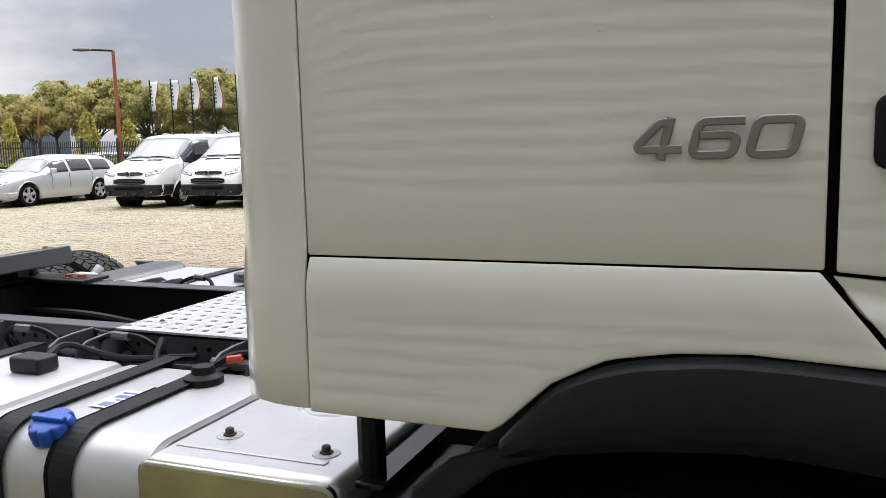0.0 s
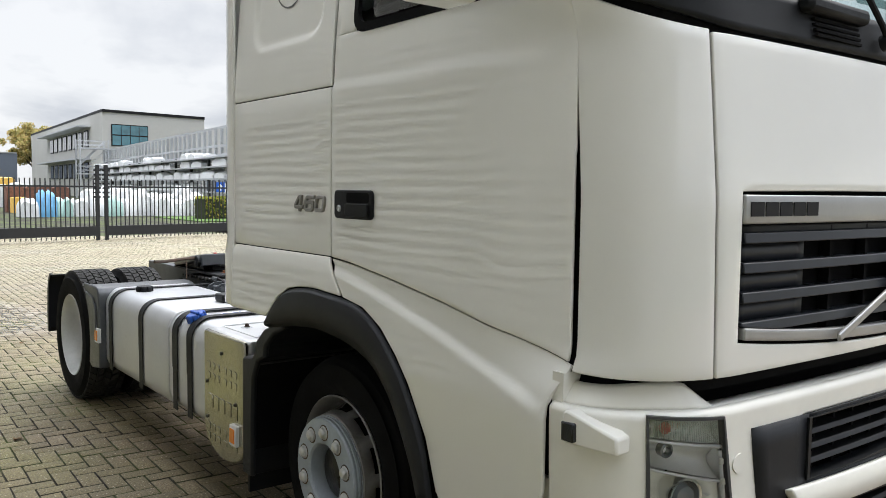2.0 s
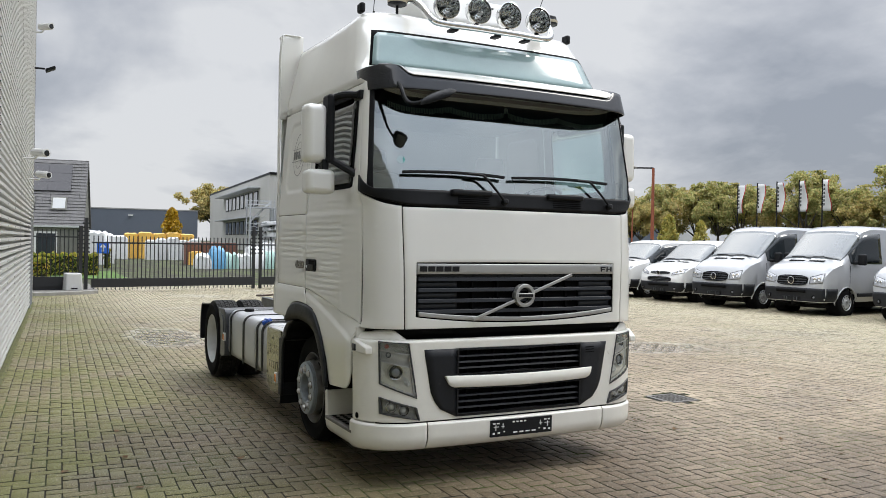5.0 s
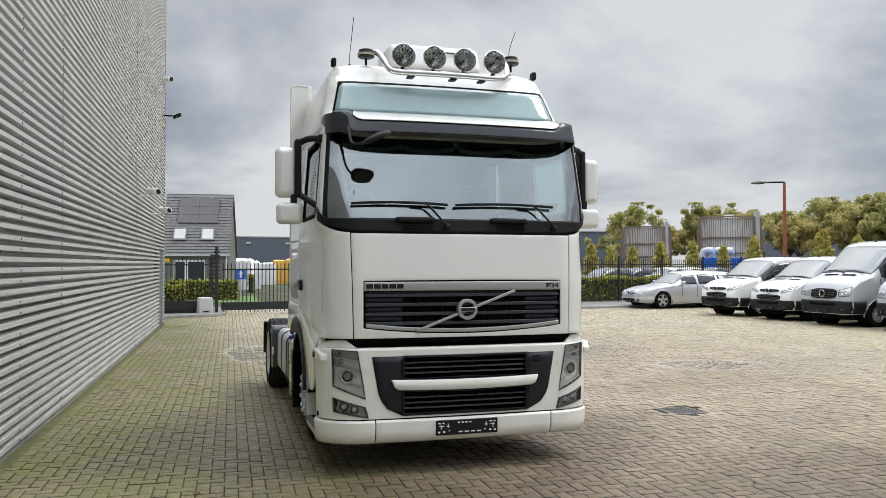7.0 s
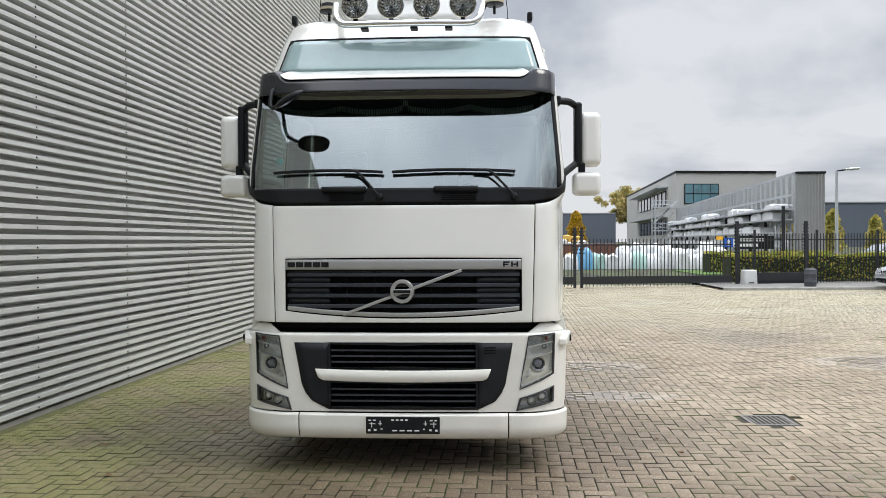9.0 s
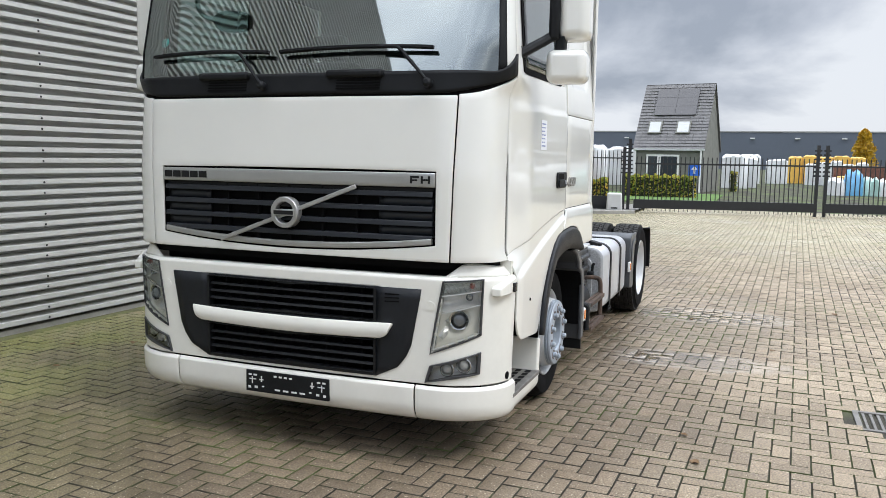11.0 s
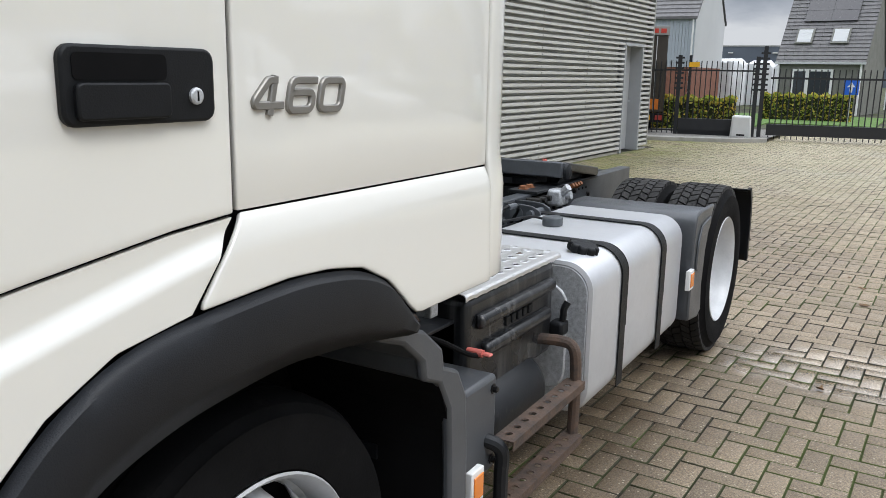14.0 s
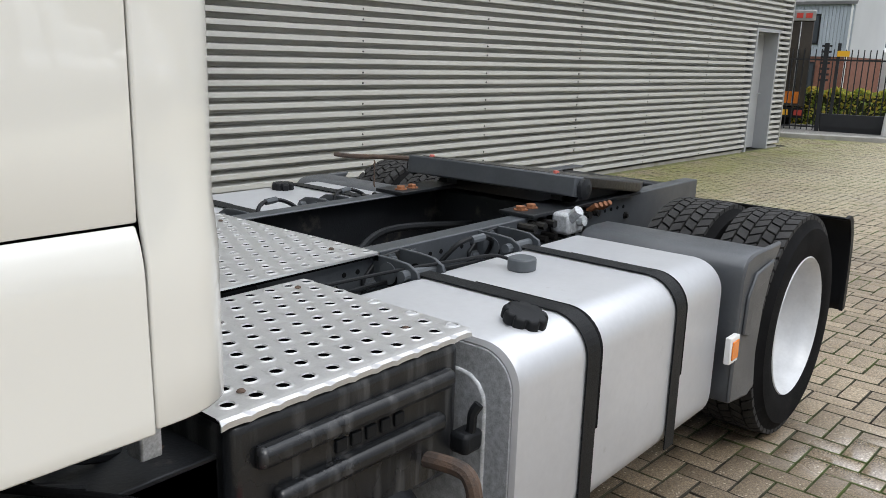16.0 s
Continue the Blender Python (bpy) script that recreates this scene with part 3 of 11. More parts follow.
def build_wall():
    wall = tagged(part("wall_hall", boxbm(-0.01, 0.01, -0.01, 0.01, 0.3, 0.32), "clad_top"), "long grey metal-clad industrial hall wall with horizontal ribs", "wall", kind="structure")
    bm = bmesh.new()
    base = 0.06
    for s0, s1, z0, z1 in ((-14.0, DOOR_S0, base, DOOR_H), (DOOR_S1, WALL_LEN, base, DOOR_H), (-14.0, WALL_LEN, DOOR_H, WALL_H)):
        k = math.ceil((z0 - base) / RIB - 1e-6)
        rows = rib_rows(base + k * RIB if z0 > base else base, z1)
        if z0 > base:
            rows = [(z0, -0.09)] + rows
        # sheets lap one over the next
        cuts = [s0] + [c for c in (0.37 + 3.74 * i for i in range(-4, 12)) if s0 + 0.2 < c < s1 - 0.2] + [s1]
        for i, (c0, c1) in enumerate(zip(cuts, cuts[1:])):
            lap = 0.0035 * (i % 2)
            bm = bmesh.new()
            vs = [[bm.verts.new(on_wall(s, out + lap, z)) for s in (c0, c1 + (0.02 if lap else -0.0))] for z, out in rows]
            for a, b in zip(vs, vs[1:]):
                bm.faces.new((a[0], a[1], b[1], b[0]))
            bm.normal_update()
            if sum((f.normal.dot(WALL_N)) for f in bm.faces) < 0:
                bmesh.ops.reverse_faces(bm, faces=bm.faces[:])
            part("cladding_sheet", bm, "clad", wall)
    bm = bmesh.new()
    f = loft(bm, [[on_wall(-14, -0.35, z) for z in (0, WALL_H)] + [on_wall(-14, -0.10, z) for z in (WALL_H, 0)],
                  [on_wall(DOOR_S0, -0.35, z) for z in (0, WALL_H)] + [on_wall(DOOR_S0, -0.10, z) for z in (WALL_H, 0)]])
    f = loft(bm, [[on_wall(DOOR_S1, -0.35, z) for z in (0, WALL_H)] + [on_wall(DOOR_S1, -0.10, z) for z in (WALL_H, 0)],
                  [on_wall(WALL_LEN, -0.35, z) for z in (0, WALL_H)] + [on_wall(WALL_LEN, -0.10, z) for z in (WALL_H, 0)]])
    f = loft(bm, [[on_wall(DOOR_S0, -0.35, z) for z in (DOOR_H, WALL_H)] + [on_wall(DOOR_S0, -0.10, z) for z in (WALL_H, DOOR_H)],
                  [on_wall(DOOR_S1, -0.35, z) for z in (DOOR_H, WALL_H)] + [on_wall(DOOR_S1, -0.10, z) for z in (WALL_H, DOOR_H)]])
    bmesh.ops.recalc_face_normals(bm, faces=bm.faces[:])
    part("wall_core", bm, "clad_top", wall)
    # end face and the roof over the hall
    bm = bmesh.new()
    loft(bm, [[on_wall(WALL_LEN, o, z) for o, z in ((0.058, 0.1), (0.058, WALL_H + 0.1), (-18, WALL_H + 0.1), (-18, 0.1))],
              [on_wall(WALL_LEN + 0.05, o, z) for o, z in ((0.058, 0.1), (0.058, WALL_H + 0.1), (-18, WALL_H + 0.1), (-18, 0.1))]])
    loft(bm, [[on_wall(-14, o, z) for o, z in ((0.06, WALL_H), (0.06, WALL_H + 0.12), (-18, WALL_H + 0.12), (-18, WALL_H))],
              [on_wall(WALL_LEN, o, z) for o, z in ((0.06, WALL_H), (0.06, WALL_H + 0.12), (-18, WALL_H + 0.12), (-18, WALL_H))]])
    bmesh.ops.recalc_face_normals(bm, faces=bm.faces[:])
    part("end_wall", bm, "clad_top", wall)
    bm = bmesh.new()
    for s0, s1 in ((-14.0, DOOR_S0), (DOOR_S1, WALL_LEN + 0.05)):
        loft(bm, [[on_wall(s0, o, z) for o, z in ((-0.3, -0.02), (0.015, -0.02), (0.015, 0.06), (-0.3, 0.06))],
                  [on_wall(s1, o, z) for o, z in ((-0.3, -0.02), (0.015, -0.02), (0.015, 0.06), (-0.3, 0.06))]])
    bmesh.ops.recalc_face_normals(bm, faces=bm.faces[:])
    part("plinth", bm, "concrete", wall, "low concrete edge with green algae")
    # screws in columns along the supports
    bm = bmesh.new()
    for s in np.arange(0.35, WALL_LEN, 1.87):
        k = 0
        for z in np.arange(0.06 + 0.05, 6.2, RIB):
            k += 1
            if k % 3 in (1, 2):
                c = on_wall(float(s), 0.052, float(z + 0.006))
                loft(bm, [ring(c + WALL_N * d, WALL_N, r, 6) for d, r in ((0, 0.011), (0.006, 0.009))])
    bmesh.ops.recalc_face_normals(bm, faces=bm.faces[:])
    tagged(part("screws", bm, "dark_ink", wall), kind="stuff")
    return wall


hall_wall = build_wall()


def build_wall_door():
    d = thing("door_1", "plain grey steel door set into the hall wall, closed", "door", kind="structure")
    bm = bmesh.new()
    for s0, s1, z0, z1 in ((DOOR_S0, DOOR_S0 + 0.06, 0.02, DOOR_H), (DOOR_S1 - 0.06, DOOR_S1, 0.02, DOOR_H), (DOOR_S0 + 0.06, DOOR_S1 - 0.06, DOOR_H - 0.06, DOOR_H)):
        loft(bm, [[on_wall(s0, o, z) for o, z in ((-0.3, z0), (0.062, z0), (0.062, z1), (-0.3, z1))], [on_wall(s1, o, z) for o, z in ((-0.3, z0), (0.062, z0), (0.062, z1), (-0.3, z1))]])
    bmesh.ops.recalc_face_normals(bm, faces=bm.faces[:])
    part("door_frame", bm, "door_grey", d)
    bm = bmesh.new()
    loft(bm, [[on_wall(DOOR_S0 + 0.065, o, z) for o, z in ((-0.24, 0.04), (-0.2, 0.04), (-0.2, DOOR_H - 0.065), (-0.24, DOOR_H - 0.065))],
              [on_wall(DOOR_S1 - 0.065, o, z) for o, z in ((-0.24, 0.04), (-0.2, 0.04), (-0.2, DOOR_H - 0.065), (-0.24, DOOR_H - 0.065))]])
    bmesh.ops.recalc_face_normals(bm, faces=bm.faces[:])
    leaf = part("door_leaf", bm, "door_grey", d)
    for z in (0.3, 1.1, 1.85):
        bm = bmesh.new()
        rod(bm, on_wall(DOOR_S0 + 0.09, -0.19, z), on_wall(DOOR_S0 + 0.09, -0.19, z + 0.14), 0.012, 8)
        part("hinge", bm, "galv", leaf)
    bm = bmesh.new()
    tube(bm, [on_wall(DOOR_S1 - 0.13, -0.2, 1.05), on_wall(DOOR_S1 - 0.13, -0.14, 1.05), on_wall(DOOR_S1 - 0.25, -0.14, 1.05)], 0.011, 8)
    part("door_handle", bm, "galv", leaf)


build_wall_door()


def herringbone(x0, x1, y0, y1, turn=0.0):
    """Centres and directions of pavers laid in herringbone; a brick is 0.21 by 0.105."""
    w = 0.106
    out = []
    n = int(max(x1 - x0, y1 - y0) / w) + 8
    c, s = math.cos(turn), math.sin(turn)
    cx, cy = (x0 + x1) / 2, (y0 + y1) / 2
    for j in range(-n, n):
        for i in range(-n, n):
            k = (i - j) % 4
            if k == 0:
                px, py, d = (i + 1.0) * w, (j + 0.5) * w, 0
            elif k == 3:
                px, py, d = (i + 0.5) * w, (j + 1.0) * w, 1
            else:
                continue
            x, y = cx + c * px - s * py, cy + s * px + c * py
            if x0 < x < x1 and y0 < y < y1:
                out.append((x, y, d))
    return out


PAVED = (-24.5, 11.0, -4.15, 19.0)
BRICK_TURN = radians(-2)


def brick_shape(l=0.2055, w=0.0998, c=0.0024):
    hx, hy = l / 2, w / 2
    return ([(-hx, -hy, -0.03), (hx, -hy, -0.03), (hx, hy, -0.03), (-hx, hy, -0.03),
             (-hx, -hy, -c * 0.8), (hx, -hy, -c * 0.8), (hx, hy, -c * 0.8), (-hx, hy, -c * 0.8),
             (-hx + c, -hy + c, 0), (hx - c, -hy + c, 0), (hx - c, hy - c, 0), (-hx + c, hy - c, 0)],
            [(8, 9, 10, 11), (4, 5, 9, 8), (5, 6, 10, 9), (6, 7, 11, 10), (7, 4, 8, 11), (0, 1, 5, 4), (1, 2, 6, 5), (2, 3, 7, 6), (3, 0, 4, 7)])


def near_brick(x, y):
    """The stretch of yard beside the cab's driver side, where the pavers are built one by one."""
    return -1.7 < x < 0.9 and 1.75 < y < 4.3


def build_paving():
    spots = herringbone(PAVED[0], PAVED[1], PAVED[2], PAVED[3], BRICK_TURN)
    spots = [q for q in spots if (Vector((q[0], q[1], 0)) - WALL_A).dot(WALL_N) > 0.02 or q[0] < -17.4]
    spots = [q for q in spots if not (-0.62 < q[0] < -0.08 and 3.08 < q[1] < 3.62)]
    singles = [q for q in spots if near_brick(q[0], q[1])][:300]
    taken = set((q[0], q[1]) for q in singles)
    rest = np.array([q for q in spots if (q[0], q[1]) not in taken])
    vs, fs = brick_shape()
    vs = np.array(vs)
    fs = np.array(fs)
    rng = np.random.RandomState(3)
    n = len(rest)
    ang = BRICK_TURN + rest[:, 2] * math.pi / 2 + rng.normal(0, 0.008, n)
    c, s = np.cos(ang)[:, None], np.sin(ang)[:, None]
    tilt = rng.normal(0, 0.0035, (n, 2))
    X, Y = vs[None, :, 0], vs[None, :, 1]
    px = rest[:, 0:1] + c * X - s * Y
    py = rest[:, 1:2] + s * X + c * Y
    pz = vs[None, :, 2] + X * tilt[:, 0:1] + Y * tilt[:, 1:2] + rng.normal(0, 0.0012, (n, 1))
    co = np.stack([px, py, pz], 2).reshape(-1, 3)
    faces = (fs[None] + (np.arange(n) * 12)[:, None, None]).reshape(-1, 4)
    me = bpy.data.meshes.new("pavers")
    me.vertices.add(len(co)); me.vertices.foreach_set("co", co.ravel())
    me.loops.add(faces.size); me.loops.foreach_set("vertex_index", faces.ravel())
    me.polygons.add(len(faces)); me.polygons.foreach_set("loop_start", np.arange(len(faces)) * 4)
    # the sides and bevelled edges of each paver take the dark joint colour
    me.polygons.foreach_set("material_index", np.tile([0] + [1] * (len(fs) - 1), n))
    me.update(calc_edges=True)
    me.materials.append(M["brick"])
    me.materials.append(M["joint"])
    pavement = thing("pavement", "grey-brown concrete block paving laid in herringbone, damp and mossy", "pavement", kind="structure")
    ob = new("pavers", me)
    ob.parent = pavement
    tagged(ob, kind="stuff")
    return pavement, singles


pavement, SINGLE_BRICKS = build_paving()


M["moss"] = material("moss_strip", (0.15, 0.16, 0.045), 0.95, amount=0.6, scale=6, fine=90, bump=0.8, bump_scale=140, col2=(0.09, 0.085, 0.045))


def build_moss():
    rnd = random.Random(12)
    bm = bmesh.new()
    n = 240
    rows = []
    for k in range(n + 1):
        q = -13.9 + (WALL_LEN + 13.9) * k / n
        w = 0.10 + 0.05 * rnd.random()
        rows.append([on_wall(q, 0.012, 0.012), on_wall(q, w * 0.6, 0.010), on_wall(q, w, -0.012)])
    loft(bm, rows, cap=False, close=False)
    bmesh.ops.recalc_face_normals(bm, faces=bm.faces[:])
    tagged(part("moss_strip", bm, "moss", None, "green moss and grit along the foot of the wall"), category="moss", kind="structure")


build_moss()

# ---------------------------------------------------------------- the truck: cab
truck = thing("tractor_truck", "white two-axle tractor unit with high-roof cab, parked on paving", "truck")

ZF = [0.2, 0.26, 0.34, 0.6, 1.1, 1.6, 2.0, 2.1, 2.95, 3.05, 3.12, 3.37, 3.5]
XF = [1.50, 1.57, 1.605, 1.61, 1.61, 1.61, 1.585, 1.56, 1.40, 1.14, 1.12, 1.00, 0.90]
ZW = [0.2, 1.0, 2.0, 2.1, 2.93, 3.1, 3.37, 3.5]
HW = [1.22, 1.24, 1.24, 1.235, 1.17, 1.145, 1.08, 1.05]
SAG = 0.05


def xf(z):
    return lerp(z, ZF, XF)


def hw(z):
    return lerp(z, ZW, HW)


def corner(z):
    """Radius across and depth of the cab's front corners."""
    return lerp(z, [2.0, 2.3, 3.0], [0.35, 0.26, 0.24]), lerp(z, [2.0, 2.3, 2.95, 3.4], [0.27, 0.17, 0.13, 0.14])


ARC = 0.46


def tuck(x, z):
    """How far the side turns in towards the front corner, between bumper and window sill."""
    def ease(k):
        k = min(max(k, 0), 1)
        return k * k * (3 - 2 * k)
    return 0.055 * ease((z - 1.04) / 0.16) * ease((2.14 - z) / 0.14) * ease((x - 0.98) / 0.32) * ease((1.54 - x) / 0.22)


def front_raw(v, z):
    s, a = (1 if v >= 0 else -1), abs(v)
    w, (r, d) = hw(z), corner(z)
    flat = w - r
    if a <= flat:
        return Vector((xf(z) - SAG * (a / w) ** 2, s * a, z))
    if a <= flat + ARC:
        p = (a - flat) / ARC * math.pi / 2
        y = flat + r * math.sin(p)
        x = xf(z) - SAG * (y / w) ** 2 - d * (1 - math.cos(p))
        return Vector((x, s * (y - tuck(x, z)), z))
    x = xf(z) - SAG - d - (a - flat - ARC)
    return Vector((x, s * (w - tuck(x, z)), z))


def front(v, z, off=0.0):
    p = front_raw(v, z)
    if off:
        e = 1e-3
        n = (front_raw(v + e, z) - front_raw(v - e, z)).cross(front_raw(v, z + e) - front_raw(v, z - e))
        p = p + n.normalized() * off
    return p


def vend(z):
    """Where the front corner ends and the flat side begins."""
    return hw(z) - corner(z)[0] + ARC


def side_x(z):
    return xf(z) - SAG - corner(z)[1]


def build_cab():
    # near-black inner shell paints the shade seen through the panel seams
    for s in (-1, 1):
        bm = bmesh.new()
        sheet(bm, lambda x, z: Vector((x, s * (hw(z) - 0.022 - tuck(x, z)), z)), span(-0.78, 1.29, 30), span(1.10, 2.12, 20))
        part("inner_side", bm, "gap", truck)
    for za, off in (([1.09, 1.2, 1.62], -0.06), ([1.66, 2.0, 2.1], -0.012)):
        bm = bmesh.new()
        sheet(bm, lambda t, z: front(t * vend(z), z, off), span(-1, 1, 30), za)
        part("inner_front", bm, "gap", truck)
    bm = bmesh.new()
    sheet(bm, lambda x, y: Vector((x, y, 1.09)), span(-0.8, 1.2, 4), span(-1.19, 1.19, 4))
    part("cab_floor", bm, "gap", truck)

    # rear wall of the cab and roof
    bm = bmesh.new()
    zz = [2.93, 3.0, 3.1, 3.2, 3.3, 3.37, 3.42, 3.46, 3.5]
    def sec(z, k=0.0, dz=0.0):
        ve = vend(z)
        pts = [front(t * ve, z) for t in span(-1, 1, 36)]
        w = hw(z)
        xs = span(side_x(z), -0.80, 8)[1:]
        pts = [Vector((x, -w, z)) for x in reversed(xs)] + pts + [Vector((x, w, z)) for x in xs]
        out = []
        for p in pts:
            c = Vector((0.1, 0, z))
            q = p + (c - p).normalized() * k
            out.append(Vector((q.x if p.x > -0.79 else -0.80, q.y, z + dz)))
        return out
    rings = [sec(z) for z in zz] + [sec(3.5, 0.02, 0.04), sec(3.5, 0.06, 0.075), sec(3.5, 0.13, 0.1), sec(3.5, 0.3, 0.125), sec(3.5, 0.6, 0.14)]
    loft(bm, rings, cap=False, close=False)
    bm.verts.ensure_lookup_table()
    n, k = len(rings[0]), len(rings)
    bm.faces.new(bm.verts[n * (k - 1):n * k])
    bm.faces.new([bm.verts[n * i] for i in range(k)] + [bm.verts[n * i + n - 1] for i in reversed(range(k))])
    roof = part("roof", outward(bm), "paint", truck, "white high roof with rounded front", smooth=True, solid=0.012, angle=50)
    bm = bmesh.new()
    sheet(bm, lambda y, z: Vector((-0.81, y, z)), span(-1.2, 1.2, 6), span(1.1, 3.42, 6))
    part("rear_wall", bm, "paint", truck, solid=0.02)

    for s in (-1, 1):
        def side(x, z, o=0.0):
            return Vector((x, s * (hw(z) + o - tuck(x, z)), z))
        cen = (0, 0, 1.8)
        # sleeper side above and below the seam
        bm = bmesh.new()
        rear = -0.738 if s < 0 else -0.722
        def emboss(x, z):
            # raised outline field with a sunken middle
            dx, dz = max(abs(x + 0.27) - 0.19, 0), max(abs(z - 2.50) - 0.21, 0)
            d = math.hypot(dx, dz) - 0.10
            return -0.012 * (1 - min(max(d / 0.022 + 0.5, 0), 1))
        sheet(bm, lambda x, z: side(x, z, emboss(x, z)), span(rear, 0.117, 60), span(1.982, 2.925, 66))
        sl = part("sleeper_side", outward(bm), "paint", truck, smooth=True, solid=0.014, bevel=0.004)
        bm = bmesh.new()
        sheet(bm, side, span(rear, 0.117, 6), span(1.3555, 1.978, 6))
        part("side_panel", outward(bm), "paint", truck, smooth=True, solid=0.014, bevel=0.004)
        # side fairing at the rear edge
        bm = bmesh.new()
        sheet(bm, lambda t, z: Vector((rear - 0.002 - (0.136 if s > 0 else 0.165) * t, s * (1.244 + (0.012 if z < 1.34 else 0) - (0.04 if s > 0 else 0.05) * t ** 3 - 0.02 * max(0, z - 3.5) / 0.2), z)), span(0, 1, 6), span(1.07, 3.70, 34))
        part("side_fairing", outward(bm), "paint", truck, smooth=True, solid=0.014, bevel=0.004)
        bm = bmesh.new()
        sheet(bm, lambda t, z: Vector((rear - 0.008 - 0.03 * t, s * (1.242 + (hw(min(z, 3.5)) - 0.04 - 1.242) * t), z - 0.03 * (1 - t) ** 4 * max(0, (z - 3.55) / 0.15))), span(0, 1, 6), span(2.9, 3.71, 12))
        part("fairing_front", outward(bm, (-2, 0, 3)), "paint", truck, smooth=True, solid=0.012, bevel=0.004)
        bm = bmesh.new()
        sheet(bm, lambda t, u: Vector((rear - 0.01 - (0.136 if s > 0 else 0.165) * u, s * (1.24 - 0.20 * t - 0.05 * u ** 3 * (1 - t)), 3.682 + 0.028 * math.sin(min(1, t * 4) * math.pi / 2))), span(0, 1, 8), span(0, 1, 5))
        part("fairing_top", outward(bm, (0, 0, 0)), "paint", truck, smooth=True, solid=0.012, bevel=0.003)
        # lower skirt behind the wheel
        def flare(x, z):
            """The skirt swells out below its shoulder."""
            top = 1.348 - max(0, x - 0.125) * 0.16
            d = top - z
            return 0.018 * min(max(d / 0.05, 0), 1) ** 0.5 + 0.006 * min(max(d / 0.3, 0), 1)
        ARX = [-0.80, -0.385, -0.36, -0.28, -0.19, -0.09, 0.02, 0.23, 0.37, 0.48, 0.57, 0.64, 0.735, 0.79]
        ARZ = [1.068, 1.066, 1.085, 1.16, 1.205, 1.222, 1.228, 1.217, 1.195, 1.14, 1.06, 0.98, 0.82, 0.645]
        def arch(x):
            return lerp(x, ARX, ARZ)
        seam = lambda z: 0.122 + (1.348 - z) * 0.8
        bm = bmesh.new()
        def skirt_rear(t, u):
            z_at = lambda x: arch(x) + (1.3540 - arch(x)) * u
            x1 = 0.215
            x = rear + 0.003 + (x1 - rear - 0.003) * t
            z = z_at(x)
            lim = seam(z) - 0.006
            if t > 0.85:
                x = min(x, x + (lim - 0.215) * (t - 0.85) / 0.15)
            z = z_at(x)
            return side(x, z, flare(x, z))
        sheet(bm, skirt_rear, span(0, 1, 44), span(0, 1, 12))
        part("rear_skirt", outward(bm), "paint", truck, smooth=True, solid=0.012, bevel=0.004)
        # lower front skirt between wheel and step
        bm = bmesh.new()
        top = lambda x: lerp(x, [0.12, 0.25, 0.5, 0.8, 1.1, 1.30], [1.348, 1.338, 1.305, 1.258, 1.200, 1.150])
        def skirt_front(t, u):
            # u from the arch edge to the top edge
            if t < 0.78:
                x = 0.235 + (0.79 - 0.235) * (t / 0.78)
                lo = Vector((x, arch(x)))
            else:
                x = 0.79 + (1.285 - 0.79) * ((t - 0.78) / 0.22)
                lo = Vector((x, lerp(x, [0.79, 0.83, 1.16, 1.20, 1.235, 1.262, 1.278, 1.285], [0.645, 0.638, 0.664, 0.672, 0.690, 0.722, 0.76, 0.80])))
            hx = 0.128 + (1.292 - 0.128) * t
            hi = Vector((hx, top(hx)))
            q = lo + (hi - lo) * u
            x, z = q
            back = min(1, max(0, (x - 1.10) / 0.16)) * min(1, max(0, (1.15 - z) / 0.12))
            x -= 0.042 * back * back * (3 - 2 * back)
            # set back under the door, then a soft shoulder that catches the sky, and the outer face turning in at its front end
            d = top(x) - z
            deep = lerp(x, [0.15, 0.5, 1.2], [0.022, 0.055, 0.125])
            k = min(max((d - deep + 0.008) / 0.042, 0), 1)
            face = 0.018 - 0.014 * min(max((x - 1.165) / 0.11, 0), 1)
            return side(x, z, -0.001 + (face + 0.001) * k * k * (3 - 2 * k))
        sheet(bm, skirt_front, span(0, 1, 70), span(0, 1, 64))
        part("front_skirt", outward(bm), "paint", truck, smooth=True, solid=0.012, bevel=0.004)
        # wheel arch lip in black
        bm = bmesh.new()
        lip_o = [(-0.37, 1.055), (-0.33, 1.10), (-0.27, 1.16), (-0.18, 1.20), (-0.08, 1.218), (0.03, 1.224), (0.23, 1.213), (0.365, 1.19), (0.475, 1.135), (0.565, 1.055), (0.635, 0.975), (0.73, 0.815), (0.785, 0.62)]
        lip_i = [(-0.36, 1.02), (-0.31, 1.03), (-0.24, 1.042), (-0.16, 1.055), (-0.08, 1.064), (0.03, 1.072), (0.18, 1.062), (0.29, 1.045), (0.40, 1.01), (0.48, 0.955), (0.545, 0.885), (0.63, 0.75), (0.70, 0.60)]
        o2 = bend([(a, 0, b) for a, b in lip_o], 4)
        i2 = bend([(a, 0, b) for a, b in lip_i], 4)
        prof = [(0.0, 0.018), (0.10, 0.034), (0.3, 0.040), (0.7, 0.036), (1.0, 0.014)]
        f = loft(bm, [[Vector((o.x + (i.x - o.x) * t, s * (1.24 + off), o.z + (i.z - o.z) * t)) for t, off in prof] for o, i in zip(o2, i2)], cap=False, close=False)
        part("wheel_arch", outward(bm, (0.2, 0, 0.5)), "grey_plastic", truck, "dark grey plastic wheel arch lip", smooth=True, solid=0.012)
        # inner wheel housing, in the near-black that paints shade
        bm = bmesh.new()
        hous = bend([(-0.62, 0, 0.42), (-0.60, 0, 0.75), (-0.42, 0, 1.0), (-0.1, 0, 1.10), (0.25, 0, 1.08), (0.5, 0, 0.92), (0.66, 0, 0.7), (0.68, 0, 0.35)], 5)
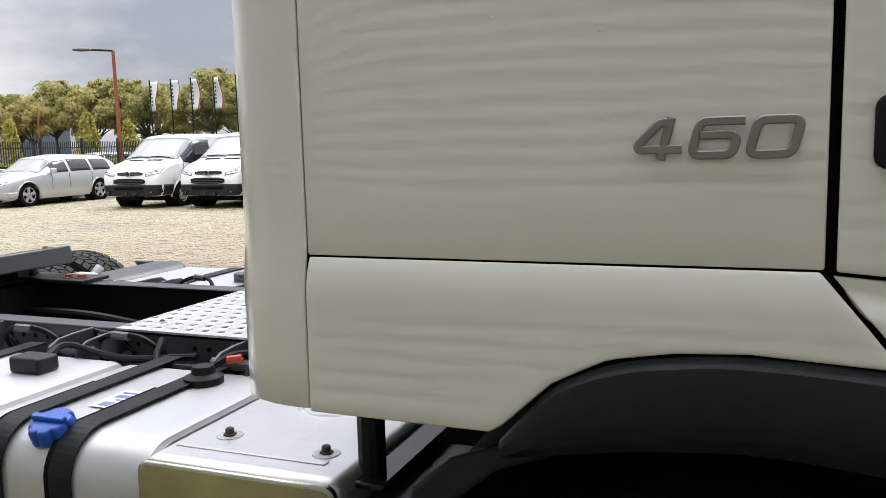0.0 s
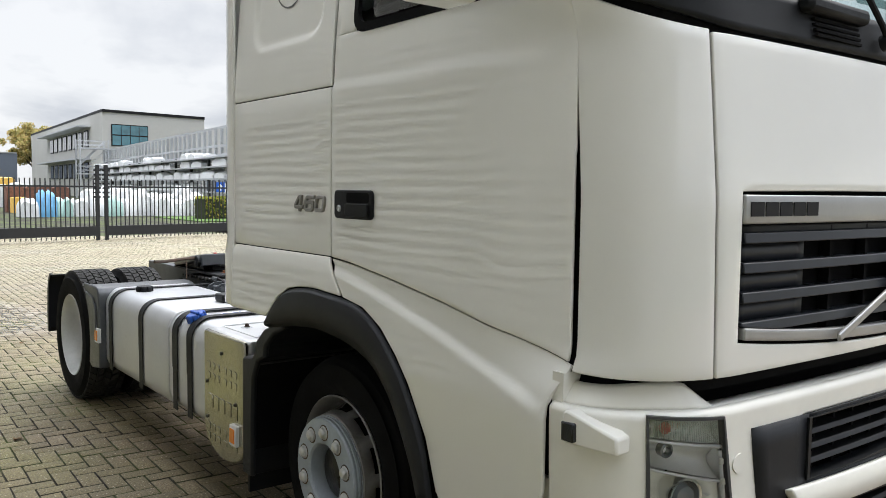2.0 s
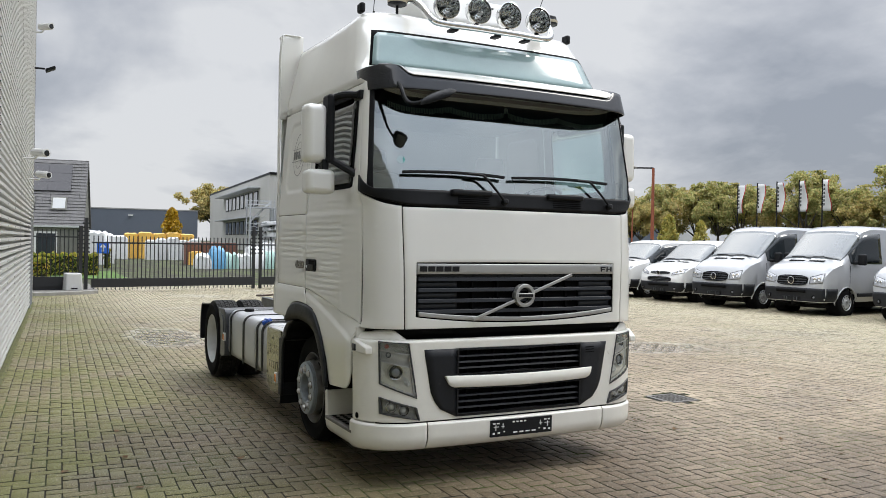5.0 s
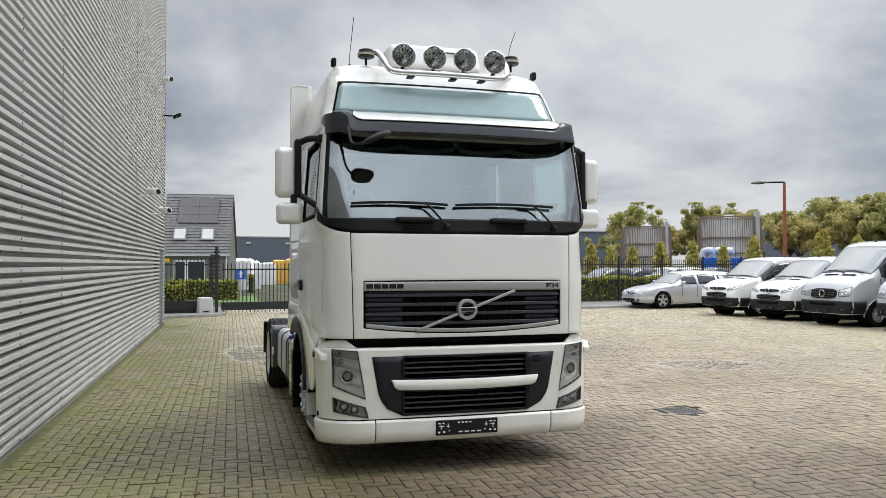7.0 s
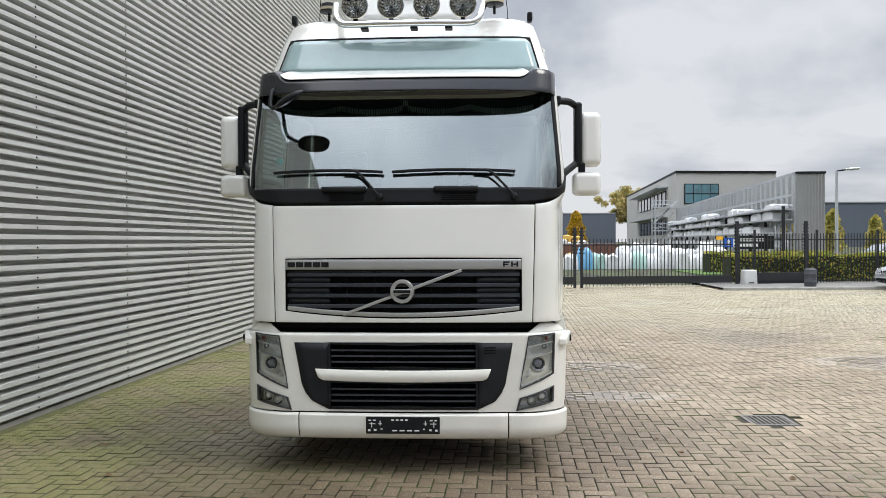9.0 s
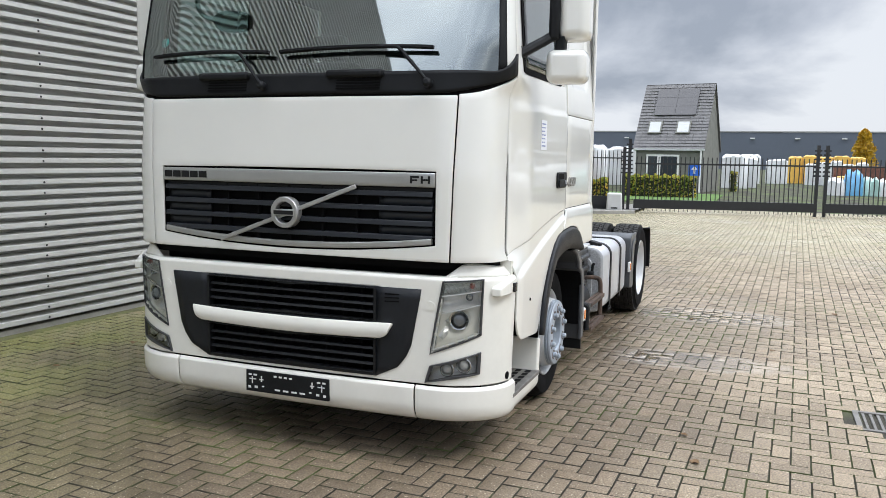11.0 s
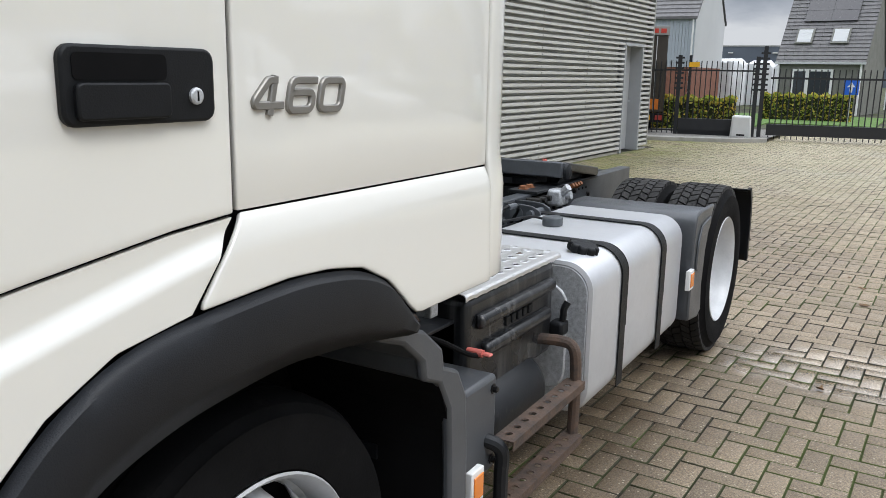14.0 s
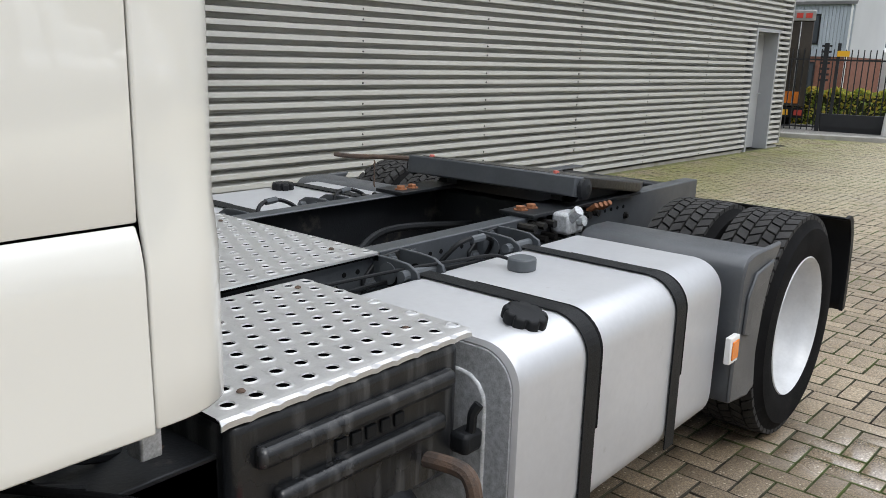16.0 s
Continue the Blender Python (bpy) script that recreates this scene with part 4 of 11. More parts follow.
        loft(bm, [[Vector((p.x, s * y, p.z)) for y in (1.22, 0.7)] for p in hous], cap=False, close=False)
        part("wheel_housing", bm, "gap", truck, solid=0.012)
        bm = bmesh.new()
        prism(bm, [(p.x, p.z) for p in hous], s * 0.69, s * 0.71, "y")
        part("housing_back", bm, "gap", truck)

        # door
        bm = bmesh.new()
        dfx = lambda z: min(side_x(z) + 0.02, lerp(z, [2.0, 2.2], [1.283, 1.295]))
        bot = lambda x: top(x) + 0.007
        sill, head = 2.16, 2.86
        wx0, wx1 = 0.27, lambda z: dfx(z) - 0.10
        def door_pt(t, z):
            x = 0.132 + (dfx(max(z, 1.2)) - 0.132) * t
            d = 0.009 * min(max((z - 1.972) / 0.012, 0), 1) * min(max((1.24 - x) / 0.1, 0), 1)     # shoulder crease
            if x > side_x(z):
                v = vend(z) - (x - side_x(z))
                p = front(s * v, z)
                return p
            return side(x, z, -d + 0.006)
        # below the sill
        ts = span(0, 1, 30)
        rows = 48
        vv = []
        for k in range(rows + 1):
            row = []
            for t in ts:
                x = 0.132 + (1.295 - 0.132) * t
                z = bot(x) + (sill - bot(x)) * k / rows
                row.append(bm.verts.new(door_pt(t, z)))
            vv.append(row)
        for a, b in zip(vv, vv[1:]):
            for i in range(len(ts) - 1):
                bm.faces.new((a[i], a[i + 1], b[i + 1], b[i]))
        t0, t1 = 0.11, 0.90
        for ta, tb, za, zb in ((0, t0, sill, head), (t1, 1, sill, head), (0, 1, head, 2.925)):
            sheet(bm, door_pt, span(ta, tb, 8 if ta == 0 and tb == 1 else 3), span(za, zb, 8 if zb == head else 2))
        bmesh.ops.remove_doubles(bm, verts=bm.verts[:], dist=0.0008)
        door = part("cab_door", outward(bm), "paint", truck, smooth=True, solid=0.014, bevel=0.004)
        # window with rubber frame, rounded corners
        bm = bmesh.new()
        outl = rounded(t0 - 0.005, t1 + 0.005, sill - 0.01, head + 0.01, 0.06)
        inl = rounded(t0 + 0.02, t1 - 0.02, sill + 0.02, head - 0.02, 0.05)
        def dp(t, z, o):
            p = door_pt(t, z)
            return Vector((p.x, p.y + s * o, p.z))
        loft(bm, [[dp(t, z, 0.004) for t, z in outl], [dp(t, z, 0.006) for t, z in inl], [dp(t, z, -0.02) for t, z in inl]], cap=False)
        part("window_seal", outward(bm), "gap", door, solid=0.006)
        bm = bmesh.new()
        sheet(bm, lambda t, z: dp(t, z, -0.008), span(t0, t1, 6), span(sill, head, 6))
        g = part("side_window", outward(bm), "glass_side", door, "dark tinted side window", smooth=True, solid=0.005)
        g.visible_shadow = False
        # handle
        bm = bmesh.new()
        ya = s * (1.24 + 0.006)
        f = prism(bm, rounded(0.172, 0.42, 1.500, 1.602, 0.018, 4), ya - s * 0.002, ya + s * 0.012, "y")
        h = part("handle_plate", bm, "black", door, "recessed black door handle with lock", bevel=0.004)
        bm = bmesh.new()
        prism(bm, rounded(0.26, 0.405, 1.508, 1.555, 0.008, 3), ya + s * 0.012, ya + s * 0.022, "y")
        part("grip", bm, "black", h, bevel=0.003)
        # flat near-black patch paints the shade of the hand recess
        bm = bmesh.new()
        prism(bm, rounded(0.26, 0.405, 1.558, 1.592, 0.008, 3), ya + s * 0.0125, ya + s * 0.0135, "y")
        part("hand_recess", bm, "gap", h)
        bm = bmesh.new()
        lathe(bm, (0.21, ya + s * 0.010, 1.536), (0, s, 0), [(0, 0.012), (0.006, 0.012), (0.008, 0.009)], 16)
        lk = part("lock", bm, "galv", h)
        part("keyhole", boxbm(0.2085, 0.2115, *sorted((ya + s * 0.0175, ya + s * 0.0186)), 1.529, 1.543), "gap", lk)

    # corner panels beside the bonnet
    for s in (-1, 1):
        bm = bmesh.new()
        topz = lambda t: 2.015 + 0.10 * (t ** 1.5)
        def cp(t, u):
            z = 1.135 + (topz(t) - 1.135) * u
            v0 = 0.957 + 0.02 * u
            return front(s * (v0 + (vend(z) - 0.012 - v0) * t), z)
        sheet(bm, cp, span(0, 1, 14), span(0, 1, 24))
        part("corner_panel", outward(bm), "paint", truck, smooth=True, solid=0.014, bevel=0.004)

    # front panel with the opening for the grille
    bm = bmesh.new()
    gt = lambda y: 1.612 + 0.006 * (1 - (y / 0.9) ** 2)
    gb = lambda y: 1.165 + 0.055 * (abs(y) / 0.88) ** 2
    fp = lambda v, z: front(v, z)
    edge = lambda z: 0.95 + 0.02 * (z - 1.135) / 0.87
    gx = lambda z: 0.875 + 0.022 * (z - 1.2) / 0.4
    ys = span(-1, 1, 40)
    below_z = lambda y: span(1.135, gb(y), 4)
    above_z = lambda y: span(gt(y), 2.008, 14)
    Y0 = 0.885
    inner = span(-Y0, Y0, 44)
    for rows in (below_z, above_z):
        n = len(rows(0)) - 1
        sheet(bm, lambda y, j: fp(y, rows(y)[int(j)]), inner, list(range(n + 1)))
    full = below_z(Y0)[:-1] + span(gb(Y0), gt(Y0), 10)[:-1] + above_z(Y0)
    for s in (-1, 1):
        sheet(bm, lambda t, z: fp(s * (Y0 + (edge(z) - Y0) * t), z), span(0, 1, 3), full)
    bmesh.ops.remove_doubles(bm, verts=bm.verts[:], dist=0.0008)
    bmesh.ops.recalc_face_normals(bm, faces=bm.faces[:])
    part("front_panel", outward(bm), "paint", truck, smooth=True, solid=0.014, bevel=0.004)

    # black cowl under the windscreen
    bm = bmesh.new()
    def cowl(t, u):
        a = abs(t)
        lo = 2.02 + (0.105 * max(0, (a - 0.68) / 0.32) ** 1.3)
        hi = 2.135 + 0.10 * max(0, (a - 0.86) / 0.14) ** 1.5
        z = lo + (hi - lo) * u
        return front(t * (vend(z) - 0.03), z, 0.004 + 0.012 * u)
    sheet(bm, cowl, span(-1, 1, 60), span(0, 1, 6))
    cow = part("cowl", outward(bm), "black", truck, "black plastic cowl below the windscreen", smooth=True, solid=0.015)
    for y in (-0.42, 0.42):
        bm = bmesh.new()
        for k in range(5):
            z = 2.045 + k * 0.015
            p = front(y, z, 0.012)
            box(bm, p.x - 0.006, p.x + 0.004, y - 0.13, y + 0.13, z, z + 0.007)
        part("vent", bm, "gap", cow)
        bm = bmesh.new()
        q = front(y + 0.02, 2.13)
        f = box(bm, q.x - 0.02, q.x + 0.05, y - 0.19, y + 0.15, 2.105, 2.15)
        part("wash_nozzle", bm, "black", cow, bevel=0.015)

    # windscreen and its black edge
    bm = bmesh.new()
    sheet(bm, lambda t, z: front(t * (vend(z) - 0.19), z, -0.005 - 0.10 * (z - 2.12) / 0.81 * (1 - t ** 8)), span(-1, 1, 48), span(2.12, 2.93, 18))
    ws = part("windscreen", outward(bm), "glass_ws", truck, "large tinted windscreen reflecting the cloudy sky", smooth=True)
    ws.visible_shadow = False
    for s in (-1, 1):
        bm = bmesh.new()
        sheet(bm, lambda t, z: front(s * (vend(z) - 0.195 + 0.06 * t), z, 0.001), span(0, 1, 3), span(2.13, 2.93, 14))
        part("screen_edge", outward(bm), "black", truck, smooth=True, solid=0.01)
        bm = bmesh.new()
        sheet(bm, lambda t, z: front(s * (vend(z) - 0.135 + 0.13 * t), z, 0.002), span(0, 1, 6), span(2.16, 2.93, 14))
        part("screen_pillar", outward(bm), "paint", truck, smooth=True, solid=0.014, bevel=0.003)

    # upper window in the roof front
    bm = bmesh.new()
    sheet(bm, lambda t, z: front(t * (hw(z) - 0.03), z, 0.006), span(-1, 1, 36), span(3.085, 3.405, 8))
    up = part("upper_window_seal", outward(bm), "gap", truck, smooth=True, solid=0.008)
    bm = bmesh.new()
    sheet(bm, lambda t, z: front(t * (hw(z) - 0.06 - 0.05 * max(0, (z - 3.35) / 0.035) ** 2 * (1 if abs(t) > 0.95 else 0)), z, 0.011), span(-1, 1, 36), span(3.10, 3.380, 8))
    M["upper_glass"] = material("pale_tinted_roof_glass", (0.30, 0.41, 0.41), 0.08, coat=0.4, rough_var=0.03, amount=0.08, ior=1.5)
    part("upper_window", outward(bm), "upper_glass", truck, "pale blue-green roof window above the sun visor", smooth=True, solid=0.004)

    # sun visor: a dark band standing off the windscreen top, its ends wrapped back, with a white cap above
    def blade(t, u):
        """t beyond 1 wraps round the end; u runs from the upper to the lower edge."""
        a = min(abs(t), 1.0)
        over = max(0.0, abs(t) - 1.0)
        e = min(1, max(0, (a - 0.76) / 0.12))
        e = e * e * (3 - 2 * e)
        zl, zt = 2.868 - 0.012 * a * a, 2.955 + 0.085 * e
        sg = 1 if t > 0 else -1
        v = sg * (1.16 * a)
        out = 0.11 - 0.05 * a ** 4
        low, top = front(v, zl, 0.02), front(v, zl, 0.0)
        low.x += out
        top = Vector((low.x - 0.035 - 0.03 * e, low.y, zt))
        p = top.lerp(low, u)
        p.x -= over
        p.y += sg * 0.05 * math.sin(min(1, over / 0.15) * math.pi / 2)
        return p
    cols = [-1.3, -1.2, -1.12, -1.06, -1.02] + span(-1, 1, 56) + [1.02, 1.06, 1.12, 1.2, 1.3]
    bm = bmesh.new()
    sheet(bm, blade, cols, span(0, 1, 5))
    vis = part("sun_visor", outward(bm, (0.5, 0, 2.9)), "black_gloss", truck, "dark smoked sun visor over the windscreen", smooth=True, solid=0.012, bevel=0.004)
    bm = bmesh.new()
    def roof_line(t):
        y = max(-0.98, min(0.98, t * 1.1))
        return front(y, 3.095, 0.004)
    sheet(bm, lambda t, u: blade(t, 0).lerp(roof_line(t), u) + Vector((0, 0, 0.02 * math.sin(u * math.pi))), span(-1, 1, 56), span(0, 1, 5))
    part("visor_top", outward(bm, (0.5, 0, 2.6)), "black_gloss", vis, smooth=True, solid=0.006)
    bm = bmesh.new()
    sheet(bm, lambda t, u: blade(t * 0.82, 0).lerp(roof_line(t * 0.80), u) + Vector((0.004, 0, 0.010 + 0.022 * math.sin((u * 0.8 + 0.15) * math.pi))), span(-1, 1, 50), span(0.02, 0.97, 6))
    part("visor_cap", outward(bm, (0.5, 0, 2.4)), "paint", vis, "white painted visor cap", smooth=True, solid=0.008, bevel=0.003)


build_cab()

# ---------------------------------------------------------------- the truck: grille, bumper, lamps, steps


def band(bm, z0, z1, y0, y1, off, n=30, both=True):
    """A strip over the front between two heights (functions of y or numbers), lifted off the surface."""
    f0 = z0 if callable(z0) else (lambda y: z0)
    f1 = z1 if callable(z1) else (lambda y: z1)
    sheet(bm, lambda y, u: front(y, f0(y) + (f1(y) - f0(y)) * u, off), span(y0, y1, n), span(0, 1, 3))


def patch(bm, outline, off, depth):
    """A flat-topped raised patch with an outline in (v, z) on the front surface."""
    a = [bm.verts.new(front(v, z, off)) for v, z in outline]
    b = [bm.verts.new(front(v, z, off - depth)) for v, z in outline]
    n = len(a)
    f = [bm.faces.new(a), bm.faces.new(b[::-1])]
    for i in range(n):
        f.append(bm.faces.new((a[i], a[(i + 1) % n], b[(i + 1) % n], b[i])))
    bmesh.ops.recalc_face_normals(bm, faces=f)


def dense(outline, step=0.03):
    out = []
    for p, q in zip(outline, outline[1:] + outline[:1]):
        n = max(1, int(math.hypot(q[0] - p[0], q[1] - p[1]) / step))
        out += [(p[0] + (q[0] - p[0]) * k / n, p[1] + (q[1] - p[1]) * k / n) for k in range(n)]
    return out


def inside(p, poly):
    hit = False
    for (x0, y0), (x1, y1) in zip(poly, poly[1:] + poly[:1]):
        if (y0 > p[1]) != (y1 > p[1]) and p[0] < (x1 - x0) * (p[1] - y0) / (y1 - y0) + x0:
            hit = not hit
    return hit


def build_grille():
    gt = lambda y: 1.606
    gb = lambda y: 1.172 + 0.052 * (abs(y) / 0.88) ** 2
    bm = bmesh.new()
    band(bm, 1.14, 1.63, -0.91, 0.91, -0.055)
    grille = part("grille", outward(bm), "gap", truck, "dark radiator grille with horizontal slats and silver surround", smooth=True)
    bm = bmesh.new()
    band(bm, 1.528, 1.604, -0.882, 0.882, 0.006)
    bar = part("top_bar", outward(bm), "silver", grille, "brushed silver bar with dark lettering", smooth=True, solid=0.03, bevel=0.005)
    bm = bmesh.new()
    band(bm, lambda y: gb(y) + 0.004, lambda y: gb(y) + 0.036, -0.865, 0.865, 0.006)
    part("bottom_strip", outward(bm), "silver", grille, smooth=True, solid=0.03, bevel=0.004)
    for k in range(4):
        bm = bmesh.new()
        z = 1.505 - k * 0.078
        lo = lambda y: max(z - 0.028, gb(y) + 0.038)
        hi = lambda y: max(z, gb(y) + 0.045)
        f = loft(bm, [[front(y, hi(y), -0.05), front(y, hi(y), -0.004), front(y, lo(y), 0.0), front(y, lo(y), -0.05)] for y in span(-0.868, 0.868, 30)])
        bmesh.ops.recalc_face_normals(bm, faces=f)
        part("slat", bm, "grille_slat", grille, bevel=0.003)
    # closed outer ends between the slats
    for s in (-1, 1):
        for k in range(4):
            z1 = 1.477 - k * 0.078
            z0 = max(z1 - 0.05, gb(0.7) + 0.03)
            if z1 <= z0:
                continue
            bm = bmesh.new()
            sheet(bm, lambda t, z: front(s * (0.55 + 0.315 * t), max(z, gb(0.55 + 0.315 * t) + 0.034), -0.03), span(0, 1, 8), span(z0, z1, 2))
            part("end_plate", outward(bm), "grille_slat", grille, smooth=True, solid=0.01)
    bm = bmesh.new()
    band(bm, 1.50, 1.527, -0.868, 0.868, -0.02)
    part("top_lip", outward(bm), "mesh_dark", grille, smooth=True, solid=0.01)
    for y in (-0.42, -0.21, 0.0, 0.21, 0.42):
        bm = bmesh.new()
        x = front(y, 1.4).x
        box(bm, x - 0.05, x - 0.02, y - 0.008, y + 0.008, 1.2, 1.52)
        part("upright", bm, "gap", grille)
    # round emblem and diagonal bar, plain shapes
    bm = bmesh.new()
    a, b = Vector((1.622, -0.44, 1.195)), Vector((1.622, 0.44, 1.525))
    d = (b - a).normalized()
    n = Vector((0, -d.z, d.y))
    f = loft(bm, [[p + n * 0.012, p + n * 0.012 + Vector((0.012, 0, 0)), p - n * 0.012 + Vector((0.012, 0, 0)), p - n * 0.012] for p in (a, b)])
    bmesh.ops.recalc_face_normals(bm, faces=f)
    part("diagonal_bar", bm, "silver", grille, bevel=0.004)
    bm = bmesh.new()
    c = Vector((1.60, 0, 1.368))
    lathe(bm, c, (1, 0, 0), [(0.0, 0.06), (0.045, 0.06), (0.05, 0.064), (0.05, 0.084), (0.045, 0.088), (0.0, 0.088), (0.0, 0.06)], 40, cap=False)
    em = part("emblem_ring", bm, "silver", grille, "round metal emblem", smooth=True)
    bm = boxbm(1.635, 1.655, -0.078, 0.078, 1.35, 1.386)
    part("emblem_plate", bm, "silver", em, bevel=0.003)
    bm = boxbm(1.655, 1.657, -0.062, 0.062, 1.357, 1.379)
    part("emblem_bar", bm, "dark_ink", em)
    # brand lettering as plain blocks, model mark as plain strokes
    for k in range(5):
        y = -0.835 + k * 0.064
        bm = bmesh.new()
        patch(bm, [(y - 0.028, 1.548), (y + 0.028, 1.548), (y + 0.028, 1.586), (y - 0.028, 1.586)], 0.009, 0.002)
        part("letter_block", bm, "dark_ink", bar)
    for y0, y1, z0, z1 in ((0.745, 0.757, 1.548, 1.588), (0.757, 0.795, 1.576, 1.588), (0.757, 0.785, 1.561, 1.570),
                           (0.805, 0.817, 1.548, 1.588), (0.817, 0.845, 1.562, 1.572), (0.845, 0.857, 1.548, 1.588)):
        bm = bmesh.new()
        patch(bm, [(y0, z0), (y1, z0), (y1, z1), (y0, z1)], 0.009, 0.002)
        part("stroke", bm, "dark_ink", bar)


build_grille()


def frame_strip(bm, outline, w, off, depth):
    """A raised frame along an outline in (v, z)."""
    cx, cz = sum(p[0] for p in outline) / len(outline), sum(p[1] for p in outline) / len(outline)
    pts = dense(outline, 0.03)
    def inn(p, w):
        d = math.hypot(p[0] - cx, p[1] - cz)
        return (p[0] + (cx - p[0]) * w / d, p[1] + (cz - p[1]) * w / d)
    rings = []
    for p in pts:
        q = inn(p, w)
        rings.append([front(*p, off - depth), front(*p, off), front(*q, off), front(*q, off - depth)])
    rings.append(rings[0])
    f = loft(bm, rings, cap=False)
    bmesh.ops.recalc_face_normals(bm, faces=f)


def shrink(outline, k):
    cx, cz = sum(p[0] for p in outline) / len(outline), sum(p[1] for p in outline) / len(outline)
    return [(cx + (p[0] - cx) * k, cz + (p[1] - cz) * k) for p in outline]


def sheet_poly(bm, outline, off, n=8):
    """A smooth sheet over a four-cornered outline in (v, z): corners in order."""
    (a, b, c, d) = outline
    def fn(u, w):
        p = [(a[i] + (b[i] - a[i]) * u) * (1 - w) + (d[i] + (c[i] - d[i]) * u) * w for i in (0, 1)]
        return front(p[0], p[1], off)
    return sheet(bm, fn, span(0, 1, n), span(0, 1, n))


def build_bumper():
    HL = [(1.115, 1.05), (0.925, 1.036), (0.865, 0.635), (1.105, 0.745)]
    FOG = [(1.105, 0.655), (0.865, 0.573), (0.838, 0.478), (1.10, 0.535)]
    bm = bmesh.new()
    zs = span(0.47, 1.058, 98)
    vs = span(-1, 1, 420)
    def bp(t, z):
        v = t * (vend(z) + 0.03)
        return front(v, z, -0.02 * max(0, (z - 1.035) / 0.023) ** 2)
    holes = [shrink(HL, 0.985), shrink(FOG, 0.97)]
    rows = [[bm.verts.new(bp(t, z)) for t in vs] for z in zs]
    for j in range(len(zs) - 1):
        for i in range(len(vs) - 1):
            zc = (zs[j] + zs[j + 1]) / 2
            vc = abs((vs[i] + vs[i + 1]) / 2) * (vend(zc) + 0.03)
            if any(inside((vc, zc), h) for h in holes) or (abs(vc) < 0.57 and (0.497 < zc < 0.695 or 0.785 < zc < 0.985)):
                continue
            bm.faces.new((rows[j][i], rows[j][i + 1], rows[j + 1][i + 1], rows[j + 1][i]))
    bmesh.ops.delete(bm, geom=[v for v in bm.verts if not v.link_faces], context="VERTS")
    bumper = part("bumper", outward(bm), "paint_low", truck, "white front bumper with dark lower grilles", smooth=True, solid=0.012)
    # near-black sheet behind the bumper, painted shade for its openings
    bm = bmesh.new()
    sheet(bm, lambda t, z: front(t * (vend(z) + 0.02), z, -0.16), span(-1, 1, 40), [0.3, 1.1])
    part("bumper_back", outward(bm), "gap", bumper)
    # ledge on top
    for s in (-1, 1):
        bm = bmesh.new()
        sheet(bm, lambda t, u: front(s * (0.93 + (vend(1.06) + 0.02 - 0.93) * t), 1.057 + 0.068 * u * min(1, t * 5), -0.022 - 0.02 * u), span(0, 1, 16), span(0, 1, 6))
        part("bumper_shoulder", outward(bm), "paint_low", bumper, smooth=True, solid=0.01)
    bm = bmesh.new()
    sheet(bm, lambda t, u: front(t * vend(1.06), 1.056, -0.02 - 0.05 * u), span(-1, 1, 50), span(0, 1, 2))
    part("bumper_ledge", bm, "paint_low", bumper, smooth=True, solid=0.006)
    # dark insert panel, in strips round the two mesh openings
    def side_edge(z):
        return lerp(z, [0.485, 0.50, 0.56, 0.65, 0.975], [0.545, 0.60, 0.70, 0.755, 0.815])
    def sp(v0, v1, z0, z1, n=8):
        bm = bmesh.new()
        sheet(bm, lambda t, z: front(v0(z) + (v1(z) - v0(z)) * t, z, 0.006), span(0, 1, n), span(z0, z1, 8))
        return part("insert_panel", outward(bm), "grey_plastic", bumper, "dark grey insert panel", smooth=True, solid=0.012)
    for s in (-1, 1):
        sp(lambda z: s * 0.545, lambda z: s * side_edge(z), 0.488, 0.985, 4)
    sp(lambda z: -0.545, lambda z: 0.545, 0.488, 0.508, 20)
    ins = sp(lambda z: -0.545, lambda z: 0.545, 0.685, 0.79, 20)
    sp(lambda z: -0.545, lambda z: 0.545, 0.97, 0.985, 20)
    for z0, z1, n in ((0.80, 0.972, 4), (0.508, 0.684, 4)):
        bm = bmesh.new()
        frame_strip(bm, [(-0.555, z0 - 0.004), (0.555, z0 - 0.004), (0.555, z1 + 0.004), (-0.555, z1 + 0.004)], 0.014, 0.014, 0.05)
        fr = part("mesh_frame", bm, "mesh_dark", bumper)
        for k in range(1, n):
            z = z0 + (z1 - z0) * k / n
            bm = bmesh.new()
            f = loft(bm, [[front(y, z + 0.006, -0.06), front(y, z + 0.006, -0.004), front(y, z - 0.008, 0.004), front(y, z - 0.008, -0.06)] for y in span(-0.54, 0.54, 16)])
            bmesh.ops.recalc_face_normals(bm, faces=f)
            part("mesh_slat", bm, "mesh_dark", fr, bevel=0.002)
        for y in np.linspace(-0.45, 0.45, 9):
            x = front(float(y), z0).x
            part("mesh_upright", boxbm(x - 0.07, x - 0.03, y - 0.005, y + 0.005, z0, z1), "gap", fr)
    # white bar between the openings
    bm = bmesh.new()
    w = lambda z: lerp(z, [0.698, 0.715, 0.79], [0.585, 0.625, 0.655])
    sheet(bm, lambda t, z: front(t * w(z), z - 0.012 * (1 - t * t) + 0.006, 0.028 + 0.012 * math.sin((z - 0.698) / 0.092 * math.pi)), span(-1, 1, 40), span(0.698, 0.79, 8))
    part("white_bar", outward(bm), "paint_low", bumper, "white painted bar across the grille", smooth=True, solid=0.03, bevel=0.006)
    # small louvres in the driver's corner of the insert
    for k in range(3):
        bm = bmesh.new()
        patch(bm, [(0.605, 0.905 + k * 0.02), (0.69, 0.907 + k * 0.02), (0.69, 0.914 + k * 0.02), (0.605, 0.912 + k * 0.02)], 0.009, 0.004)
        part("louvre", bm, "gap", ins)
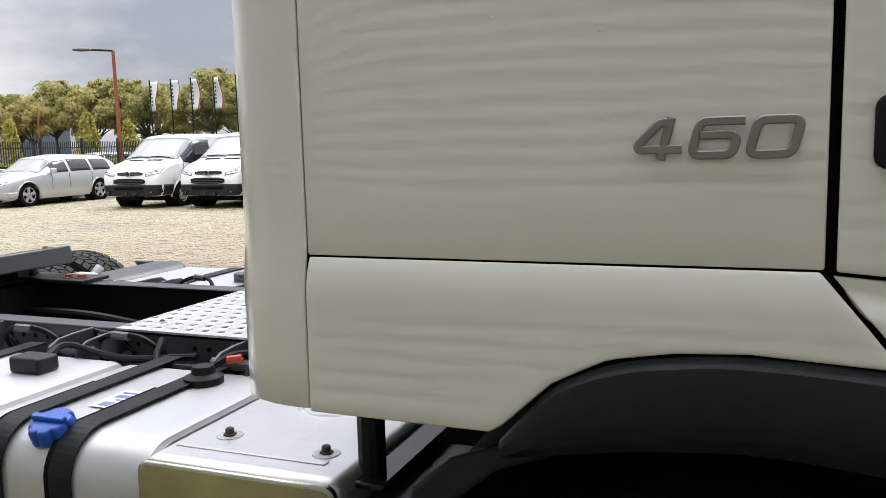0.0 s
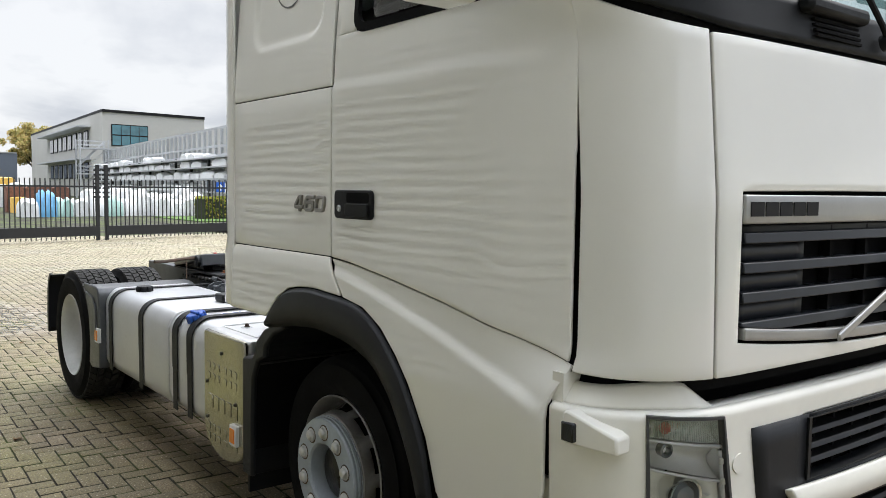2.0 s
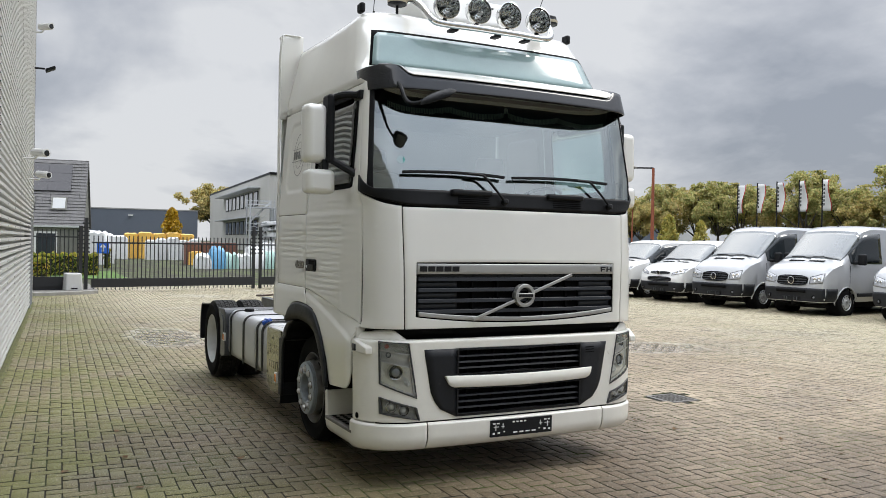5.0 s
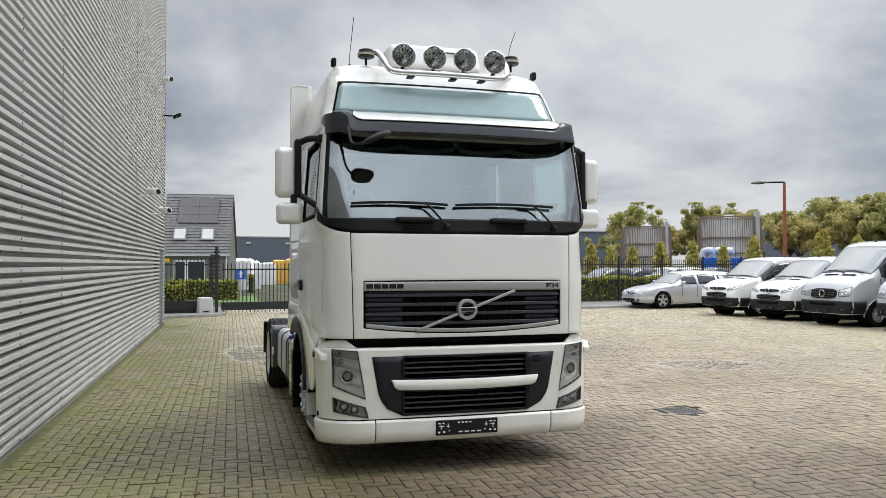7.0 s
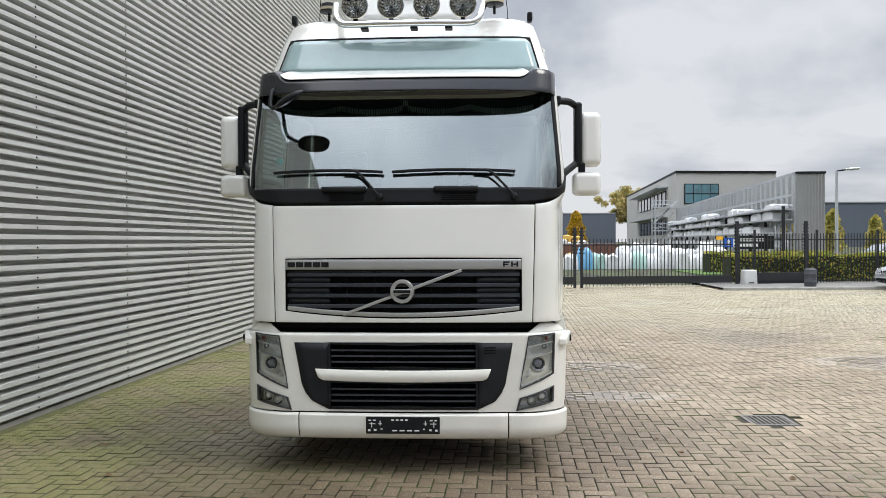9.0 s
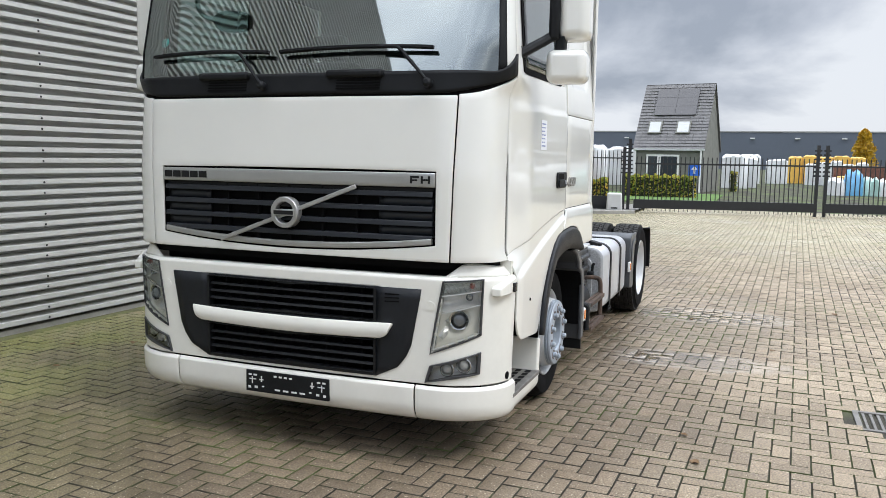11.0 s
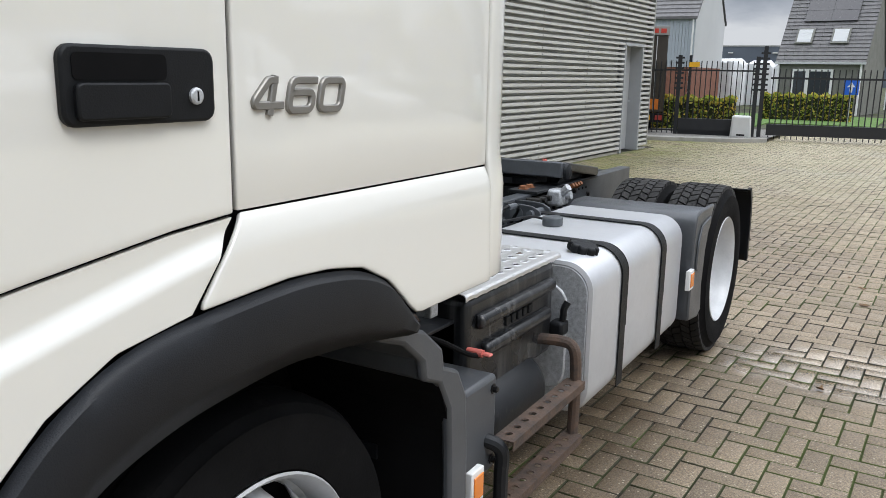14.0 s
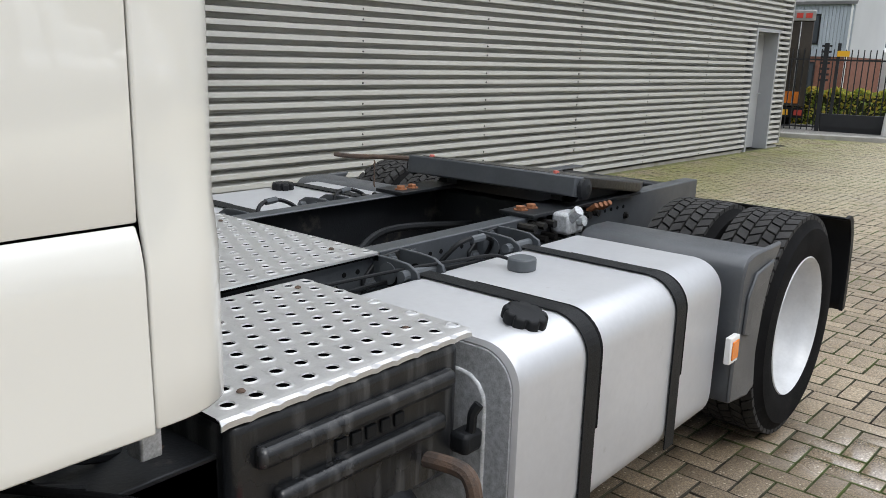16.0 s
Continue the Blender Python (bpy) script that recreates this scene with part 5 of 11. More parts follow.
    # lower lip in three sections
    for a, b in ((-1.0, -0.568), (-0.562, 0.562), (0.568, 1.0)):
        bm = bmesh.new()
        def lip(t, u):
            z = 0.245 + (0.462 - 0.245) * u
            v = t * 1.385
            o = 0.018 - 0.035 * max(0, (0.3 - u) / 0.3) ** 2 - 0.018 * max(0, (u - 0.9) / 0.1) ** 2
            return front(v, z, o)
        sheet(bm, lip, span(a, b, 24), span(0, 1, 12))
        part("lower_lip", outward(bm), "paint_low", bumper, smooth=True, solid=0.012, bevel=0.003)
    bm = bmesh.new()
    sheet(bm, lambda y, z: front(y, z, 0.003), span(-0.56, 0.56, 20), span(0.462, 0.472, 1))
    part("lip_gap", outward(bm), "gap", bumper)
    # underside
    bm = bmesh.new()
    sheet(bm, lambda t, u: front(t * 1.3, 0.25, -0.02 - 0.35 * u), span(-1, 1, 30), span(0, 1, 2))
    part("under_tray", bm, "gap", bumper, solid=0.01)
    # towing eye covers and bumper holes
    for s in (-1, 1):
        bm = bmesh.new()
        patch(bm, [(s * 0.865 + 0.026 * math.cos(a), 0.90 + 0.026 * math.sin(a)) for a in np.linspace(0, 2 * math.pi, 20, endpoint=False)], 0.004, 0.004)
        part("round_cover", bm, "paint_low", bumper)
        # hole drawn as a flat patch in shade colour
        bm = bmesh.new()
        patch(bm, [(s * 1.29 + 0.022 * math.cos(a), 0.50 + 0.022 * math.sin(a)) for a in np.linspace(0, 2 * math.pi, 20, endpoint=False)], 0.002, 0.004)
        part("round_hole", bm, "gap", bumper)
        # side marker block
        bm = bmesh.new()
        prism(bm, [(1.475, 0.955), (1.475, 1.0), (1.345, 1.052), (1.333, 1.045), (1.333, 0.965)], s * 1.17, s * 1.268, "y")
        for v in bm.verts:
            if v.co.x > 1.4 and abs(v.co.y) > 1.2:
                v.co.y = s * 1.222
        mk = part("marker_block", bm, "paint_low", bumper, "white block with dark side lens", bevel=0.012)
        part("marker_lens", boxbm(1.331, 1.372, min(s * 1.225, s * 1.271), max(s * 1.225, s * 1.271), 0.972, 1.022), "black_gloss", mk, bevel=0.004)

    # headlamps and fog lamps
    M["projector"] = material("projector_glass", (0.20, 0.22, 0.25), 0.08, metal=0.5, coat=1.0, rough_var=0.02)
    M["lamp_bezel"] = material("satin_lamp_bezel", (0.80, 0.78, 0.70), 0.25, metal=0.05, amount=0.12, scale=20, fine=60, rough_var=0.08)
    # pale, mostly matte colour stands in for bright sky mirrored in the reflectors
    M["lamp_shell"] = material("bright_lamp_shell", (0.86, 0.86, 0.85), 0.2, metal=0.2, amount=0.1, scale=15, fine=60, bump=0.2, bump_scale=30)
    M["lamp_rim"] = material("grey_lamp_rim", (0.045, 0.046, 0.048), 0.45, metal=0.0, amount=0.15)
    for s in (-1, 1):
        hl = [(s * v, z) for v, z in HL]
        def q(u, w, k=hl):
            """A point of the lamp: u from its outer to its inner edge, w from its top to its foot."""
            return tuple((k[0][i] + (k[1][i] - k[0][i]) * u) * (1 - w) + (k[3][i] + (k[2][i] - k[3][i]) * u) * w for i in (0, 1))
        def field(u0, u1, w0, w1, depth, n=14):
            bm = bmesh.new()
            sheet(bm, lambda u, w: front(*q(u0 + (u1 - u0) * u, w0 + (w1 - w0) * w), depth(u, w)), span(0, 1, n), span(0, 1, n))
            return outward(bm)
        bm = bmesh.new()
        frame_strip(bm, hl, 0.008, 0.006, 0.022)
        lamp = part("headlamp", bm, "lamp_rim", truck, "large clear headlamp with chrome reflectors")
        bm = bmesh.new()
        edge = dense(shrink(hl, 0.97), 0.04)
        mid = (sum(p[0] for p in hl) / 4, sum(p[1] for p in hl) / 4)
        loft(bm, [[front(mid[0] + (p[0] - mid[0]) * k, mid[1] + (p[1] - mid[1]) * k, o) for p in edge] for k, o in ((1.0, -0.002), (0.97, -0.05), (0.94, -0.105), (0.6, -0.12), (0.05, -0.12))], cap=False)
        part("lamp_back", bm, "lamp_shell", lamp, smooth=True)
        # indicator: a shallow bright field behind fine upright flutes, orange bulb glowing through at one side
        part("indicator", field(0.05, 0.95, 0.03, 0.195, lambda u, w: -0.018 - 0.022 * math.sin(math.pi * w)), "lamp_shell", lamp, smooth=True)
        bm = bmesh.new()
        for k in range(30):
            u = 0.07 + 0.86 * k / 29
            rod(bm, front(*q(u, 0.04), -0.010), front(*q(u, 0.185), -0.010), 0.0022, 5)
        tagged(part("flute", bm, "lens", lamp), kind="stuff")
        bm = bmesh.new()
        bmesh.ops.create_uvsphere(bm, u_segments=12, v_segments=8, radius=0.016, matrix=Matrix.Translation(front(*q(0.26, 0.11), -0.026)))
        part("bulb", bm, "pinkred", lamp, smooth=True)
        bm = bmesh.new()
        tube(bm, [front(*q(u, 0.212), -0.012) for u in span(0.03, 0.97, 8)], 0.0045, 8)
        part("lamp_divider", bm, "lamp_shell", lamp, smooth=True)
        # upper reflector: a scooped mirror with a vertical fold and a small bulb in a round socket
        part("upper_reflector", field(0.04, 0.95, 0.225, 0.445, lambda u, w: -0.02 - 0.075 * math.sin(math.pi * min(1, w * 0.92 + 0.04)) * (0.55 + 0.45 * math.sin(math.pi * min(1, 1.25 * u)))), "lamp_shell", lamp, smooth=True)
        bm = bmesh.new()
        lathe(bm, front(*q(0.27, 0.30), -0.055), (1, s * 0.25, 0), [(0.0, 0.02), (0.02, 0.02), (0.022, 0.013), (0.005, 0.011)], 18, cap=False)
        part("bulb_socket", bm, "projector", lamp, smooth=True)
        bm = bmesh.new()
        tube(bm, [front(*q(u, 0.455), -0.012) for u in span(0.03, 0.90, 8)], 0.004, 8)
        part("lamp_divider", bm, "lamp_shell", lamp, smooth=True)
        # cream bezel dished round the projector
        c_u, c_w = 0.46, 0.635
        def dish(u, w):
            uu, ww = 0.03 + 0.90 * u, 0.465 + 0.475 * w
            d = math.hypot((uu - c_u) * 0.23, (ww - c_w) * 0.37)
            return -0.026 - 0.055 * math.exp(-(d / 0.062) ** 4) - 0.03 * max(0, 0.12 - u)
        part("bezel", field(0.03, 0.93, 0.465, 0.94, dish, 26), "lamp_bezel", lamp, "satin cream bezel", smooth=True)
        c = front(*q(c_u, c_w), -0.078)
        bm = bmesh.new()
        lathe(bm, c, (1, s * 0.25, 0), [(0.0, 0.062), (0.036, 0.058), (0.052, 0.052), (0.05, 0.045), (0.02, 0.04)], 32, cap=False)
        part("projector_ring", bm, "chrome", lamp, smooth=True)
        bm = bmesh.new()
        lathe(bm, c, (1, s * 0.25, 0), [(0.0, 0.042), (0.034, 0.040), (0.05, 0.028), (0.056, 0.001)], 24)
        part("projector_lens", bm, "projector", lamp, smooth=True)
        # small side cell with a folded mirror
        part("side_cell", field(0.70, 0.90, 0.56, 0.86, lambda u, w: -0.018 - 0.05 * abs(u - 0.45) - 0.02 * math.sin(7 * w)), "lamp_shell", lamp)
        # clear bars with clips along the inner and lower edge
        for line in ([q(0.955, w) for w in span(0.24, 0.95, 10)], [q(u, 0.955) for u in span(0.03, 0.95, 10)]):
            bm = bmesh.new()
            tube(bm, [front(*p, -0.014) for p in line], 0.0065, 8)
            bar = part("edge_bar", bm, "lamp_shell", lamp, smooth=True)
            for k in range(1, 9, 2):
                p = front(*line[k], -0.008)
                part("clip", boxbm(p.x - 0.006, p.x + 0.004, p.y - 0.009, p.y + 0.009, p.z - 0.009, p.z + 0.009), "lamp_bezel", bar, bevel=0.003)
        bm = bmesh.new()
        sheet_poly(bm, hl, 0.002, 12)
        le = part("lens_cover", outward(bm), "lens", lamp, "clear polycarbonate lens", smooth=True)
        le.visible_shadow = False
        fg = [(s * v, z) for v, z in FOG]
        bm = bmesh.new()
        frame_strip(bm, fg, 0.017, 0.010, 0.03)
        fog = part("fog_lamp", bm, "lamp_rim", truck, "small clear fog lamp in a grey frame", bevel=0.003)
        bm = bmesh.new()
        sheet(bm, lambda u, w: front(*q(u, w, fg), -0.035 - 0.03 * math.sin(math.pi * w)), span(0, 1, 10), span(0, 1, 8))
        part("lamp_back", outward(bm), "lamp_shell", fog, smooth=True)
        for u, r in ((0.28, 0.040), (0.62, 0.037)):
            c = front(*q(u, 0.5, fg), -0.05)
            bm = bmesh.new()
            lathe(bm, c, (1, s * 0.2, 0), [(0.0, r), (0.03, r * 1.05), (0.032, r * 0.92), (0.012, r * 0.75), (-0.004, r * 0.5), (-0.008, 0.001)], 24, cap=False)
            br = part("bulb_ring", bm, "chrome", fog, smooth=True)
            bm = bmesh.new()
            lathe(bm, c, (1, s * 0.2, 0), [(-0.006, 0.4 * r), (0.018, 0.62 * r), (0.03, 0.35 * r), (0.033, 0.001)], 16)
            part("bulb", bm, "lamp_shell", br, smooth=True)
        bm = bmesh.new()
        sheet_poly(bm, fg, 0.002, 6)
        le = part("lens_cover", outward(bm), "lens", fog, smooth=True)
        le.visible_shadow = False

    # empty number plate holder with clips
    bm = boxbm(1.612, 1.632, -0.275, 0.275, 0.312, 0.438)
    plate = part("plate_holder", bm, "black", truck, "empty black number plate holder with pale clips", bevel=0.004)
    for k in range(4):
        y = -0.075 + k * 0.034
        part("clip", boxbm(1.632, 1.6345, y - 0.010, y + 0.010, 0.410, 0.421), "white", plate, bevel=0.002)
        y = -0.06 + k * 0.055
        part("slot", boxbm(1.632, 1.6345, y - 0.018, y + 0.018, 0.332, 0.342), "white", plate, bevel=0.002)
    for s in (-1, 1):
        for y0, y1, z0, z1 in ((0.235, 0.255, 0.408, 0.418), (0.20, 0.222, 0.408, 0.418), (0.205, 0.25, 0.385, 0.390), (0.228, 0.234, 0.36, 0.40), (0.24, 0.258, 0.332, 0.346), (0.195, 0.215, 0.335, 0.348), (0.165, 0.172, 0.375, 0.41), (0.155, 0.182, 0.385, 0.391), (0.15, 0.165, 0.345, 0.352)):
            part("clip", boxbm(1.632, 1.6345, *sorted((s * y0, s * y1)), z0, z1), "white", plate)

    # entry steps
    for s in (-1, 1):
        lo, hi = (lambda a, b: (min(s * a, s * b), max(s * a, s * b)))(1.0, 1.225)
        bm = boxbm(0.66, 1.27, *sorted((s * 0.93, s * 0.95)), 0.36, 0.70)
        step = part("step_well", bm, "paint_low", truck, "white entry step well with metal tread")
        bm = bmesh.new()
        prism(bm, [(0.655, 0.575), (0.70, 0.575), (0.72, 0.37), (0.70, 0.33), (0.67, 0.33)], s * 0.95, s * 1.235, "y")
        part("rear_cheek", bm, "paint_low", step, bevel=0.012)
        bm = bmesh.new()
        sheet(bm, lambda x, z: Vector((x, s * (1.238 - 0.05 * max(0, (0.32 - z) / 0.08) ** 2), z)), span(0.70, 1.27, 8), span(0.245, 0.355, 6))
        part("lower_side", outward(bm, (1, 0, 0.3)), "paint_low", step, smooth=True, solid=0.012, bevel=0.003)
        bm = boxbm(0.70, 1.27, *sorted((s * 0.95, s * 1.245)), 0.355, 0.378)
        tr = part("tread", bm, "grate", step, "worn dark metal tread with slots", bevel=0.004)
        # slots are thin near-black plates on the tread, shade by colour
        for i in range(7):
            for j in range(4):
                bm = bmesh.new()
                x, y = 0.76 + i * 0.075, s * (1.0 + j * 0.062)
                prism(bm, rounded(x - 0.030, x + 0.030, y - 0.017, y + 0.017, 0.015, 4), 0.378, 0.380, "z")
                part("tread_hole", bm, "gap", tr)
        bm = boxbm(1.25, 1.29, *sorted((s * 0.9, s * 1.22)), 0.36, 1.13)
        part("step_front", bm, "paint_low", step)
        # near-black block added as the shade behind the step
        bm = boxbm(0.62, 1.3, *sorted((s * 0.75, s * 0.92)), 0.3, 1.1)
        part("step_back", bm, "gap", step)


build_bumper()

# ---------------------------------------------------------------- the truck: mirrors, wipers, roof lamps, marks, interior


def build_mirrors():
    for s in (-1, 1):
        name = "dark" if s > 0 else "pale"
        def shell(cx, cy, cz, w, h, d):
            bm = bmesh.new()
            box(bm, cx - d / 2, cx + d / 2, cy - w / 2, cy + w / 2, cz - h / 2, cz + h / 2)
            return bm
        bm = shell(0.985, s * 1.462, 2.555, 0.19, 0.45, 0.15)
        for v in bm.verts:
            if v.co.x > 1.0:
                v.co.y += -s * 0.01 if abs(v.co.y) > 1.46 else s * 0.015
                v.co.z += 0.012 if v.co.z < 2.5 else -0.012
        mirror = part("mirror", bm, "paint", truck, "white door mirror housing on black arms", bevel=0.05, seg=6, smooth=True, angle=80)
        bm = boxbm(0.895, 0.918, *sorted((s * 1.385, s * 1.54)), 2.35, 2.76)
        part("mirror_glass", bm, "chrome", mirror, bevel=0.008)
        bm = shell(1.0, s * 1.432, 2.195, 0.225, 0.185, 0.16)
        part("wide_mirror", bm, "paint", mirror, "small white wide-angle mirror", bevel=0.045, seg=6, smooth=True, angle=80)
        for line in (((1.19, s * 1.185, 2.835), (1.12, s * 1.28, 2.84), (1.04, s * 1.35, 2.815)), ((1.03, s * 1.36, 2.37), (1.10, s * 1.30, 2.32), (1.22, s * 1.195, 2.235))):
            bm = bmesh.new()
            tube(bm, bend(line, 5), 0.028, 10)
            part("arm", bm, "black", mirror, smooth=True)
        post = boxbm(0.945, 1.085, *sorted((s * 1.335, s * 1.392)), 2.335, 2.845)
        part("arm_post", post, "black", mirror, bevel=0.02, seg=3)
        bm = boxbm(1.19, 1.27, *sorted((s * 1.16, s * 1.225)), 2.17, 2.30)
        part("lower_bracket", bm, "black", mirror, bevel=0.012)
        bm = boxbm(1.12, 1.24, *sorted((s * 1.15, s * 1.21)), 2.80, 2.87)
        part("upper_bracket", bm, "black", mirror, bevel=0.012)
        bm = boxbm(0.98, 1.05, *sorted((s * 1.37, s * 1.42)), 2.26, 2.36)
        part("link", bm, "black", mirror, bevel=0.006)
    # kerb mirror over the windscreen on the passenger side
    bm = bmesh.new()
    m = pose(1.73, -0.81, 2.775, 21, 22, -25)
    bmesh.ops.create_uvsphere(bm, u_segments=24, v_segments=14, radius=1.0)
    for v in bm.verts:
        # a shallow bowl with a flat face underneath
        x, y, z = v.co
        v.co = m @ Vector((0.078 * math.copysign(abs(x) ** 0.75, x), 0.135 * math.copysign(abs(y) ** 0.8, y), 0.036 * z if z > 0 else 0.010 * z))
    km = part("kerb_mirror", bm, "black", truck, "black kerb mirror on a curved arm", smooth=True)
    bm = bmesh.new()
    tube(bm, bend([(1.40, -0.99, 2.93), (1.50, -1.0, 2.87), (1.58, -0.99, 2.76), (1.63, -0.95, 2.735), (1.69, -0.89, 2.75)], 6), 0.015, 8)
    part("arm", bm, "black", km, smooth=True)
    bm = bmesh.new()
    prism(bm, rounded(-0.055, 0.055, -0.09, 0.09, 0.03, 5), -0.0125, -0.0105, "z")
    bmesh.ops.transform(bm, matrix=m, verts=bm.verts[:])
    part("mirror_glass", bm, "black_gloss", km)


build_mirrors()


def build_wipers():
    for y0, y1, y2 in ((-0.98, -0.37, -0.17), (-0.08, 0.62, 0.83)):
        bm = bmesh.new()
        pts = [front(y2, 2.062, 0.035), front(y2 - 0.035, 2.105, 0.045), front(y1 + 0.05, 2.235, 0.045), front(y1, 2.258, 0.042), front(y1 - 0.09, 2.262, 0.036)]
        tube(bm, bend(pts, 4), 0.0095, 8)
        w = part("wiper", bm, "black", truck, "black windscreen wiper parked low on the screen", smooth=True)
        bm = bmesh.new()
        lathe(bm, front(y2, 2.062, 0.02), (1, 0, 0.2), [(0, 0.026), (0.035, 0.024), (0.045, 0.012)], 14)
        part("pivot", bm, "black", w, smooth=True)
        bm = bmesh.new()
        a, b = y0, y1 + 0.22
        f = loft(bm, [[front(y, 2.245 + 0.015 * k, 0.012), front(y, 2.250 + 0.015 * k, 0.034), front(y, 2.262 + 0.015 * k, 0.034), front(y, 2.265 + 0.015 * k, 0.012)] for y, k in [(y, 1 - ((y - (a + b) / 2) / ((b - a) / 2)) ** 2) for y in span(a, b, 16)]])
        bmesh.ops.recalc_face_normals(bm, faces=f)
        part("blade", bm, "black", w)


build_wipers()


def build_roof_gear():
    bm = bmesh.new()
    left = [(0.80, -0.62, 3.72), (0.86, -0.62, 3.71), (0.98, -0.605, 3.64), (1.06, -0.585, 3.56), (1.09, -0.55, 3.505), (1.10, -0.47, 3.485)]
    pts = left + [(1.125, -0.2, 3.482), (1.13, 0, 3.481)] + [(x, -y, z) for x, y, z in ([(1.125, -0.2, 3.482)] + left[::-1])]
    tube(bm, bend(pts, 6), 0.028, 14)
    bar = part("lamp_bar", bm, "chrome", truck, "polished steel lamp bar across the roof", smooth=True)
    for y in (-0.35, 0.05, 0.33):
        part("bar_bracket", boxbm(1.0, 1.10, y - 0.03, y + 0.03, 3.446, 3.468), "black", bar, bevel=0.006)
    for y in (-0.425, -0.135, 0.155, 0.445):
        c = Vector((1.02, y, 3.637))
        bm = bmesh.new()
        lathe(bm, c, (1, 0, 0), [(-0.04, 0.02), (-0.035, 0.05), (0.0, 0.09), (0.06, 0.108), (0.085, 0.110), (0.088, 0.104), (0.075, 0.098)], 36, cap=False)
        lamp = part("spot_lamp", bm, "chrome", bar, "round chrome spot lamp with clear lens", smooth=True)
        bm = bmesh.new()
        rings = [ring(c + Vector((d, 0, 0)), (1, 0, 0), r, 40) for d, r in ((-0.012, 0.012), (-0.008, 0.032), (0.005, 0.052), (0.028, 0.075), (0.05, 0.089), (0.076, 0.1))]
        for k, rg in enumerate(rings[1:-1]):
            for i in range(40):
                rg[i] = rg[i] + Vector((0.006 * ((i // 2 + k) % 2), 0, 0))
        loft(bm, rings, cap=False)
        part("reflector", bm, "chrome", lamp)
        bm = bmesh.new()
        lathe(bm, c, (1, 0, 0), [(-0.01, 0.016), (0.035, 0.014), (0.04, 0.008)], 16)
        part("bulb_cap", bm, "mesh_dark", lamp, smooth=True)
        bm = bmesh.new()
        lathe(bm, c, (1, 0, 0), [(0.076, 0.099), (0.086, 0.085), (0.092, 0.05), (0.094, 0.001)], 36, cap=False)
        g = part("lens", bm, "lens", lamp, smooth=True)
        g.visible_shadow = False
        bm = bmesh.new()
        rod(bm, (1.06, y, 3.50), (1.05, y, 3.535), 0.02, 12)
        part("foot", bm, "black", lamp)
    for s, x in ((-1, 0.735), (1, 0.86)):
        bm = bmesh.new()
        lathe(bm, (x, s * 0.70, 3.615), (0, 0, 1), [(0, 0.012), (0.075, 0.012)], 10)
        bc = part("beacon", bm, "black", truck, "flat amber beacon with pale band on a stem")
        bm = bmesh.new()
        lathe(bm, (x, s * 0.70, 3.68), (0, 0, 1), [(0, 0.06), (0.008, 0.078), (0.045, 0.078), (0.052, 0.07), (0.075, 0.066), (0.082, 0.05)], 28)
        part("beacon_body", bm, "grey_plastic", bc, smooth=True)
        bm = bmesh.new()
        lathe(bm, (x, s * 0.70, 3.70), (0, 0, 1), [(0, 0.0795), (0.022, 0.0795)], 28)
        M["beacon_lens"] = M.get("beacon_lens") or material("beacon_lens", (0.5, 0.44, 0.32), 0.25, amount=0.1)
        part("beacon_lens", bm, "beacon_lens", bc, smooth=True)
        bm = bmesh.new()
        tube(bm, bend([(0.53, s * 0.82, 3.60), (0.53, s * 0.82, 3.72), (0.55, s * 0.805, 3.9), (0.585, s * 0.79 if s < 0 else s * 0.86, 4.1)], 4), 0.0035, 6)
        an = part("aerial", bm, "black", truck, "thin black whip aerial")
        bm = bmesh.new()
        lathe(bm, (0.53, s * 0.82, 3.58), (0, 0, 1), [(0, 0.02), (0.06, 0.016), (0.09, 0.008)], 12)
        part("aerial_base", bm, "black", an)
        bm = boxbm(0.66, 0.75, s * 1.0 - 0.022, s * 1.0 + 0.022, 3.585, 3.665)
        part("roof_marker", bm, "black", truck, "small black marker lamp on the roof edge", bevel=0.016, seg=3)
    # roof cooling unit
    bm = bmesh.new()
    box(bm, 0.12, 0.80, -0.49, 0.44, 3.60, 3.86)
    for v in bm.verts:
        if v.co.z > 3.7:
            v.co.x += 0.06 if v.co.x < 0.4 else -0.10
            v.co.y *= 0.96
    ac = part("roof_cooler", bm, "white", truck, "white roof cooling unit behind the lamps", bevel=0.06, seg=4)
    part("cooler_lettering", boxbm(0.742, 0.752, -0.06, 0.20, 3.775, 3.79), "decal_grey", ac)


build_roof_gear()


def ribbon(bm, line, width, height, closed=False):
    """A raised flat stroke with chamfered edges along a line in the xy plane."""
    pts = [Vector((x, y, 0)) for x, y in line]
    n = len(pts)
    rows = []
    for i, p in enumerate(pts):
        a = pts[i - 1] if (i > 0 or closed) else None
        b = pts[(i + 1) % n] if (i < n - 1 or closed) else None
        d0 = (p - a).normalized() if a is not None else (b - p).normalized()
        d1 = (b - p).normalized() if b is not None else d0
        n0, n1 = Vector((-d0.y, d0.x, 0)), Vector((-d1.y, d1.x, 0))
        m = (n0 + n1).normalized()
        m *= width / 2 / max(0.5, m.dot(n0))
        up = Vector((0, 0, 1))
        rows.append([p + m - up * 0.006, p + m + up * (height - 0.002), p + m * 0.7 + up * height, p - m * 0.7 + up * height, p - m + up * (height - 0.002), p - m - up * 0.006])
    if closed:
        rows.append(rows[0])
    loft(bm, rows, cap=not closed)


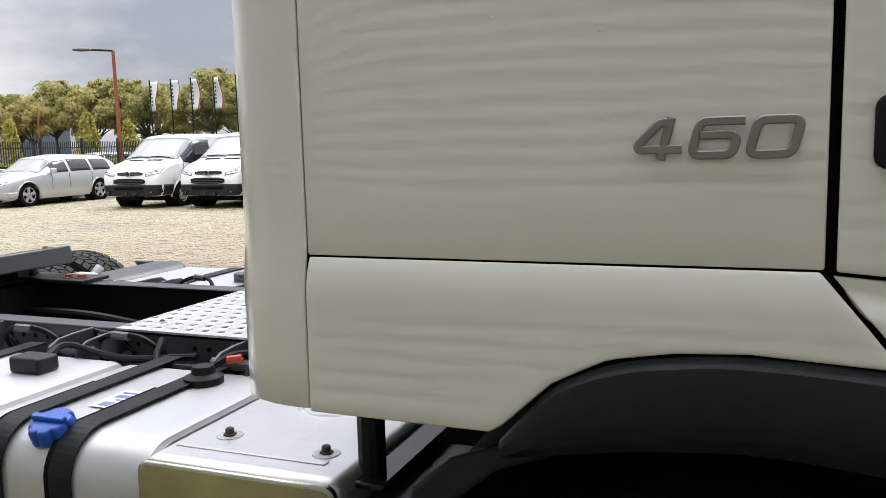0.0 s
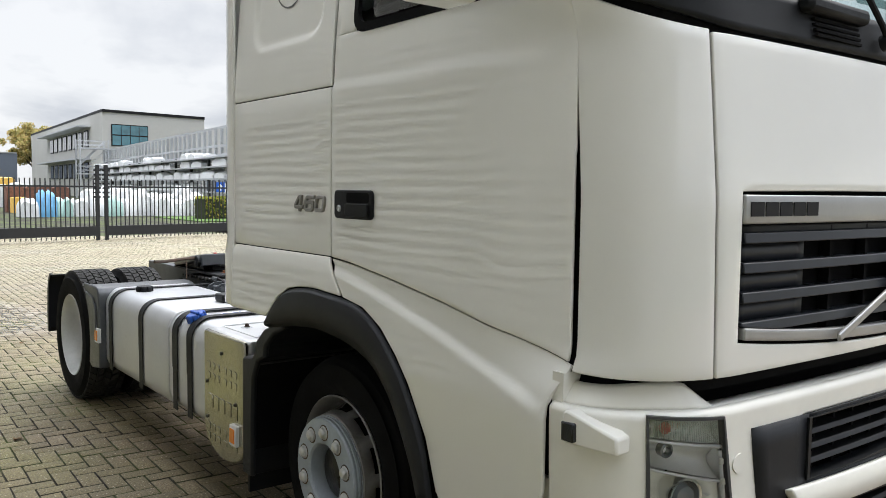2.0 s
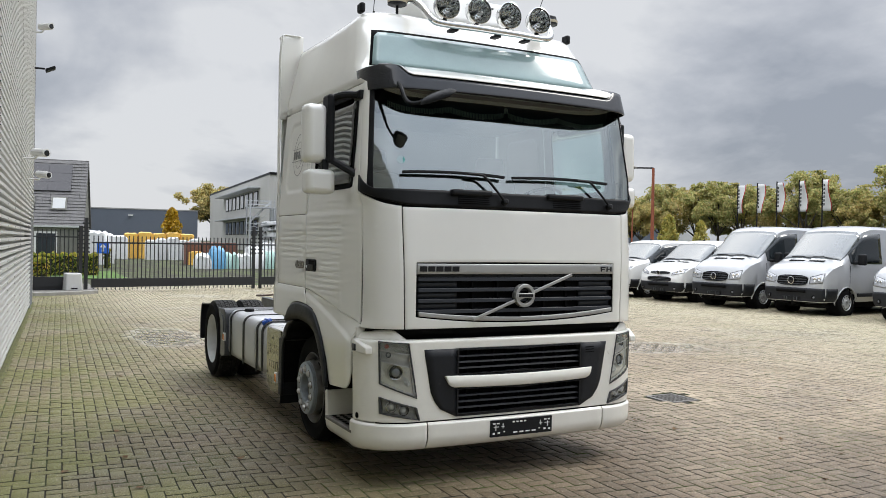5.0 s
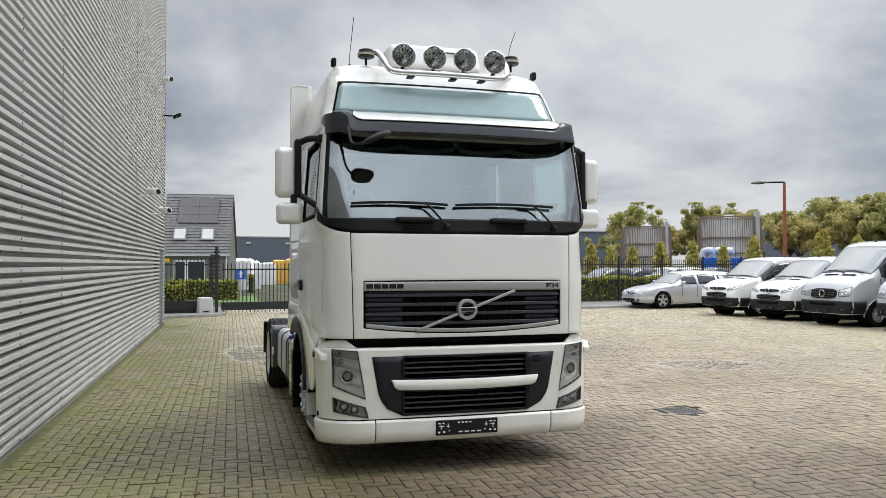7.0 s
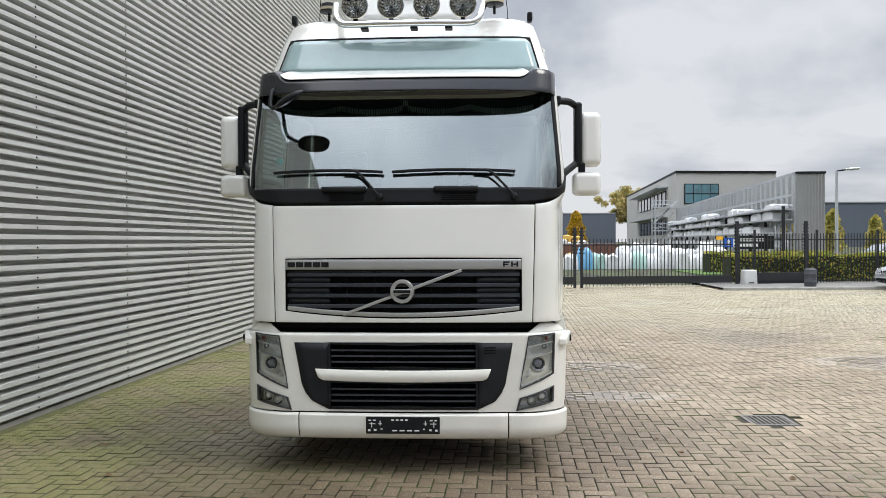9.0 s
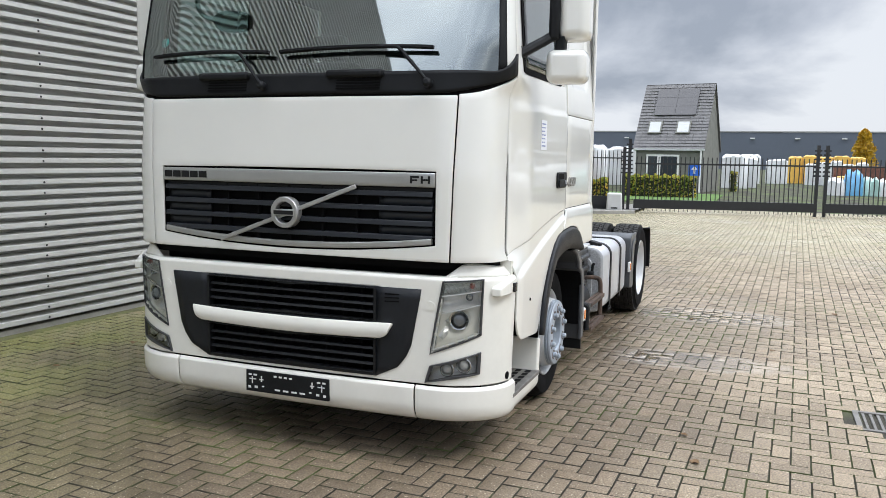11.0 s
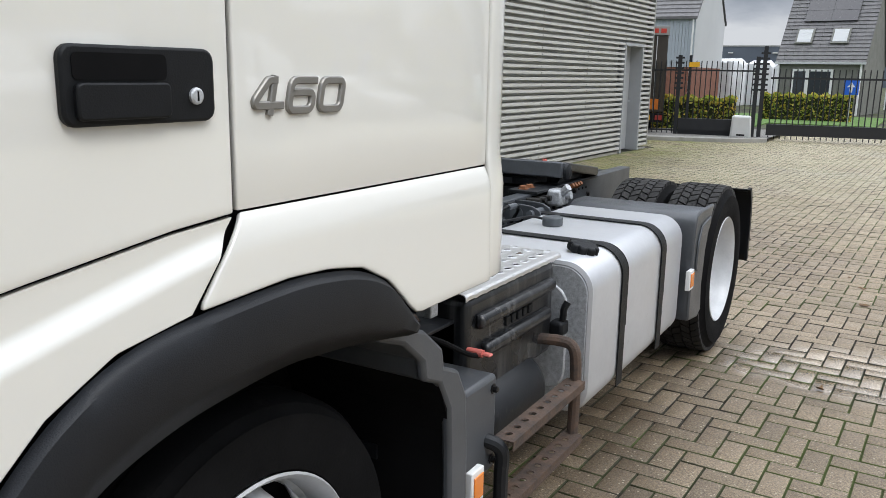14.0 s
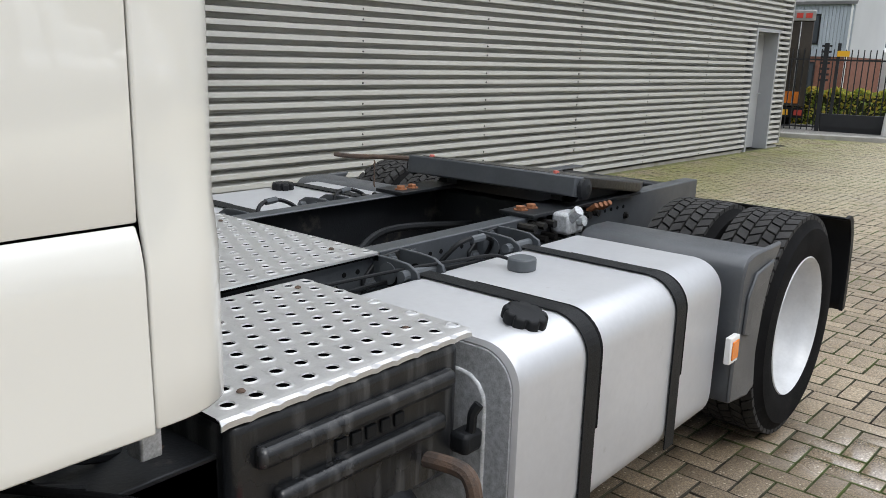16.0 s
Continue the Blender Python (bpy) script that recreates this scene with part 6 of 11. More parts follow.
def soft_corners(line, r, closed=False):
    """The line with each corner rounded by an arc of about that radius."""
    n = len(line)
    out = []
    for i, p in enumerate(line):
        if not closed and i in (0, n - 1):
            out.append(p)
            continue
        p, a, b = Vector(p), Vector(line[i - 1]), Vector(line[(i + 1) % n])
        q0, q1 = p + (a - p).normalized() * min(r, (a - p).length * 0.45), p + (b - p).normalized() * min(r, (b - p).length * 0.45)
        for k in range(6):
            t = k / 5
            out.append(tuple(q0 * (1 - t) ** 2 + p * 2 * t * (1 - t) + q1 * t * t))
    return out


SPECKS = [(-0.385, 1.916), (-0.541, 1.858), (-0.342, 1.864), (-0.297, 1.850), (-0.230, 1.807), (-0.215, 1.782), (-0.378, 1.748), (-0.205, 1.717)]
CHIP = (1.019, 0.877)


def build_marks():
    # model number on both sleeper sides
    for s in (-1, 1):
        bm = bmesh.new()
        W, H, T = 0.0715, 0.063, 0.0136
        h = T / 2
        strokes = [
            (0, False, [(0.044, 0.0), (0.044, H)], 0.0),
            (0, False, [(0.049, H - h), (0.030, H - h), (0.005, 0.024), (0.008, 0.016), (W, 0.016)], 0.0004),
            (1, False, [(W - 0.002, H - h), (h, H - h), (h, h), (W - h, h), (W - h, 0.036), (0.010, 0.036)], 0.0),
            (2, True, [(h, H - h), (h, h), (W - h, h), (W - h, H - h)], 0.0)]
        for n, closed, line, lift in strokes:
            ribbon(bm, [(n * (W + 0.009) - 1.5 * W - 0.017 + x + 0.25 * y, y) for x, y in soft_corners(line, 0.013 if n else 0.006, closed)], T, 0.0045 + lift, closed)
        bmesh.ops.recalc_face_normals(bm, faces=bm.faces[:])
        me = bpy.data.meshes.new("model_badge")
        bm.to_mesh(me)
        bm.free()
        me.materials.append(M["badge"])
        b = new("model_badge", me)
        tagged(b, "raised grey model number")
        b.parent = truck
        b.matrix_world = Matrix.Translation((-0.034 if s < 0 else -0.038, s * (1.2455 if s < 0 else 1.2425), 1.517 if s < 0 else 1.502)) @ Euler((radians(90), 0, 0 if s < 0 else radians(180))).to_matrix().to_4x4()
    # roundel outline on the passenger side sleeper wall
    c = Vector((-0.27, -1.2, 2.52))
    def ring_at(r0, r1):
        bm = bmesh.new()
        a, b = [], []
        for k in range(48):
            t = 2 * math.pi * k / 48
            for lst, r in ((a, r0), (b, r1)):
                x, z = c.x + 0.82 * r * math.cos(t), c.z + r * math.sin(t)
                lst.append(bm.verts.new((x, -(hw(z) - 0.0105), z)))
        for k in range(48):
            bm.faces.new((a[k], a[(k + 1) % 48], b[(k + 1) % 48], b[k]))
        return outward(bm)
    dec = part("side_roundel", ring_at(0.183, 0.190), "decal_grey", truck, "thin grey roundel outline decal", solid=0.001, offset=1)
    part("inner_ring", ring_at(0.115, 0.120), "decal_grey", dec, solid=0.001, offset=1)
    for z0, z1 in ((2.465, 2.470), (2.575, 2.580)):
        bm = bmesh.new()
        sheet(bm, lambda x, z: Vector((x, -(hw(z) - 0.0102), z)), span(-0.46, -0.085, 6), [z0, z1])
        part("decal_line", outward(bm), "decal_grey", dec, solid=0.001, offset=1)
    for k in range(5):
        bm = bmesh.new()
        x = -0.43 + k * 0.068
        sheet(bm, lambda a, z: Vector((a, -(hw(z) - 0.0102), z)), [x, x + 0.05], span(2.485, 2.558, 2))
        part("decal_block", outward(bm), "decal_grey", dec, solid=0.001, offset=1)
    for (x0, z0), (x1, z1) in (((-0.17, 2.665), (-0.05, 2.765)), ((-0.13, 2.645), (-0.02, 2.735)), ((-0.09, 2.78), (-0.005, 2.785)), ((-0.01, 2.70), (-0.005, 2.785))):
        bm = bmesh.new()
        d = Vector((x1 - x0, 0, z1 - z0)).normalized() * 0.003
        n = Vector((-d.z, 0, d.x))
        pts = [Vector((x0, 0, z0)) + n, Vector((x0, 0, z0)) - n, Vector((x1, 0, z1)) - n, Vector((x1, 0, z1)) + n]
        bm.faces.new([bm.verts.new((p.x, -(hw(p.z) - 0.0102), p.z)) for p in pts])
        part("decal_arrow", outward(bm), "decal_grey", dec, solid=0.001, offset=1)
    # dried specks on the passenger side panel
    rnd = random.Random(12)
    for x, z in SPECKS:
        bm = bmesh.new()
        lathe(bm, (x, -1.2402, z), (0, -1, 0), [(0, 0.0026 + 0.002 * rnd.random()), (0.0008, 0.002)], 7)
        part("speck", bm, "white", truck)
    # paint chip on the driver side skirt
    bm = bmesh.new()
    prism(bm, [(CHIP[0] - 0.003, CHIP[1] - 0.009), (CHIP[0] + 0.002, CHIP[1] - 0.006), (CHIP[0] + 0.001, CHIP[1] + 0.004), (CHIP[0] + 0.004, CHIP[1] + 0.010), (CHIP[0] - 0.004, CHIP[1] + 0.009)], 1.245, 1.2625, "y")
    part("paint_chip", bm, "dark_ink", truck)
    # information sheet taped to the driver's door
    bm = bmesh.new()
    sheet(bm, lambda x, z: Vector((x, hw(z) + 0.0075, z)), span(0.705, 0.835, 2), span(1.74, 1.915, 2))
    paper = part("paper_sheet", outward(bm), "paper", truck, "white paper sheet with blue writing", solid=0.0015, offset=1)
    for k in range(7):
        z = 1.893 - k * 0.0215
        for x0, x1 in ((0.79, 0.822), (0.735 + 0.012 * (k % 3), 0.782)):
            part("writing_bar", boxbm(x0, x1, 1.2485, 1.2495, z - 0.004, z + 0.003), "ink", paper)
    # sticker low in the windscreen
    bm = bmesh.new()
    p = front(-0.965, 2.36, -0.034)
    lathe(bm, p, (1, -0.15, 0.3), [(0, 0.03), (0.002, 0.03)], 24)
    M["teal"] = material("green_sticker", (0.10, 0.45, 0.42), 0.5)
    part("round_sticker", bm, "teal", truck, "small round green sticker in the windscreen")


build_marks()


def build_interior():
    bm = bmesh.new()
    f = loft(bm, [[(1.42, y, 1.95), (1.42, y, 2.10), (1.25, y, 2.16), (1.02, y, 2.14), (0.92, y, 2.02), (0.92, y, 1.6)] for y in span(-1.12, 1.12, 4)])
    bmesh.ops.recalc_face_normals(bm, faces=f)
    dash = part("dashboard", bm, "interior", truck, "dark grey dashboard behind the windscreen", bevel=0.02)
    bm = bmesh.new()
    c, ax = Vector((0.86, 0.62, 2.12)), Vector((-0.55, 0, 0.83))
    tube(bm, [p for p in ring(c, ax, 0.215, 32)] + [ring(c, ax, 0.215, 32)[0]], 0.015, 8)
    sw = part("steering_wheel", bm, "black", truck, "dark steering wheel", smooth=True)
    bm = bmesh.new()
    rod(bm, c, c - ax.normalized() * 0.3, 0.05)
    part("hub", bm, "black", sw)
    for y in (-0.62, 0.62):
        bm = boxbm(0.0, 0.52, y - 0.26, y + 0.26, 1.65, 1.82)
        seat = part("cab_seat", bm, "interior", truck, "dark grey cab seat with headrest", bevel=0.05, seg=3)
        bm = bmesh.new()
        box(bm, -0.05, 0.12, y - 0.25, y + 0.25, 1.75, 2.38)
        part("backrest", bm, "interior", seat, bevel=0.05, seg=3)
        bm = boxbm(-0.04, 0.08, y - 0.14, y + 0.14, 2.40, 2.58)
        part("headrest", bm, "interior", seat, bevel=0.04, seg=3)
    bm = boxbm(-0.76, -0.2, -1.18, 1.18, 1.5, 2.05)
    part("bunk", bm, "interior_light", truck, "sleeper bunk with grey mattress", bevel=0.05)
    bm = boxbm(-0.79, 1.0, -1.1, 1.1, 2.9, 2.92)
    part("headlining", bm, "interior_light", truck)
    bm = boxbm(-0.78, -0.76, -1.15, 1.15, 1.4, 2.95)
    part("back_lining", bm, "interior_light", truck)
    bm = boxbm(1.02, 1.27, -1.05, 1.05, 2.74, 2.93)
    part("header_shelf", bm, "interior", truck, "dark shelf over the windscreen", bevel=0.03)
    # fringed pelmet hung in shallow swags
    rnd = random.Random(2)
    bm = bmesh.new()
    n = 150
    for k in range(n):
        y = -1.0 + 2.0 * k / n
        drop = 0.035 * abs(math.sin(k / n * math.pi * 4)) ** 0.8
        z = 2.80 - drop + (0.03 if abs(y) < 0.02 else 0)
        x = front(y, 2.75, -0.125).x
        h = 0.035 + 0.012 * rnd.random()
        box(bm, x - 0.002, x + 0.002, y - 0.004, y + 0.004, z - h, z)
    fr = part("fringe", bm, "curtain", truck, "cream tasselled fringe along the windscreen top")
    fr["kind"] = "stuff"
    bm = bmesh.new()
    ys = span(-1.0, 1.0, 80)
    sheet(bm, lambda y, u: Vector((front(y, 2.75, -0.13).x, y, 2.9 - (0.10 + 0.035 * abs(math.sin((y + 1) / 2 * math.pi * 4)) ** 0.8) * u)), ys, [0, 1])
    part("pelmet", bm, "interior", truck, solid=0.003)


build_interior()

# ---------------------------------------------------------------- the truck: wheels and chassis
REAR_X = -3.75
M["orange_rust"] = material("rusty_bolt", (0.30, 0.12, 0.05), 0.75, amount=0.5, scale=30, fine=120, bump=0.3, bump_scale=150)
M["grey_cast"] = material("grey_cast_plastic", (0.09, 0.10, 0.11), 0.45, amount=0.25)


def tyre_profile(r, w, rim):
    """Half outline of a tyre: distance along the axle from its outer face, and radius."""
    return [(0.02, rim), (0.004, rim + 0.010), (-0.006, rim + 0.04), (-0.010, rim + 0.08), (-0.006, rim + 0.13), (0.006, r - 0.05), (0.022, r - 0.018), (0.045, r - 0.004)]


def build_tyre(name, c, s, r, w, rim, parent, blocks, label=""):
    """c: centre of the outer face; s: the side of the truck. The tread is cut into grooves, or into blocks."""
    half = tyre_profile(r, w, rim)
    prof = [(d, rr) for d, rr in half]
    if blocks:
        prof += [(0.05, r - 0.016), (w - 0.05, r - 0.016)]
    else:
        for k in range(4):
            g = 0.05 + (w - 0.1) * (k + 1) / 5
            prof += [(g - 0.007, r), (g - 0.005, r - 0.014), (g + 0.005, r - 0.014), (g + 0.007, r)]
    prof += [(w - d, rr) for d, rr in reversed(half)]
    bm = bmesh.new()
    lathe(bm, c, (0, -s, 0), prof, 72, cap=False)
    t = part(name, bm, "rubber", parent, label, smooth=True, angle=28)
    if blocks:
        bm = bmesh.new()
        n, rows = 54, 5
        pitch = 2 * math.pi / n
        cv = Vector(c)
        lane = (w - 0.03) / rows
        for row in range(rows):
            d0, d1 = 0.015 + row * lane + 0.004, 0.015 + (row + 1) * lane - 0.004
            for k in range(n):
                a0 = (k + 0.5 * (row % 2)) * pitch
                skew = 0.025 * (1 if row % 2 else -1)
                v = []
                for rr in (r - 0.02, r + 0.001):
                    for d, dk in ((d0, -skew), (d1, skew)):
                        for aa in (a0, a0 + pitch * 0.80):
                            edge = 0.006 if (row == 0 and d == d0) or (row == rows - 1 and d == d1) else 0
                            a = aa + dk
                            q = rr - edge
                            v.append(bm.verts.new((cv.x + q * math.cos(a), cv.y - s * d, cv.z + q * math.sin(a))))
                for f in ((4, 5, 7, 6), (0, 1, 5, 4), (2, 6, 7, 3), (0, 4, 6, 2), (1, 3, 7, 5)):
                    bm.faces.new([v[i] for i in f])
        bmesh.ops.recalc_face_normals(bm, faces=bm.faces[:])
        tr = part("tread", bm, "tread", t)
        tr["kind"] = "stuff"
    return t


def build_front_wheel(s):
    c = Vector((-0.04, s * 1.105, 0.465))
    bm = bmesh.new()
    ax = (0, -s, 0)
    # disc with hand holes: rings of quads, some left out
    seg = 60
    prof = [(0.012, 0.304), (0.002, 0.308), (-0.003, 0.303), (0.010, 0.291), (0.075, 0.280), (0.085, 0.268), (0.055, 0.256), (0.015, 0.246), (-0.028, 0.236), (-0.040, 0.220)]
    rings = [ring(c + Vector(ax) * d, ax, r, seg) for d, r in prof]
    vs = [[bm.verts.new(p) for p in r] for r in rings]
    for j in range(len(vs) - 1):
        for i in range(seg):
            if j in (5, 6) and i % 6 in (0, 1, 2, 3):
                continue
            bm.faces.new((vs[j][i], vs[j][(i + 1) % seg], vs[j + 1][(i + 1) % seg], vs[j + 1][i]))
    bmesh.ops.recalc_face_normals(bm, faces=bm.faces[:])
    wheel = part("front_wheel", bm, "rim" if s > 0 else "rim_grey", truck, "front wheel with silver steel rim and ten nuts" if s > 0 else "front wheel with bare grey rim and ten nuts", smooth=True, solid=0.008, angle=40)
    build_tyre("tyre", tuple(c), s, 0.467, 0.30, 0.302, wheel, False, "black tyre with worn shoulder")
    bm = bmesh.new()
    lathe(bm, c, ax, [(0.10, 0.28), (0.10, 0.02)], 32, cap=False)
    part("brake_drum", bm, "gap", wheel)
    bm = bmesh.new()
    lathe(bm, c, ax, [(-0.022, 0.226), (-0.026, 0.231), (-0.034, 0.231), (-0.036, 0.225), (-0.040, 0.225), (-0.042, 0.231), (-0.050, 0.231), (-0.052, 0.226), (-0.062, 0.227), (-0.070, 0.222), (-0.072, 0.214), (-0.072, 0.128), (-0.064, 0.120), (0.02, 0.118), (0.02, 0.02)], 56, cap=False)
    hub = part("hub_ring", bm, "rim_blue", wheel, "pale blue-grey painted hub ring", smooth=True)
    bm = bmesh.new()
    lathe(bm, c, ax, [(0.02, 0.116), (-0.01, 0.105), (-0.02, 0.085), (-0.022, 0.001)], 28, cap=False)
    part("hub_cap", bm, "grease", hub, smooth=True)
    for k in range(10):
        a = 2 * math.pi * (k + 0.5) / 10
        p = c + Vector((0.170 * math.cos(a), s * 0.071, 0.170 * math.sin(a)))
        bm = bmesh.new()
        lathe(bm, p, (0, s, 0), [(0.0, 0.034), (0.0022, 0.033)], 16)
        part("nut_washer", bm, "rust", hub)
        bm = bmesh.new()
        lathe(bm, p, (0, s, 0), [(-0.005, 0.028), (0.003, 0.028), (0.005, 0.023), (0.014, 0.021), (0.020, 0.012)] if s < 0 else [(-0.005, 0.023), (0.002, 0.023), (0.004, 0.018), (0.022, 0.017), (0.028, 0.010)], 12)
        part("wheel_nut", bm, "rim_blue" if s > 0 else "alu", hub)


def build_rear_wheel(s):
    c = Vector((REAR_X, s * 1.23, 0.485))
    ax = (0, -s, 0)
    bm = bmesh.new()
    lathe(bm, c, ax, [(0.004, 0.306), (0.0, 0.302), (0.014, 0.290), (0.06, 0.272), (0.15, 0.252), (0.20, 0.225), (0.22, 0.19), (0.215, 0.15), (0.21, 0.10), (0.15, 0.09), (0.14, 0.001)], 64, cap=False)
    wheel = part("rear_wheel", bm, "rim", truck, "twin rear wheel with deep silver rim", smooth=True, angle=40)
    build_tyre("outer_tyre", tuple(c), s, 0.487, 0.29, 0.298, wheel, True, "black tyre with deep block tread")
    build_tyre("inner_tyre", (c.x, s * 0.90, 0.485), s, 0.487, 0.29, 0.298, wheel, True)
    for k in range(10):
        a = 2 * math.pi * (k + 0.5) / 10
        p = c + Vector((0.165 * math.cos(a), -s * 0.215, 0.165 * math.sin(a)))
        bm = bmesh.new()
        lathe(bm, p, (0, s, 0), [(0.0, 0.02), (0.03, 0.018), (0.036, 0.012)], 8)
        part("wheel_nut", bm, "rim", wheel)
    # guards: a shelf in front of the wheel, a cheek down its side, and a flap behind
    bm = bmesh.new()
    arc = [(-3.01, 0.36), (-3.01, 0.60), (-3.01, 0.83), (-3.03, 0.89), (-3.09, 0.915), (-3.24, 0.915)]
    f = loft(bm, [[Vector((x, s * y, z)) for y in (0.55, 0.9, 1.19, 1.225)] for x, z in [(p.x, p.z) for p in bend([(x, 0, z) for x, z in arc], 4)]], cap=False, close=False)
    g = part("front_guard", outward(bm, (REAR_X, 0, 0.5)), "guard", truck, "dark plastic guard ahead of the rear wheel", solid=0.012, bevel=0.006, smooth=True)
    bm = bmesh.new()
    prism(bm, [(-3.01, 0.36), (-3.01, 0.83), (-3.04, 0.90), (-3.11, 0.915), (-3.40, 0.915), (-3.33, 0.84), (-3.265, 0.68), (-3.24, 0.50), (-3.265, 0.36), (-3.20, 0.335)], s * 1.205, s * 1.228, "y")
    part("cheek", bm, "guard", g, bevel=0.01)
    bm = bmesh.new()
    prism(bm, [(-3.05, 0.62), (-3.06, 0.76), (-3.12, 0.84), (-3.30, 0.865), (-3.27, 0.80), (-3.17, 0.78), (-3.12, 0.70), (-3.11, 0.60)], s * 1.226, s * 1.240, "y")
    part("pressed_rib", bm, "guard", g, bevel=0.008)
    bm = bmesh.new()
    arc = bend([(-4.27, 0, 0.895), (-4.31, 0, 0.88), (-4.35, 0, 0.82), (-4.375, 0, 0.74), (-4.39, 0, 0.6), (-4.395, 0, 0.42)], 4)
    loft(bm, [[Vector((p.x, s * y, p.z)) for y in (0.56, 0.9, 1.235, 1.245)] for p in arc], cap=False, close=False)
    fl = part("rear_flap", outward(bm, (REAR_X, 0, 0.5)), "black", truck, "black mud flap behind the rear wheel", solid=0.012, smooth=True)
    bm = bmesh.new()
    prism(bm, [(p.x + 0.03, p.z) for p in arc] + [(p.x - 0.012, p.z + 0.01) for p in reversed(arc)], s * 1.235, s * 1.252, "y")
    part("flap_edge", bm, "black", fl)
    mx = -3.045 if s < 0 else -2.975
    bm = boxbm(mx - 0.04, mx + 0.04, *sorted((s * 1.215, s * 1.238)), 0.535, 0.635)
    mk = part("side_marker", bm, "white", truck, "square amber side marker in a white frame", bevel=0.004)
    part("amber_lens", boxbm(mx - 0.028, mx + 0.028, *sorted((s * 1.238, s * 1.243)), 0.550, 0.620), "amber", mk, bevel=0.003)


for side_sign in (-1, 1):
    build_front_wheel(side_sign)
    build_rear_wheel(side_sign)


def perforated(bm, x0, x1, y0, y1, z, nx, ny, r, lift=0.004):
    """A tread plate with real round holes whose rims are pressed up."""
    dx, dy = (x1 - x0) / nx, (y1 - y0) / ny
    cell = [(-1, -1), (-0.35, -1), (0.35, -1), (1, -1), (1, -0.35), (1, 0.35), (1, 1), (0.35, 1), (-0.35, 1), (-1, 1), (-1, 0.35), (-1, -0.35)]
    for j in range(ny):
        for i in range(nx):
            cx, cy = x0 + (i + 0.5) * dx, y0 + (j + 0.5) * dy
            outer = [bm.verts.new((cx + a * dx / 2, cy + b * dy / 2, z)) for a, b in cell]
            hx = cx + (dx * 0.22 if j % 2 else -dx * 0.22)
            ang = [math.atan2(b, a) for a, b in cell]
            r1 = [bm.verts.new((hx + (r + 0.006) * math.cos(a), cy + (r + 0.006) * math.sin(a), z + 0.001)) for a in ang]
            r2 = [bm.verts.new((hx + r * math.cos(a), cy + r * math.sin(a), z + lift)) for a in ang]
            r3 = [bm.verts.new((hx + (r - 0.0015) * math.cos(a), cy + (r - 0.0015) * math.sin(a), z - 0.0005)) for a in ang]
            for a, b in ((outer, r1), (r1, r2), (r2, r3)):
                for k in range(12):
                    bm.faces.new((a[k], a[(k + 1) % 12], b[(k + 1) % 12], b[k]))
    bmesh.ops.remove_doubles(bm, verts=bm.verts[:], dist=1e-5)


def strap_line(x, w, s, y_in, y_out, z_top, z_bot, r, lift=0.004):
    """A band over a tank: across its top and down its outer side, rounded at the shoulder."""
    pts = [(y_in, z_top + lift)]
    n = 10
    for k in range(n + 1):
        a = math.pi / 2 * k / n
        pts.append((y_out - r + (r + lift) * math.sin(a), z_top - r + (r + lift) * math.cos(a)))
    pts.append((y_out + lift, z_bot))
    bm = bmesh.new()
    loft(bm, [[Vector((x - w / 2, s * y, z)), Vector((x + w / 2, s * y, z))] for y, z in pts], cap=False, close=False)
    return outward(bm, (x, s * 0.85, 0.6))


def tank_bm(x0, x1, s, y_in, y_out, z0, z1, r, n=8):
    """A tank with rounded long edges and slightly domed ends."""
    def sec(x, k):
        pts = []
        for cy, cz, a0 in ((y_out - r, z1 - r, 0), (y_in + r * 0.6, z1 - r * 0.6, 90), (y_in + r * 0.6, z0 + r * 0.6, 180), (y_out - r, z0 + r, 270)):
            rr = r if cy == y_out - r else r * 0.6
            for i in range(n + 1):
                a = radians(a0 + 90 * i / n)
                pts.append((cy + rr * math.cos(a), cz + rr * math.sin(a)))
        my, mz = (y_in + y_out) / 2, (z0 + z1) / 2
        return [Vector((x, s * (my + (y - my) * k), mz + (z - mz) * k)) for y, z in pts]
    e = 0.03
    bm = bmesh.new()
    f = loft(bm, [sec(x0 + 0.004, 0.90), sec(x0, 0.93), sec(x0 + 0.006, 0.975), sec(x0 + e, 1), sec(x1 - e, 1), sec(x1 - 0.006, 0.975), sec(x1, 0.93), sec(x1 - 0.004, 0.90)])
    bmesh.ops.recalc_face_normals(bm, faces=f)
    return bm


def cap_bm(c, r, h, lobes=8):
    bm = bmesh.new()
    seg = lobes * 6
    def rr(k, q):
        return q * (1 - 0.16 * max(0, math.cos(2 * math.pi * k / 6)) ** 3)
    rings = []
    for z, q in ((0, r * 0.86), (h * 0.15, r), (h * 0.75, r), (h * 0.95, r * 0.92), (h, r * 0.8)):
        rings.append([Vector((c[0] + rr(k, q) * math.cos(2 * math.pi * k / seg), c[1] + rr(k, q) * math.sin(2 * math.pi * k / seg), c[2] + z)) for k in range(seg)])
    f = loft(bm, rings)
    bmesh.ops.recalc_face_normals(bm, faces=f)
    return bm


def bolt(parent, p, axis=(0, 0, 1), r=0.012, mat="rust"):
    bm = bmesh.new()
    lathe(bm, p, axis, [(0, r * 1.5), (0.004, r * 1.5), (0.004, r), (0.016, r), (0.018, r * 0.6)], 6)
    return part("bolt", bm, mat, parent)


